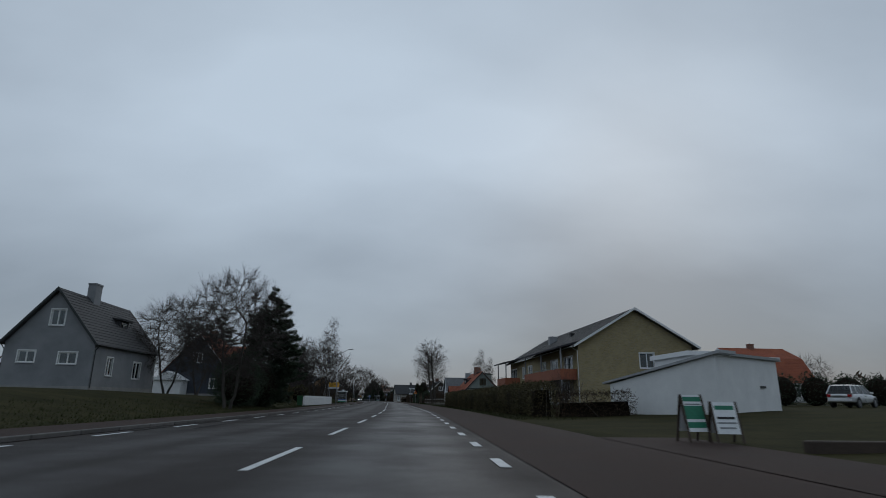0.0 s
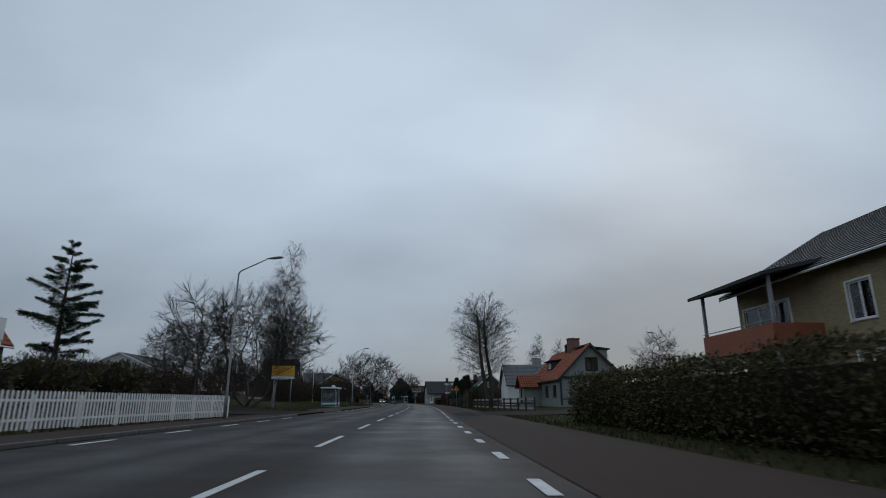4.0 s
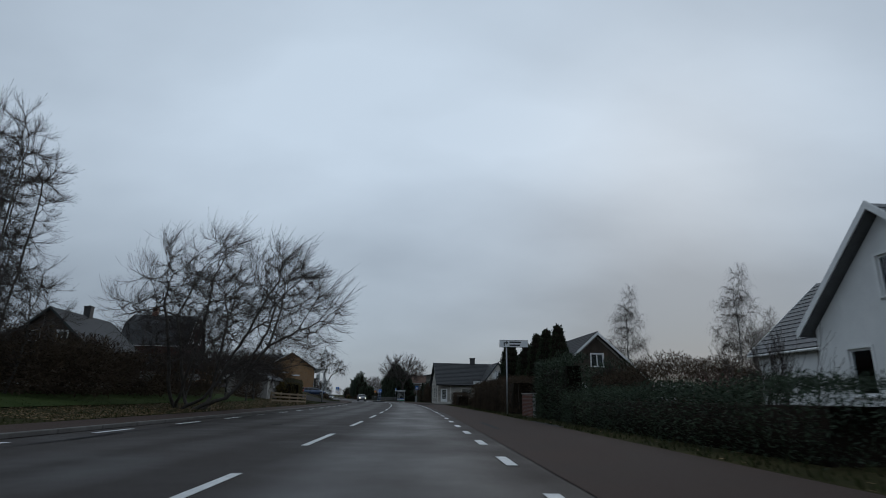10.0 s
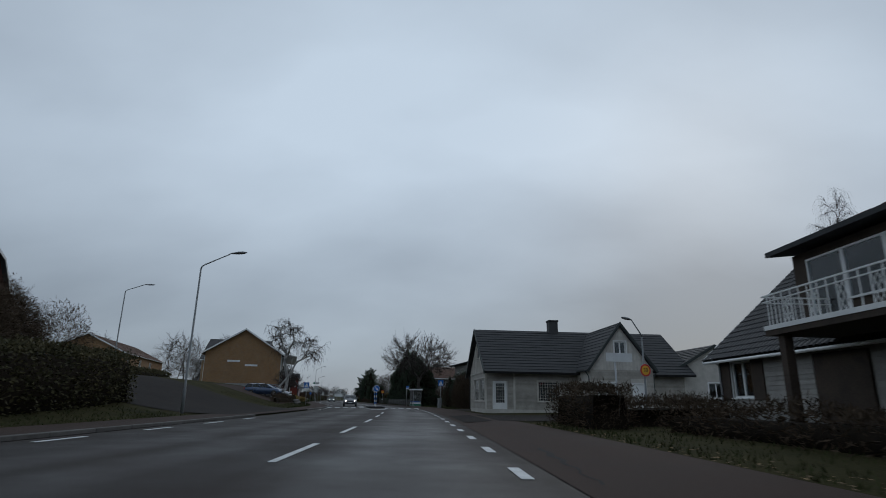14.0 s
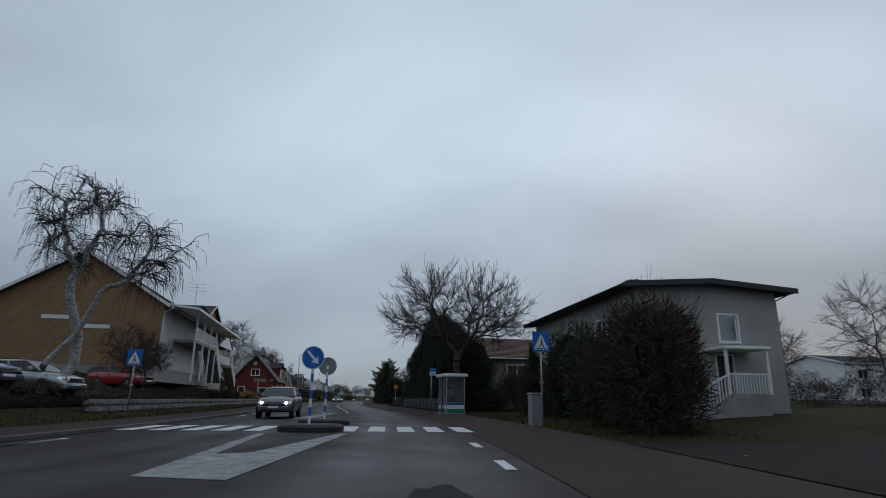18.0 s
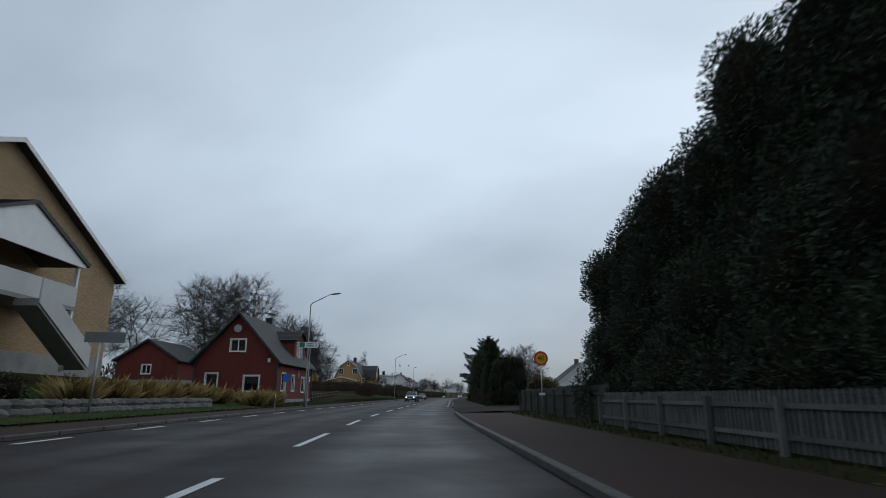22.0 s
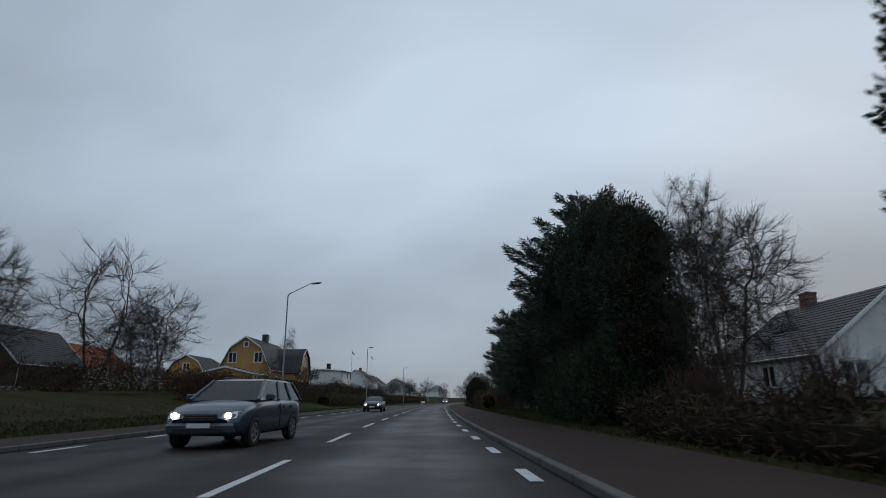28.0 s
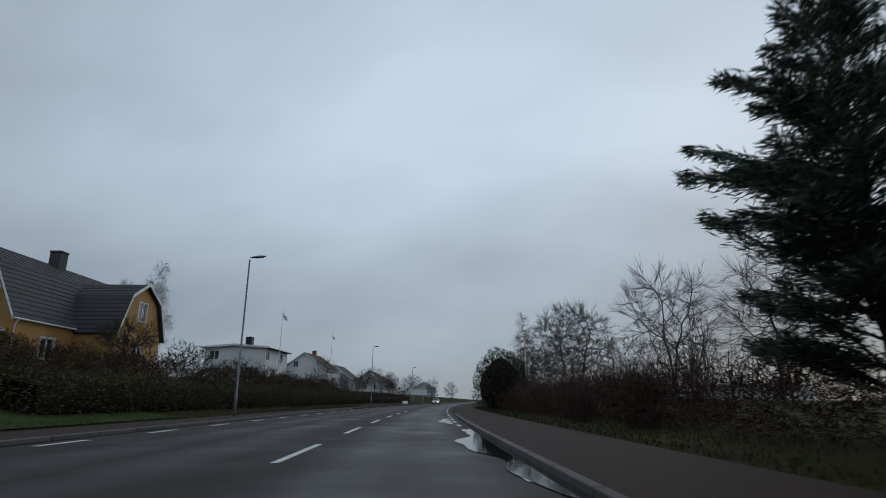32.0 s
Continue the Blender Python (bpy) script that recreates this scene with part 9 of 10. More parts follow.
def square(w, h):
    return [(-w / 2, -h / 2), (w / 2, -h / 2), (w / 2, h / 2), (-w / 2, h / 2)]


# keep-right signs on the crossing islands
for s, u, big in ((266.5, -1.05, 1), (271.3, -1.1, 0)):
    isl = thing("traffic_island", "oblong black rubber traffic island", "traffic island", at(s, u, 0.01, 0, 0.012))
    rim = Shape()
    vs, fs = [], []
    for w, l, z in ((1.02, 0.95, 0.0), (1.02, 0.95, 0.14), (0.92, 0.85, 0.2), (0.35, 0.3, 0.2)):
        for k in range(28):
            a = 2 * math.pi * k / 28
            c, d = math.cos(a), math.sin(a)
            vs.append((w * math.copysign(abs(c) ** 0.7, c), l * math.copysign(abs(d) ** 0.8, d), z))
    for i in range(3):
        fs += [(i * 28 + k, i * 28 + (k + 1) % 28, i * 28 + 28 + (k + 1) % 28, i * 28 + 28 + k) for k in range(28)]
    fs.append(tuple(range(84, 112)))
    rim.add(vs, fs)
    part("kerb_ring", rim, RUBBER, isl, smooth=False)
    sg = thing("keep_side_sign", "round blue arrow sign on a blue and white striped post" if big else "grey back of a round arrow sign on a striped post", "road sign", at(s, u + (-0.08 if big else 0), 0.0, 0, 0.21))
    for k in range(7):
        z0 = k * 0.26
        part("post_band", Shape().tube([(0, 0, z0), (0, 0, z0 + 0.26)], 0.045, 12), SIGN_BLUE if k % 2 else SIGN_WHITE, sg)
    if big:
        rot = pose(0, 0, 0, 0, 0, -8)
        fc = part("sign_face", Shape().prism([(a, b + 2.07) for a, b in ring_pts(0.36)], "y", -0.07, -0.05), SIGN_BLUE, sg, at=rot)
        part("sign_rim", Shape().tube([(a * 1.0, -0.06, b + 2.07) for a, b in ring_pts(0.36)] + [(0.36, -0.06, 2.07)], 0.014, 6), SIGN_WHITE, sg, at=rot)
        arrow = [(-0.21, 0.19), (-0.15, 0.23), (0.09, -0.03), (0.17, 0.04), (0.20, -0.20), (-0.05, -0.14), (0.03, -0.08)]
        part("arrow", Shape().prism([(a, b + 2.07) for a, b in arrow], "y", -0.08, -0.07), SIGN_WHITE, sg, at=rot)
    else:
        part("sign_back", Shape().prism([(a, b + 2.07) for a, b in ring_pts(0.36)], "y", 0.05, 0.07), SIGN_GREY, sg)
        part("small_plate", Shape().prism([(a, b + 2.02) for a, b in square(0.1, 0.16)], "y", 0.03, 0.05), SIGN_WHITE, sg)


def crossing_sign(label, s, u, h, turn=0):
    sg = thing("crossing_sign", label, "road sign", at(s, u, 0, turn), "pedestrian crossing signs")
    pole(sg, h)
    part("clamp", Shape().box(-0.06, 0.06, -0.05, 0.05, h * 0.45, h * 0.45 + 0.08), METAL, sg)
    z = h - 0.36
    plate("sign_face", square(0.66, 0.72), -0.06, -0.04, SIGN_BLUE, sg, z)
    plate("white_triangle", [(-0.27, -0.23), (0.27, -0.23), (0, 0.27)], -0.068, -0.06, SIGN_WHITE, sg, z)
    stripe = Shape()
    for k in range(4):
        stripe.prism([(-0.25 + k * 0.14, z - 0.30), (-0.17 + k * 0.14, z - 0.30), (-0.17 + k * 0.14, z - 0.26), (-0.25 + k * 0.14, z - 0.26)], "y", -0.068, -0.06)
    part("stripes", stripe, SIGN_WHITE, sg)
    fig = Shape().bar((0, -0.07, z + 0.08), (0.02, -0.07, z - 0.06), 0.01, 0.05).bar((0.02, -0.07, z - 0.05), (-0.07, -0.07, z - 0.2), 0.01, 0.035).bar((0.02, -0.07, z - 0.05), (0.09, -0.07, z - 0.2), 0.01, 0.035)
    part("symbol", fig, SIGN_BLACK, sg)
    return sg


crossing_sign("blue pedestrian crossing sign on a leaning steel post", 267.7, 6.8, 3.35, 8)
crossing_sign("blue pedestrian crossing sign on the bank", 274.6, -9.8, 2.9, -8)

tri = thing("warning_sign", "yellow triangular junction warning sign with a red edge", "road sign", at(146, 6.7, 0, -4))
pole(tri, 3.0)
edge = [(-0.46, -0.40), (0.46, -0.40), (0, 0.42)]
plate("sign_edge", edge, -0.055, -0.04, SIGN_RED, tri, 2.75)
plate("sign_face", [(a * 0.78, b * 0.78 - 0.03) for a, b in edge], -0.062, -0.055, SIGN_YELLOW, tri, 2.75)
plate("symbol", [(-0.035, -0.24), (0.035, -0.24), (0.035, -0.06), (0.12, -0.06), (0.12, 0.0), (0.035, 0.0), (0.035, 0.08), (0.08, 0.08), (0, 0.2), (-0.08, 0.08), (-0.035, 0.08), (-0.035, 0.0), (-0.12, 0.0), (-0.12, -0.06), (-0.035, -0.06)], -0.07, -0.062, SIGN_BLACK, tri, 2.7)


def speed_sign(label, s, u, h, text, turn=0):
    sg = thing("speed_sign", label, "road sign", at(s, u, 0, turn))
    pole(sg, h)
    z = h - 0.32
    plate("sign_edge", ring_pts(0.34), -0.055, -0.04, SIGN_RED, sg, z)
    plate("sign_face", ring_pts(0.26), -0.062, -0.055, SIGN_YELLOW, sg, z)
    lettering(text, 0.34, SIGN_BLACK, sg, 0, -0.066, z)
    return sg


sp = speed_sign("round yellow and red speed sign reading 40", 330, 7.8, 2.95, "40")
plate("small_plate", square(0.28, 0.12), -0.05, -0.03, SIGN_WHITE, sp, 0.98)
board_30 = plate("sign_edge", ring_pts(0.36), -0.13, -0.11, SIGN_RED, corner_lamp, 0)
board_30.matrix_basis = pose(0, 0, 2.6, 0, 0, 75)
plate("sign_face", ring_pts(0.27), -0.137, -0.13, SIGN_YELLOW, board_30, 0)
lettering("30", 0.34, SIGN_BLACK, board_30, 0, -0.141, 0)

big = thing("direction_board", "yellow board with thick diagonal bars on two posts", "road sign", at(113.5, -11.0, 0, 12))
for x in (-0.75, 0.75):
    pole(big, 3.95, 0.04, METAL, x)
plate("board", square(2.0, 0.9), -0.08, -0.05, SIGN_YELLOW, big, 3.5)
part("diagonal_bar", Shape().prism([(-0.75, 3.15), (-0.6, 3.15), (0.85, 3.85), (0.7, 3.85)], "y", -0.088, -0.08), SIGN_BLACK, big)
part("diagonal_bar", Shape().prism([(-0.85, 3.3), (-0.76, 3.3), (0.45, 3.87), (0.36, 3.87)], "y", -0.088, -0.08), SIGN_BLACK, big)
plate("lower_board", square(2.0, 0.2), -0.08, -0.05, SIGN_WHITE, big, 2.9)
way = thing("signpost", "fingerpost with stacked white place signs", "road sign", at(116.5, -12.4, 0, 20))
pole(way, 3.6, 0.05)
for k in range(4):
    fp = plate("finger", [(-0.1, -0.09), (0.95, -0.09), (1.08, 0), (0.95, 0.09), (-0.1, 0.09)], -0.08, -0.06, SIGN_WHITE, way, 3.45 - k * 0.22)
    bars(fp, [(0.42, 3.45 - k * 0.22, 0.7, 0.06)], -0.082, SIGN_BLACK)

for s, u, turn, w, z, gp in ((180.0, 7.45, -5, 1.75, 4.25, "right"), (326.0, -10.8, 10, 1.5, 3.0, "left"), (224.5, 11.5, 10, 1.4, 3.0, "pair")):
    sg = thing("place_sign", {"right": "white place sign with a black arrow and two lines of text", "left": "grey back of a place sign on a post", "pair": "small white place sign on a post"}[gp], "road sign", at(s, u, 0, turn))
    pole(sg, z + 0.2, 0.045)
    bd = plate("board", square(w, 0.42), -0.07, -0.05, SIGN_GREY if gp == "left" else SIGN_WHITE, sg, z, 0.45 if gp == "right" else 0.2)
    if gp == "right":
        part("rim", Shape().tube([(0.45 + a, -0.072, z + b) for a, b in square(w, 0.42)] + [(0.45 - w / 2, -0.072, z - 0.21)], 0.012, 5), SIGN_BLACK, bd)
        plate("arrow", [(-0.62 + 0.45, -0.14), (-0.56 + 0.45, -0.14), (-0.56 + 0.45, 0.02), (-0.46 + 0.45, 0.02), (-0.46 + 0.45, -0.05), (-0.33 + 0.45, 0.06), (-0.46 + 0.45, 0.17), (-0.46 + 0.45, 0.09), (-0.62 + 0.45, 0.09)], -0.078, -0.07, SIGN_BLACK, bd, z)
        bars(bd, [(0.55, z + 0.09, 0.72, 0.09), (0.52, z - 0.09, 0.66, 0.09)], -0.074, SIGN_BLACK)
low = thing("marker_post", "short grey marker post beside the hedge", "post", at(184.2, 8.3))
pole(low, 1.25, 0.04)
dirs = thing("direction_sign", "white arrow sign with a green panel on the lamp mast", "road sign", at(346.9, -7.35, 0.22, 4))
bd = part("board", Shape().prism([(-0.75, 4.25), (0.65, 4.25), (0.78, 4.48), (0.65, 4.7), (-0.75, 4.7)], "y", -0.16, -0.13), SIGN_WHITE, dirs)
plate("green_panel", square(0.4, 0.4), -0.168, -0.16, SHELTER_GREEN, bd, 4.475, -0.52)
bars(bd, [(0.08, 4.56, 0.5, 0.08), (0.1, 4.4, 0.55, 0.08)], -0.164, SIGN_GREY)
part("chevron", Shape().bar((0.5, -0.165, 4.62), (0.62, -0.165, 4.475), 0.008, 0.04).bar((0.62, -0.165, 4.475), (0.5, -0.165, 4.33), 0.008, 0.04), SIGN_BLACK, bd)
part("mast", Shape().tube([(0.1, -0.05, -0.5), (0.1, -0.05, 4.75)], 0.035, 8), METAL, dirs)
cyc = thing("path_sign", "round blue path sign on a steel post", "road sign", at(345.6, -8.6, 0, 35))
pole(cyc, 2.5)
plate("sign_face", ring_pts(0.3), -0.06, -0.04, SIGN_BLUE, cyc, 2.15)
rail = thing("guard_rail", "low bent tubular steel guard rail", "rail", at(346.4, -9.6, 0, -70))
part("tube", Shape().tube([(-1.4, 0, -0.2), (-1.4, 0, 0.75), (-1.25, 0, 0.95), (1.1, 0, 0.95), (1.4, 0, 0.75), (1.4, 0, 0.55), (1.1, 0, 0.42), (-1.35, 0, 0.42)], 0.035, 8), METAL, rail, smooth=True)
part("post", Shape().tube([(1.0, 0, -0.2), (1.0, 0, 0.42)], 0.035, 8), METAL, rail)


def shelter(label, s, u, turn, L=4.4, D=1.9, H=2.35):
    """A glazed bus shelter: open front along local -x, steel frame, flat roof, banded lower panels."""
    sh = thing("bus_shelter", label, "bus shelter", at(s, u, 0.02, turn))
    roof = Shape().box(-D / 2 - 0.2, D / 2 + 0.2, -L / 2 - 0.2, L / 2 + 0.2, H, H + 0.2, 0.03)
    part("roof", roof, SIGN_WHITE, sh, "white roof with a deep edge")
    xs, ys = (-D / 2, D / 2), [-L / 2 + L * k / 3 for k in range(4)]
    for x in xs:
        for y in ys:
            part("post", Shape().box(x - 0.035, x + 0.035, y - 0.035, y + 0.035, 0, H), METAL, sh)
    for x in xs:
        for y0, y1 in zip(ys, ys[1:]):
            if x < 0 and y0 == ys[1]:
                continue
            wall(sh, (x, y0), (x, y1), H)
    for y in (ys[0], ys[-1]):
        wall(sh, (xs[0], y), (xs[1], y), H)
    part("bench", Shape().box(D / 2 - 0.5, D / 2 - 0.1, -L * 0.3, L * 0.3, 0.42, 0.47, 0.01).box(D / 2 - 0.36, D / 2 - 0.3, -L * 0.25, -L * 0.25 + 0.06, 0, 0.42).box(D / 2 - 0.36, D / 2 - 0.3, L * 0.25 - 0.06, L * 0.25, 0, 0.42), WOOD_TAN, sh)
    part("floor", Shape().box(-D / 2 - 0.1, D / 2 + 0.1, -L / 2 - 0.1, L / 2 + 0.1, -0.12, 0.02), CONCRETE, sh)
    part("timetable", Shape().box(-0.25, 0.35, L / 2 - 0.07, L / 2 - 0.03, 1.15, 1.6), SIGN_WHITE, sh)
    if L < 3:
        return sh
    bx = part("roof_sign", Shape().box(-0.25, 0.25, -L / 2 + 0.1, -L / 2 + 0.2, H + 0.2, H + 0.55), SIGN_WHITE, sh)
    bars(bx, [(0, H + 0.42, 0.3, 0.12)], -L / 2 + 0.098, SIGN_BLUE)
    return sh


def wall(sh, a, b, H):
    """One bay of glass over a painted lower panel."""
    (xa, ya), (xb, yb) = a, b
    n = math.hypot(xb - xa, yb - ya)
    m = pose(xa, ya, 0, 0, 0, math.degrees(math.atan2(yb - ya, xb - xa)))
    pn = part("lower_panel", Shape().box(0.035, n - 0.035, -0.012, 0.012, 0.32, 0.56), SIGN_WHITE, sh, at=m)
    part("blue_band", Shape().box(0.035, n - 0.035, -0.013, 0.013, 0.56, 0.74), SHELTER_BLUE, pn)
    part("green_band", Shape().box(0.035, n - 0.035, -0.013, 0.013, 0.08, 0.32), SHELTER_GREEN, pn)
    part("pane", Shape().box(0.035, n - 0.035, -0.005, 0.005, 0.76, H - 0.05), FILMED_GLASS, sh, at=m)
    part("rail", Shape().box(0.035, n - 0.035, -0.025, 0.025, 0.735, 0.765).box(0.035, n - 0.035, -0.025, 0.025, 0.04, 0.08).box(0.035, n - 0.035, -0.025, 0.025, H - 0.06, H), METAL, sh, at=m)


sh1 = shelter("glazed bus shelter with blue, white and green panels", 145.5, -11.6, 180, 4.6, 1.9, 2.5)
part("back_panel", Shape().box(-0.7, 0.7, 2.24, 2.27, 1.3, 1.9), SIGN_WHITE, sh1)
shelter("small glazed bus shelter with blue, white and green panels", 285.3, 6.4, 4, 2.0, 1.2, 2.35)
bs = thing("bus_stop_sign", "blue and white bus stop sign on a post", "road sign", at(287.2, 5.3, 0, 5))
pole(bs, 3.1)
plate("sign_face", square(0.42, 0.24), -0.05, -0.03, SIGN_BLUE, bs, 2.95, 0.1)
lw = plate("route_plate", square(0.42, 0.22), -0.05, -0.03, SIGN_WHITE, bs, 2.7, 0.1)
bars(lw, [(0.1, 2.73, 0.3, 0.05), (0.1, 2.65, 0.26, 0.04)], -0.052, SIGN_BLUE)

# cabinets, bin, boards
for s, u, w, h in ((269.2, 6.95, 0.42, 1.2), (356.4, 11.3, 0.48, 0.95)):
    cb = thing("utility_cabinet", "grey street utility cabinet with a sloping lid", "cabinet", at(s, u, 0, 5), "utility cabinets")
    part("body", Shape().box(-w / 2, w / 2, -0.2, 0.2, -0.05, h - 0.08, 0.012), METAL_GREY, cb)
    part("lid", Shape().box(-w / 2 - 0.03, w / 2 + 0.03, -0.24, 0.24, h - 0.08, h, 0.02), METAL_GREY, cb)
    dr = part("door", Shape().box(-w / 2 + 0.03, w / 2 - 0.03, -0.215, -0.2, 0.1, h - 0.12), METAL_GREY, cb)
    part("lock", Shape().box(w / 2 - 0.12, w / 2 - 0.08, -0.225, -0.215, h * 0.5, h * 0.5 + 0.08), METAL_DARK, dr)
    part("base", Shape().box(-w / 2 + 0.02, w / 2 - 0.02, -0.18, 0.18, -0.2, 0.06), CONCRETE, cb)
bn = thing("wheelie_bin", "green plastic wheeled bin beside the fence", "bin", at(69.6, -10.6, 0, 10))
part("body", Shape().add([(-0.28, -0.3, 0.08), (0.28, -0.3, 0.08), (0.28, 0.3, 0.08), (-0.28, 0.3, 0.08), (-0.34, -0.38, 1.1), (0.34, -0.38, 1.1), (0.34, 0.36, 1.1), (-0.34, 0.36, 1.1)],
                         [(3, 2, 1, 0), (4, 5, 6, 7), (0, 1, 5, 4), (1, 2, 6, 5), (2, 3, 7, 6), (3, 0, 4, 7)]), BIN_GREEN, bn)
part("lid", Shape().box(-0.37, 0.37, -0.42, 0.4, 1.1, 1.18, 0.03), BIN_GREEN, bn)
for x in (-0.3, 0.3):
    part("wheel", Shape().disc((x - 0.03, 0.28, 0.1), 0.1, 0.06, "x", 14), RUBBER, bn)


def a_board(label, s, u, turn, w, h, art):
    ab = thing("a_board", label, "sign board", at(s, u, 0.02, turn), "pavement boards")
    lean = 0.28
    for sgn in (-1, 1):
        fr = Shape()
        for x in (-w / 2, w / 2 - 0.05):
            fr.add([(x + a, sgn * (lean * (1 - t)) + b, t * (h + 0.0)) for t in (0.0, 1.0) for a, b in ((0, -0.015), (0.05, -0.015), (0.05, 0.015), (0, 0.015))],
                   [(3, 2, 1, 0), (4, 5, 6, 7), (0, 1, 5, 4), (1, 2, 6, 5), (2, 3, 7, 6), (3, 0, 4, 7)])
        part("leg_frame", fr, art[0], ab)
        sheet_ = Shape()
        z0, z1 = h * 0.22, h * 0.985
        yy = lambda z: sgn * lean * (1 - z / h) + sgn * 0.0
        sheet_.add([(x, yy(z) + d, z) for d in (-0.008, 0.008) for x, z in ((-w / 2 + 0.04, z0), (w / 2 - 0.04, z0), (w / 2 - 0.04, z1), (-w / 2 + 0.04, z1))],
                   [(0, 1, 2, 3), (7, 6, 5, 4), (0, 4, 5, 1), (1, 5, 6, 2), (2, 6, 7, 3), (3, 7, 4, 0)])
        pn = part("panel", sheet_, art[1], ab)
        if sgn < 0:
            for z, hh, ww, mt in art[2]:
                part("text_bar", Shape().add([(x, yy(q * h) - 0.012, q * h) for x, q in ((-ww / 2 * w, z - hh), (ww / 2 * w, z - hh), (ww / 2 * w, z + hh), (-ww / 2 * w, z + hh))], [(0, 1, 2, 3)]), mt, pn)
    return ab


a_board("brown A-board with a green and white poster", 13.2, 8.5, 6, 0.56, 1.06, (WOOD_BROWN, SIGN_WHITE, [(0.9, 0.05, 0.8, SHELTER_GREEN), (0.62, 0.14, 0.85, SHELTER_GREEN), (0.36, 0.06, 0.8, SHELTER_GREEN), (0.79, 0.015, 0.7, SIGN_GREY)]))
a_board("brown A-board with a faded grey poster", 12.9, 9.1, -8, 0.6, 0.9, (WOOD_BROWN, SIGN_WHITE, [(0.85, 0.05, 0.7, SHELTER_GREEN), (0.6, 0.03, 0.65, SIGN_BLACK), (0.48, 0.02, 0.7, SIGN_GREY), (0.36, 0.02, 0.6, SIGN_GREY)]))
ed = thing("edging", "dark timber edging beam on the forecourt", "edging", at(10.5, 10.6, 0, 0))
part("beam", Shape().box(-1.3, 8.0, -0.12, 0.12, -0.1, 0.2, 0.02), WOOD_BROWN, ed)


# brick garden wall at the entrance
bw = thing("garden_wall", "low red brick garden wall with a stone coping", "wall", at(175.2, 8.1))
rb = random.Random(21)
brick_mesh = Shape().box(-0.105, 0.105, 0.004, 0.236, 0.0, 0.062, 0.006).mesh("brick", BRICK_FACE)
part("mortar", Shape().box(-0.09, 0.09, 0.0, 2.88, -0.3, 1.18), CONCRETE, bw)
for row in range(16):
    for k in range(12):
        part("brick", brick_mesh, None, bw, at=pose(rb.uniform(-0.004, 0.004), k * 0.24, 0.02 + row * 0.073))
part("coping", Shape().box(-0.14, 0.14, -0.03, 2.91, 1.19, 1.25, 0.012), CONCRETE, bw)


# fences
def fence_run(name, label, s0, u0, s1, u1):
    x0, y0 = spot(s0, u0)
    x1, y1 = spot(s1, u1)
    L = math.hypot(x1 - x0, y1 - y0)
    ob = thing(name, label, "fence", pose(x0, y0, 0, 0, 0, math.degrees(math.atan2(y1 - y0, x1 - x0))))
    zz = lambda t: level(s0 + (s1 - s0) * t / L, u0 + (u1 - u0) * t / L)
    return ob, L, zz


def pickets(name, label, s0, u0, s1, u1, h, w, gap, material, pointed=True, rail_at=(0.3, 0.8), every=2.2):
    ob, L, zz = fence_run(name, label, s0, u0, s1, u1)
    top = [(0, 0), (w, 0), (w, h - w * 0.5), (w / 2, h), (0, h - w * 0.5)] if pointed else [(0, 0), (w, 0), (w, h), (0, h)]
    me = Shape().prism(top, "y", -0.012, 0.012).mesh("picket", material)
    n = int(L / (w + gap))
    if n > 300:
        sh = Shape()
        for k in range(n):
            t = k * (w + gap)
            sh.add([(t + a, -0.012 if j == 0 else 0.012, zz(t) + 0.06 + b) for j in (0, 1) for a, b in top], [tuple(range(len(top))), tuple(range(2 * len(top) - 1, len(top) - 1, -1))])
        part("pickets", sh, material, ob, kind="stuff")
    else:
        for k in range(n):
            t = k * (w + gap)
            part("picket", me, material, ob, at=pose(t, 0, zz(t) + 0.06))
    m = max(1, round(L / every))
    for k in range(m + 1):
        t = L * k / m
        part("post", Shape().box(t - 0.05, t + 0.05, 0.05, 0.15, zz(t) - 0.3, zz(t) + h * 0.95), material, ob)
    for f in rail_at:
        for k in range(m):
            ta, tb = L * k / m, L * (k + 1) / m
            part("rail", Shape().bar((ta, 0.03, zz(ta) + h * f), (tb, 0.03, zz(tb) + h * f), 0.035, 0.08), material, ob)
    return ob


pickets("picket_fence", "white painted picket fence along the footway", 70.5, -10.2, 95.5, -9.4, 1.15, 0.08, 0.12, WHITE)
pickets("paling_fence", "dark green-grey close-boarded fence", 321.5, 8.3, 340.6, 8.3, 1.22, 0.11, 0.02, WOOD_MOSS, False)
pickets("paling_fence", "dark green-grey fence returning along the driveway", 340.7, 8.4, 340.7, 14.0, 1.22, 0.11, 0.02, WOOD_MOSS, False)
pickets("picket_fence", "grey weathered picket fence under the cypress hedge", 296, 7.7, 321, 7.9, 0.95, 0.08, 0.06, WOOD_SILVER)


def rails(label, s0, u0, s1, u1, post_h, boards, material, post_mat, every=2.6, end_posts=True):
    ob, L, zz = fence_run("rail_fence", label, s0, u0, s1, u1)
    m = max(1, round(L / every))
    for k in range(m + 1):
        t = L * k / m
        part("post", Shape().box(t - 0.07, t + 0.07, -0.07, 0.07, zz(t) - 0.3, zz(t) + post_h, 0.015), post_mat, ob)
    for k in range(m):
        ta, tb = L * k / m, L * (k + 1) / m
        for z, hh, mt in boards:
            part("rail", Shape().bar((ta, -0.09, zz(ta) + z), (tb, -0.09, zz(tb) + z), 0.03, hh), mt or material, ob)
    return ob


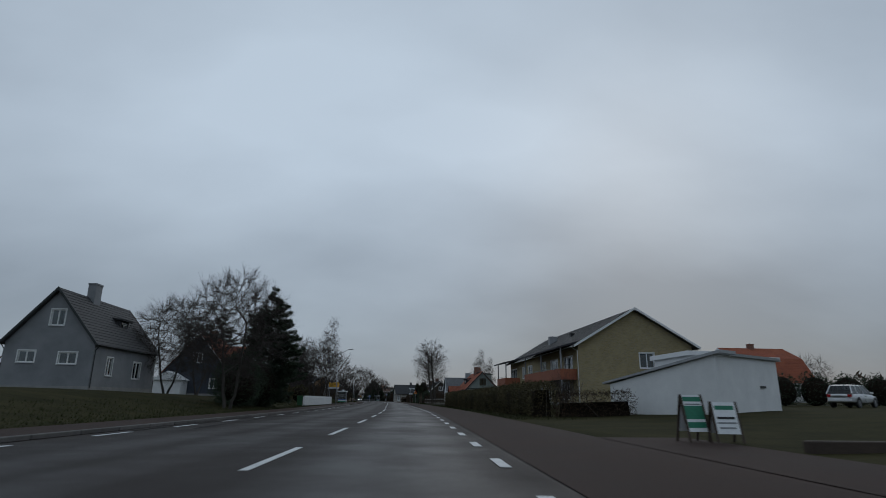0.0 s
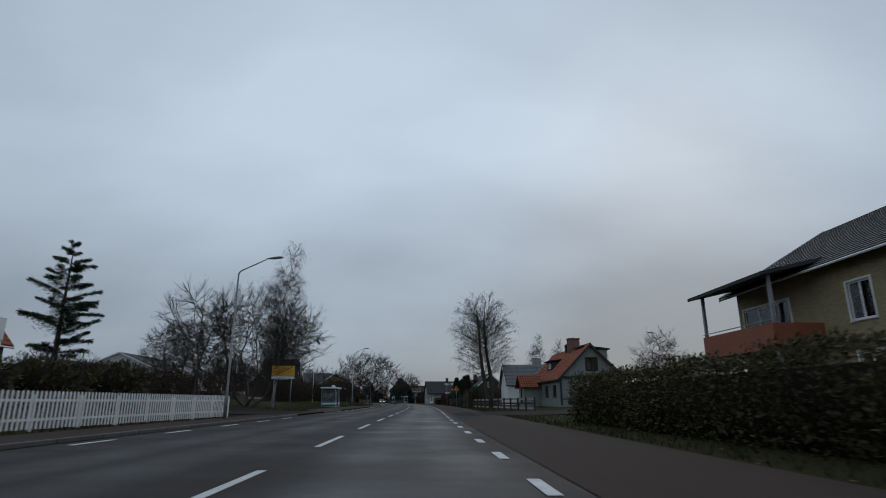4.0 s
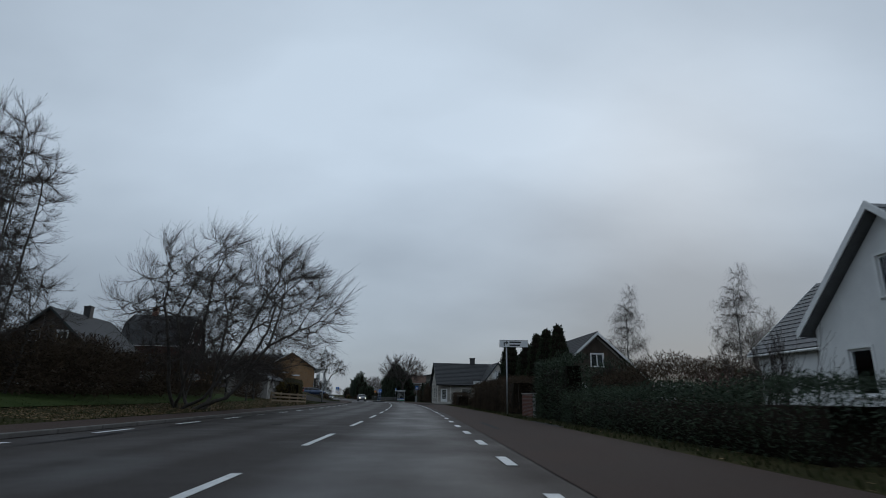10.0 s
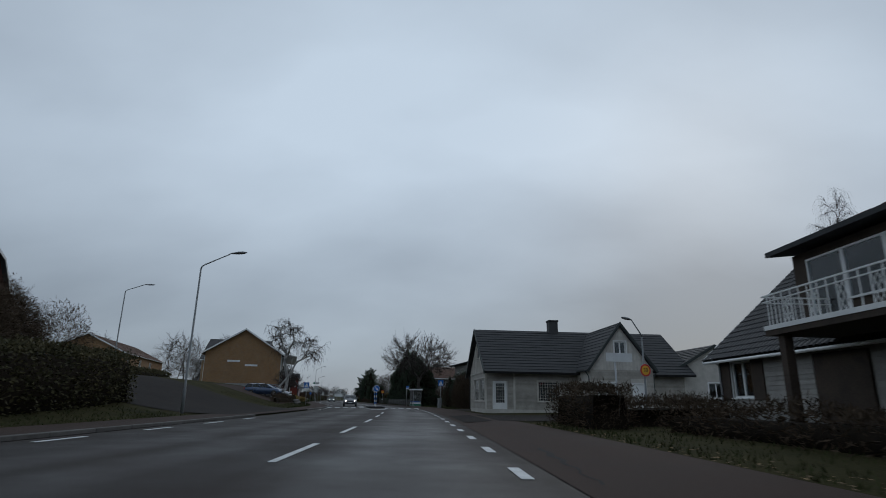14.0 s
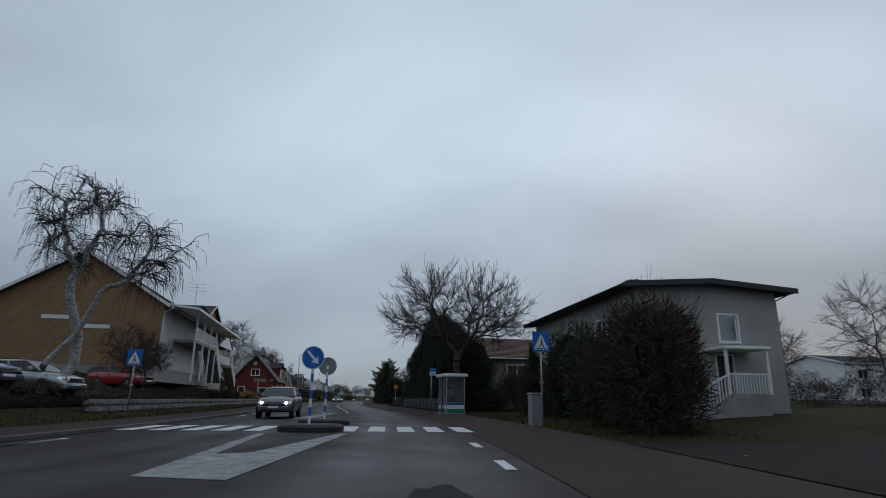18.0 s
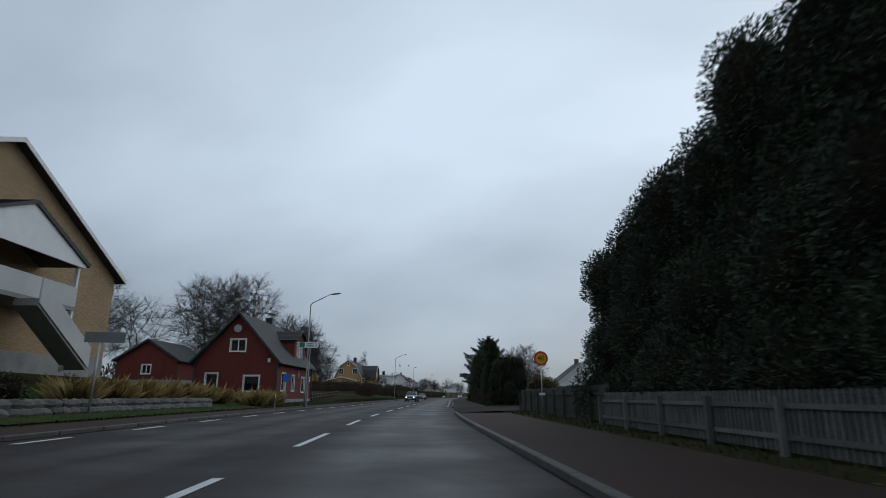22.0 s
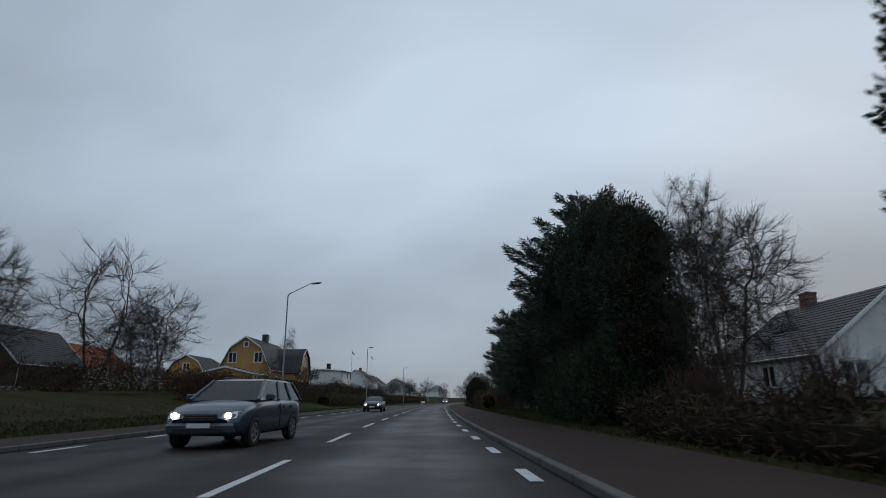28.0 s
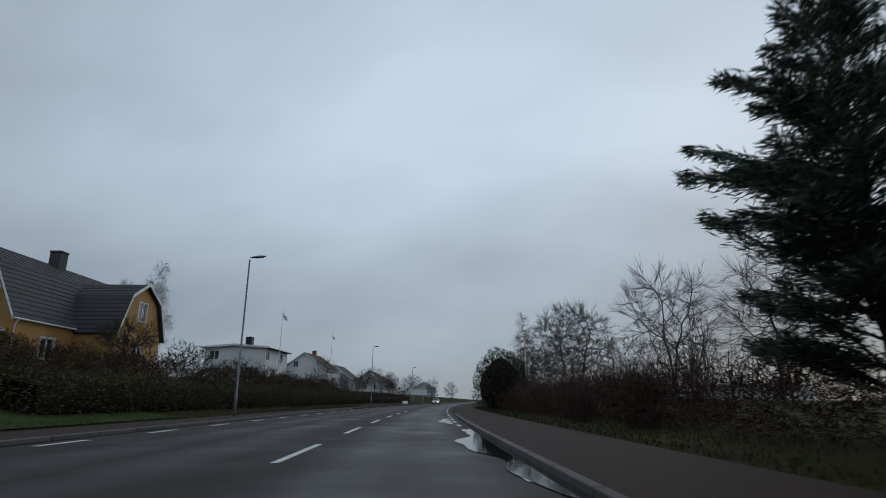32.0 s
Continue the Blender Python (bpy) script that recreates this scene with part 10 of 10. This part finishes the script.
rails("greyed white and brown board fence beside the footway", 111.0, 11.4, 127.0, 9.6, 1.15, ((1.02, 0.19, None), (0.62, 0.16, WOOD_BROWN), (0.2, 0.19, None)), WOOD_GREYED, WOOD_BROWN)
rails("greyed white and brown board fence beside the footway", 127.5, 9.3, 138.0, 8.5, 1.1, ((1.0, 0.19, None), (0.6, 0.26, WOOD_BROWN), (0.2, 0.19, None)), WOOD_GREYED, WOOD_BROWN)
rails("weathered three-plank fence on the lawn", 203.5, -12.2, 212.2, -10.2, 1.1, ((0.95, 0.18, None), (0.6, 0.18, None), (0.25, 0.18, None)), WOOD_TAN, WOOD_TAN, 2.2)
rails("low dark rail fence on the grass slope", 368.5, -12.6, 404, -16.0, 0.85, ((0.7, 0.1, None), (0.35, 0.1, None)), WOOD_BROWN, WOOD_BROWN, 2.4)
stk = thing("stake_fence", "thin peeled hazel stakes standing before the shrub", "fence", at(147.6, 8.2))
sm = Shape().tube([(0, 0, -0.2), (0.02, 0, 1.2), (0, 0.01, 2.6)], [0.018, 0.016, 0.010], 6).mesh("stake", WOOD_STAKE)
rs = random.Random(3)
for k in range(36):
    part("stake", sm, WOOD_STAKE, stk, at=pose(rs.uniform(-0.25, 0.2), -3.7 + k * 0.21, 0, rs.uniform(-4, 4), rs.uniform(-4, 4), 0) @ Matrix.Diagonal((1, 1, rs.uniform(0.6, 1.05), 1)))

# stones of the retaining wall
rw2 = random.Random(12)
wl_ = tagged(new("retaining_wall"), "low dry-stone retaining wall along the bank", "wall", kind="structure")
meshes = []
for k in range(5):
    sh = Shape()
    v, f = ball((0, 0, 0), (0.34 + 0.05 * k, 0.22, 0.2), 8, 5, 30 + k)
    sh.add(v, [tuple(q) for q in f])
    meshes.append(sh.mesh("stone", STONE))
for k in range(122):
    s = 274 + k * 0.53
    for row in range(2):
        part("stone", meshes[rw2.randrange(5)], STONE, wl_, at=pose(*spot(s + row * 0.25, -11.05 - row * 0.18), level(s, -11.1) + 0.08 + row * 0.3, rw2.uniform(-8, 8), rw2.uniform(-8, 8), heading(s) + 90 + rw2.uniform(-9, 9)))

# flagpoles
for s, u, h, turn in ((165, -17.6, 11.5, 20), (512, -19, 10, 60), (560, -24, 12, 60)):
    fp = thing("flagpole", "white flagpole with a limp streamer", "flagpole", at(s, u, 0, turn), "garden flagpoles")
    part("pole", Shape().tube([(0, 0, -0.3), (0, 0, h * 0.5), (0, 0, h)], [0.07, 0.05, 0.03], 10), WHITE, fp, smooth=True)
    part("finial", Shape().tube([(0, 0, h), (0, 0, h + 0.06), (0, 0, h + 0.12)], [0.05, 0.06, 0.01], 8), SIGN_YELLOW, fp)
    fl = Shape()
    n = 9
    for k in range(n):
        t = k / (n - 1)
        fl.add([(0.05 + 0.75 * t + 0.0, 0.12 * math.sin(5 * t), h - 0.15 - 0.8 * t), (0.05 + 0.75 * t, 0.12 * math.sin(5 * t) + 0.01, h - 0.75 - 0.75 * t)], [])
    fl.f += [(2 * k, 2 * k + 2, 2 * k + 3, 2 * k + 1) for k in range(n - 1)]
    part("streamer", fl, SHELTER_BLUE if s == 165 else SIGN_WHITE, fp)
mark = thing("distance_board", "pale oblong board in the distance", "sign board", at(612, -10.5, 0, 8))
for x in (-1.5, 1.5):
    pole(mark, 3.0, 0.06, METAL, x)
plate("board", square(5.0, 1.6), -0.1, -0.05, SIGN_WHITE, mark, 3.2)
br = thing("barrier", "low white and grey road barrier at the bend", "barrier", at(575, -9.4, 0, 0))
part("beam", Shape().box(-0.2, 0.2, -3.5, 3.5, 0.1, 0.75, 0.04), SIGN_WHITE, br)


# ---- cars ----
PAINTS = {"silver": mat("car_silver", (0.30, 0.31, 0.33), (0.36, 0.37, 0.39), rough=0.32, scale=1, fine=8, bump=0, metal=0.6, coat=0.8),
          "greyblue": mat("car_grey_blue", (0.055, 0.078, 0.10), (0.075, 0.10, 0.125), rough=0.3, scale=1, fine=8, bump=0, metal=0.35, coat=0.4),
          "slate": mat("car_slate", (0.075, 0.08, 0.095), (0.10, 0.105, 0.12), rough=0.3, scale=1, fine=8, bump=0, metal=0.35, coat=0.4),
          "black": mat("car_black", (0.007, 0.008, 0.011), (0.012, 0.013, 0.016), rough=0.35, scale=1, fine=8, bump=0, spec=0.3, coat=0.25),
          "blue": mat("car_blue", (0.03, 0.055, 0.11), (0.042, 0.072, 0.14), rough=0.3, scale=1, fine=8, bump=0, metal=0.4, coat=0.8),
          "red": mat("car_red", (0.26, 0.012, 0.014), (0.32, 0.018, 0.02), rough=0.3, scale=1, fine=8, bump=0, coat=0.8),
          "white": mat("car_white", (0.55, 0.56, 0.57), (0.62, 0.63, 0.64), rough=0.3, scale=1, fine=8, bump=0, coat=0.8)}


def car(label, m, paint, L=4.6, W=1.78, H=1.46, estate=True, lift=0.0, lit=True, bonnet=0.98, group=""):
    """A car that faces local -y: lofted lower body, glazed cabin, wheels, lamps, bumpers and mirrors."""
    pm = PAINTS[paint]
    c = thing("car", label, "car", m, group)
    f = -L / 2
    belt = bonnet
    sill = 0.22 + lift
    # stations: y, half width, sill, shoulder height
    st = [(f, W * 0.36, 0.36 + lift, 0.60 + lift), (f + 0.12, W * 0.44, 0.28 + lift, 0.72 + lift * 0.6), (f + 0.5, W * 0.485, sill, belt - 0.12), (f + 1.15, W * 0.5, sill, belt - 0.02), (f + L * 0.42, W * 0.5, sill, belt + 0.02),
          (f + L * 0.7, W * 0.5, sill, belt + 0.05), (f + L * 0.9, W * 0.485, sill + 0.03, belt + 0.05), (f + L - 0.1, W * 0.45, 0.32 + lift, belt), (f + L, W * 0.40, 0.4 + lift, belt - 0.15)]
    fine = []
    for k in range(len(st) - 1):
        a, b, d, e = st[max(0, k - 1)], st[k], st[k + 1], st[min(len(st) - 1, k + 2)]
        for q in (0, 1 / 3, 2 / 3):
            fine.append(tuple(b[i] + q * (0.5 * (d[i] - a[i]) + q * (a[i] - 2.5 * b[i] + 2 * d[i] - 0.5 * e[i] + q * (1.5 * (b[i] - d[i]) + 0.5 * (e[i] - a[i])))) if i else b[0] + q * (d[0] - b[0]) for i in range(4)))
    st = fine + [st[-1]]
    vs, fs = [], []
    for y, w, z0, z1 in st:
        mid = (z0 + z1) / 2
        sec = [(0, z0), (w * 0.85, z0), (w * 0.97, z0 + 0.1), (w, mid), (w * 0.985, z1 - 0.12), (w * 0.90, z1 - 0.01), (w * 0.55, z1 + 0.03), (0, z1 + 0.05)]
        full = sec + [(-x, z) for x, z in sec[-2:0:-1]]
        vs += [(x, y, z) for x, z in full]
    n = 14
    for i in range(len(st) - 1):
        fs += [(i * n + k, i * n + (k + 1) % n, (i + 1) * n + (k + 1) % n, (i + 1) * n + k) for k in range(n)]
    fs += [tuple(range(n)), tuple(range((len(st) - 1) * n + n - 1, (len(st) - 1) * n - 1, -1))]
    body = part("body", Shape().add(vs, fs), pm, c, smooth=True)
    # cabin: base and roof outlines
    yb0, yb1 = f + L * 0.25, f + L * (0.985 if estate else 0.86)
    yr0, yr1 = f + L * 0.43, f + L * (0.90 if estate else 0.68)
    wb, wr, zb, zr = W * 0.455, W * 0.36, belt + 0.02, H
    P = {"fl": (-wb, yb0, zb), "fr": (wb, yb0, zb), "bl": (-wb, yb1, zb), "br": (wb, yb1, zb), "FL": (-wr, yr0, zr - 0.05), "FR": (wr, yr0, zr - 0.05), "BL": (-wr, yr1, zr - 0.06), "BR": (wr, yr1, zr - 0.06)}
    rv = [P["FL"], P["FR"], P["BR"], P["BL"], (-wr * 0.8, yr0 + 0.35, zr), (wr * 0.8, yr0 + 0.35, zr), (wr * 0.8, yr1 - 0.25, zr), (-wr * 0.8, yr1 - 0.25, zr)]
    part("roof", Shape().add(rv, [(4, 5, 6, 7), (0, 1, 5, 4), (1, 2, 6, 5), (2, 3, 7, 6), (3, 0, 4, 7)]), pm, c, smooth=True)
    part("windscreen", Shape().add([P["fl"], P["fr"], P["FR"], P["FL"]], [(0, 1, 2, 3)]), CAR_GLASS, c)
    part("rear_window", Shape().add([P["bl"], P["br"], P["BR"], P["BL"]], [(3, 2, 1, 0)]), CAR_GLASS, c)
    for sx, (a, b, d, e) in ((-1, ("bl", "fl", "FL", "BL")), (1, ("fr", "br", "BR", "FR"))):
        part("side_window", Shape().add([P[a], P[b], P[d], P[e]], [(0, 1, 2, 3)]), CAR_GLASS, c)
    pil = Shape()
    for a, b in (("fl", "FL"), ("fr", "FR"), ("bl", "BL"), ("br", "BR")):
        pil.tube([P[a], P[b]], 0.045, 6)
    for t in (0.42, 0.72):
        for sx in (-1, 1):
            pil.tube([(sx * (wb + 0.005), yb0 + (yb1 - yb0) * t, zb), (sx * (wr + 0.005), yr0 + (yr1 - yr0) * t, zr - 0.06)], 0.04, 6)
    part("pillars", pil, pm, c)
    seat = Shape()
    for y in (yr0 + 0.15, yr0 + 1.05):
        for x in (-0.36, 0.36):
            seat.box(x - 0.22, x + 0.22, y, y + 0.16, belt - 0.2, belt + 0.32, 0.04)
    seat.box(-wb + 0.1, wb - 0.1, yb0 + 0.4, yb0 + 0.6, belt - 0.2, belt + 0.02)
    part("seats", seat, METAL_DARK, c)
    r = 0.32 + lift * 0.4
    for y in (f + 0.86, f + L - 0.95):
        for sx in (-1, 1):
            x = sx * (W / 2 - 0.1)
            tyre = Shape()
            prof = [(r * 0.62, -0.10), (r * 0.95, -0.105), (r, -0.07), (r, 0.07), (r * 0.95, 0.105), (r * 0.62, 0.10)]
            tv, tf = [], []
            for k in range(22):
                a = 2 * math.pi * k / 22
                tv += [(x + d, y + q * math.cos(a), r + q * math.sin(a)) for q, d in prof]
            for k in range(22):
                tf += [(k * 6 + i, k * 6 + (i + 1) % 6, (k + 1) % 22 * 6 + (i + 1) % 6, (k + 1) % 22 * 6 + i) for i in range(6)]
            wheel = part("wheel", Shape().add(tv, tf), RUBBER, c, smooth=True)
            rim = Shape().disc((x + sx * 0.03, y, r), r * 0.18, sx * 0.06, "x", 12)
            for k in range(5):
                a = 2 * math.pi * k / 5
                rim.bar((x + sx * 0.07, y, r), (x + sx * 0.07, y + r * 0.6 * math.cos(a), r + r * 0.6 * math.sin(a)), 0.07, 0.05)
            rim.tube([(x + sx * 0.08, y + r * 0.6 * math.cos(2 * math.pi * k / 16), r + r * 0.6 * math.sin(2 * math.pi * k / 16)) for k in range(17)], 0.025, 5)
            part("rim", rim, METAL, wheel)
            part("arch", Shape().disc((x + sx * 0.092, y, r + 0.01), r * 1.12, sx * 0.004, "x", 22), METAL_DARK, body)
    for sx in (-1, 1):
        lamp = Shape()
        lv = [(sx * W * 0.25, f + 0.04, 0.60 + lift), (sx * W * 0.42, f + 0.13, 0.62 + lift), (sx * W * 0.455, f + 0.36, 0.72 + lift), (sx * W * 0.42, f + 0.24, 0.78 + lift * 0.8), (sx * W * 0.27, f + 0.10, 0.74 + lift * 0.8)]
        lamp.add(lv + [(x, y - 0.035, z) for x, y, z in lv], [(0, 1, 2, 3, 4), (9, 8, 7, 6, 5)] + [(k, (k + 1) % 5, (k + 1) % 5 + 5, k + 5) for k in range(5)])
        hl = part("headlight", lamp, CHROME, c)
        part("bulb", Shape().disc((sx * W * 0.33, f + 0.035, 0.68 + lift), 0.07, 0.02, "y", 14), LAMP_ON if lit else CHROME, hl)
        part("tail_light", Shape().box(min(sx * W * 0.3, sx * W * 0.44), max(sx * W * 0.3, sx * W * 0.44), f + L - 0.12, f + L + 0.01, belt - 0.22, belt - 0.02, 0.02), TAIL, c)
        part("mirror", Shape().box(min(sx * (W / 2 - 0.02), sx * (W / 2 + 0.18)), max(sx * (W / 2 - 0.02), sx * (W / 2 + 0.18)), yb0 + 0.28, yb0 + 0.42, belt + 0.02, belt + 0.18, 0.03), pm, c)
        for k, y in enumerate((yb0 + 1.15, yb0 + 2.05)):
            part("door_handle", Shape().box(min(sx * W * 0.49, sx * W * 0.51), max(sx * W * 0.49, sx * W * 0.51), y, y + 0.2, belt - 0.16, belt - 0.12), CHROME, c)
        part("door_gap", Shape().box(min(sx * W * 0.496, sx * W * 0.503), max(sx * W * 0.496, sx * W * 0.503), yb0 + 1.38, yb0 + 1.395, sill + 0.1, belt - 0.06), METAL_DARK, c)
    gr = Shape().box(-W * 0.21, W * 0.21, f - 0.025, f + 0.05, 0.56 + lift, 0.72 + lift, 0.02)
    grl = part("grille", gr, METAL_DARK, c)
    for k in range(3):
        part("grille_bar", Shape().box(-W * 0.2, W * 0.2, f - 0.035, f - 0.025, 0.585 + lift + k * 0.05, 0.597 + lift + k * 0.05), CHROME, grl)
    part("bumper", Shape().box(-W * 0.41, W * 0.41, f - 0.05, f + 0.25, 0.28 + lift, 0.52 + lift, 0.05), pm, c)
    part("lower_intake", Shape().box(-W * 0.3, W * 0.3, f - 0.06, f - 0.045, 0.31 + lift, 0.40 + lift), METAL_DARK, c)
    part("plate", Shape().box(-0.26, 0.26, f - 0.068, f - 0.05, 0.42 + lift, 0.52 + lift), SIGN_WHITE, c, "blank pale number plate")
    part("rear_bumper", Shape().box(-W * 0.43, W * 0.43, f + L - 0.2, f + L + 0.05, 0.32 + lift, 0.55 + lift, 0.05), pm, c)
    if estate:
        for sx in (-1, 1):
            part("roof_rail", Shape().tube([(sx * wr * 0.92, yr0 + 0.4, zr), (sx * wr * 0.92, yr0 + 0.5, zr + 0.05), (sx * wr * 0.92, yr1 - 0.4, zr + 0.05), (sx * wr * 0.92, yr1 - 0.3, zr)], 0.018, 6), METAL_DARK, c)
    return c


def on_road(s, u, turn=0.0):
    return pose(*spot(s, u), 0.014, 0, 0, heading(s) + turn)


car("slate-grey compact crossover with lit headlights", on_road(279.2, -3.9, -2), "slate", 4.4, 1.82, 1.56, True, 0.08, True, 1.06)
car("grey-blue estate car with lit headlights", on_road(398.0, -2.7, -5), "greyblue", 4.6, 1.86, 1.58, True, 0.03, True, 1.02)
car("black saloon with lit headlights", on_road(441.2, -3.8, 0), "black", 4.9, 1.86, 1.44, False, 0.0, True, 0.98)
car("dark blue estate car parked on the bank", at(270.5, -14.6, 0.03, 78), "blue", 4.6, 1.78, 1.46, True, 0, False, group="parked cars")
car("silver hatchback parked on the bank", at(274.2, -13.8, 0.03, 80), "silver", 4.2, 1.74, 1.46, True, 0, False, group="parked cars")
car("red hatchback parked below the flats", at(289.0, -15.4, 0.03, 70), "red", 4.1, 1.72, 1.44, True, 0, False, group="parked cars")
car("white crossover parked on the lawn", at(41.5, 35.5, 0.0, 120), "white", 4.6, 1.84, 1.66, True, 0.1, False)
car("silver saloon far along the road", on_road(590, -3.2), "silver", 4.6, 1.8, 1.44, False, 0, True)
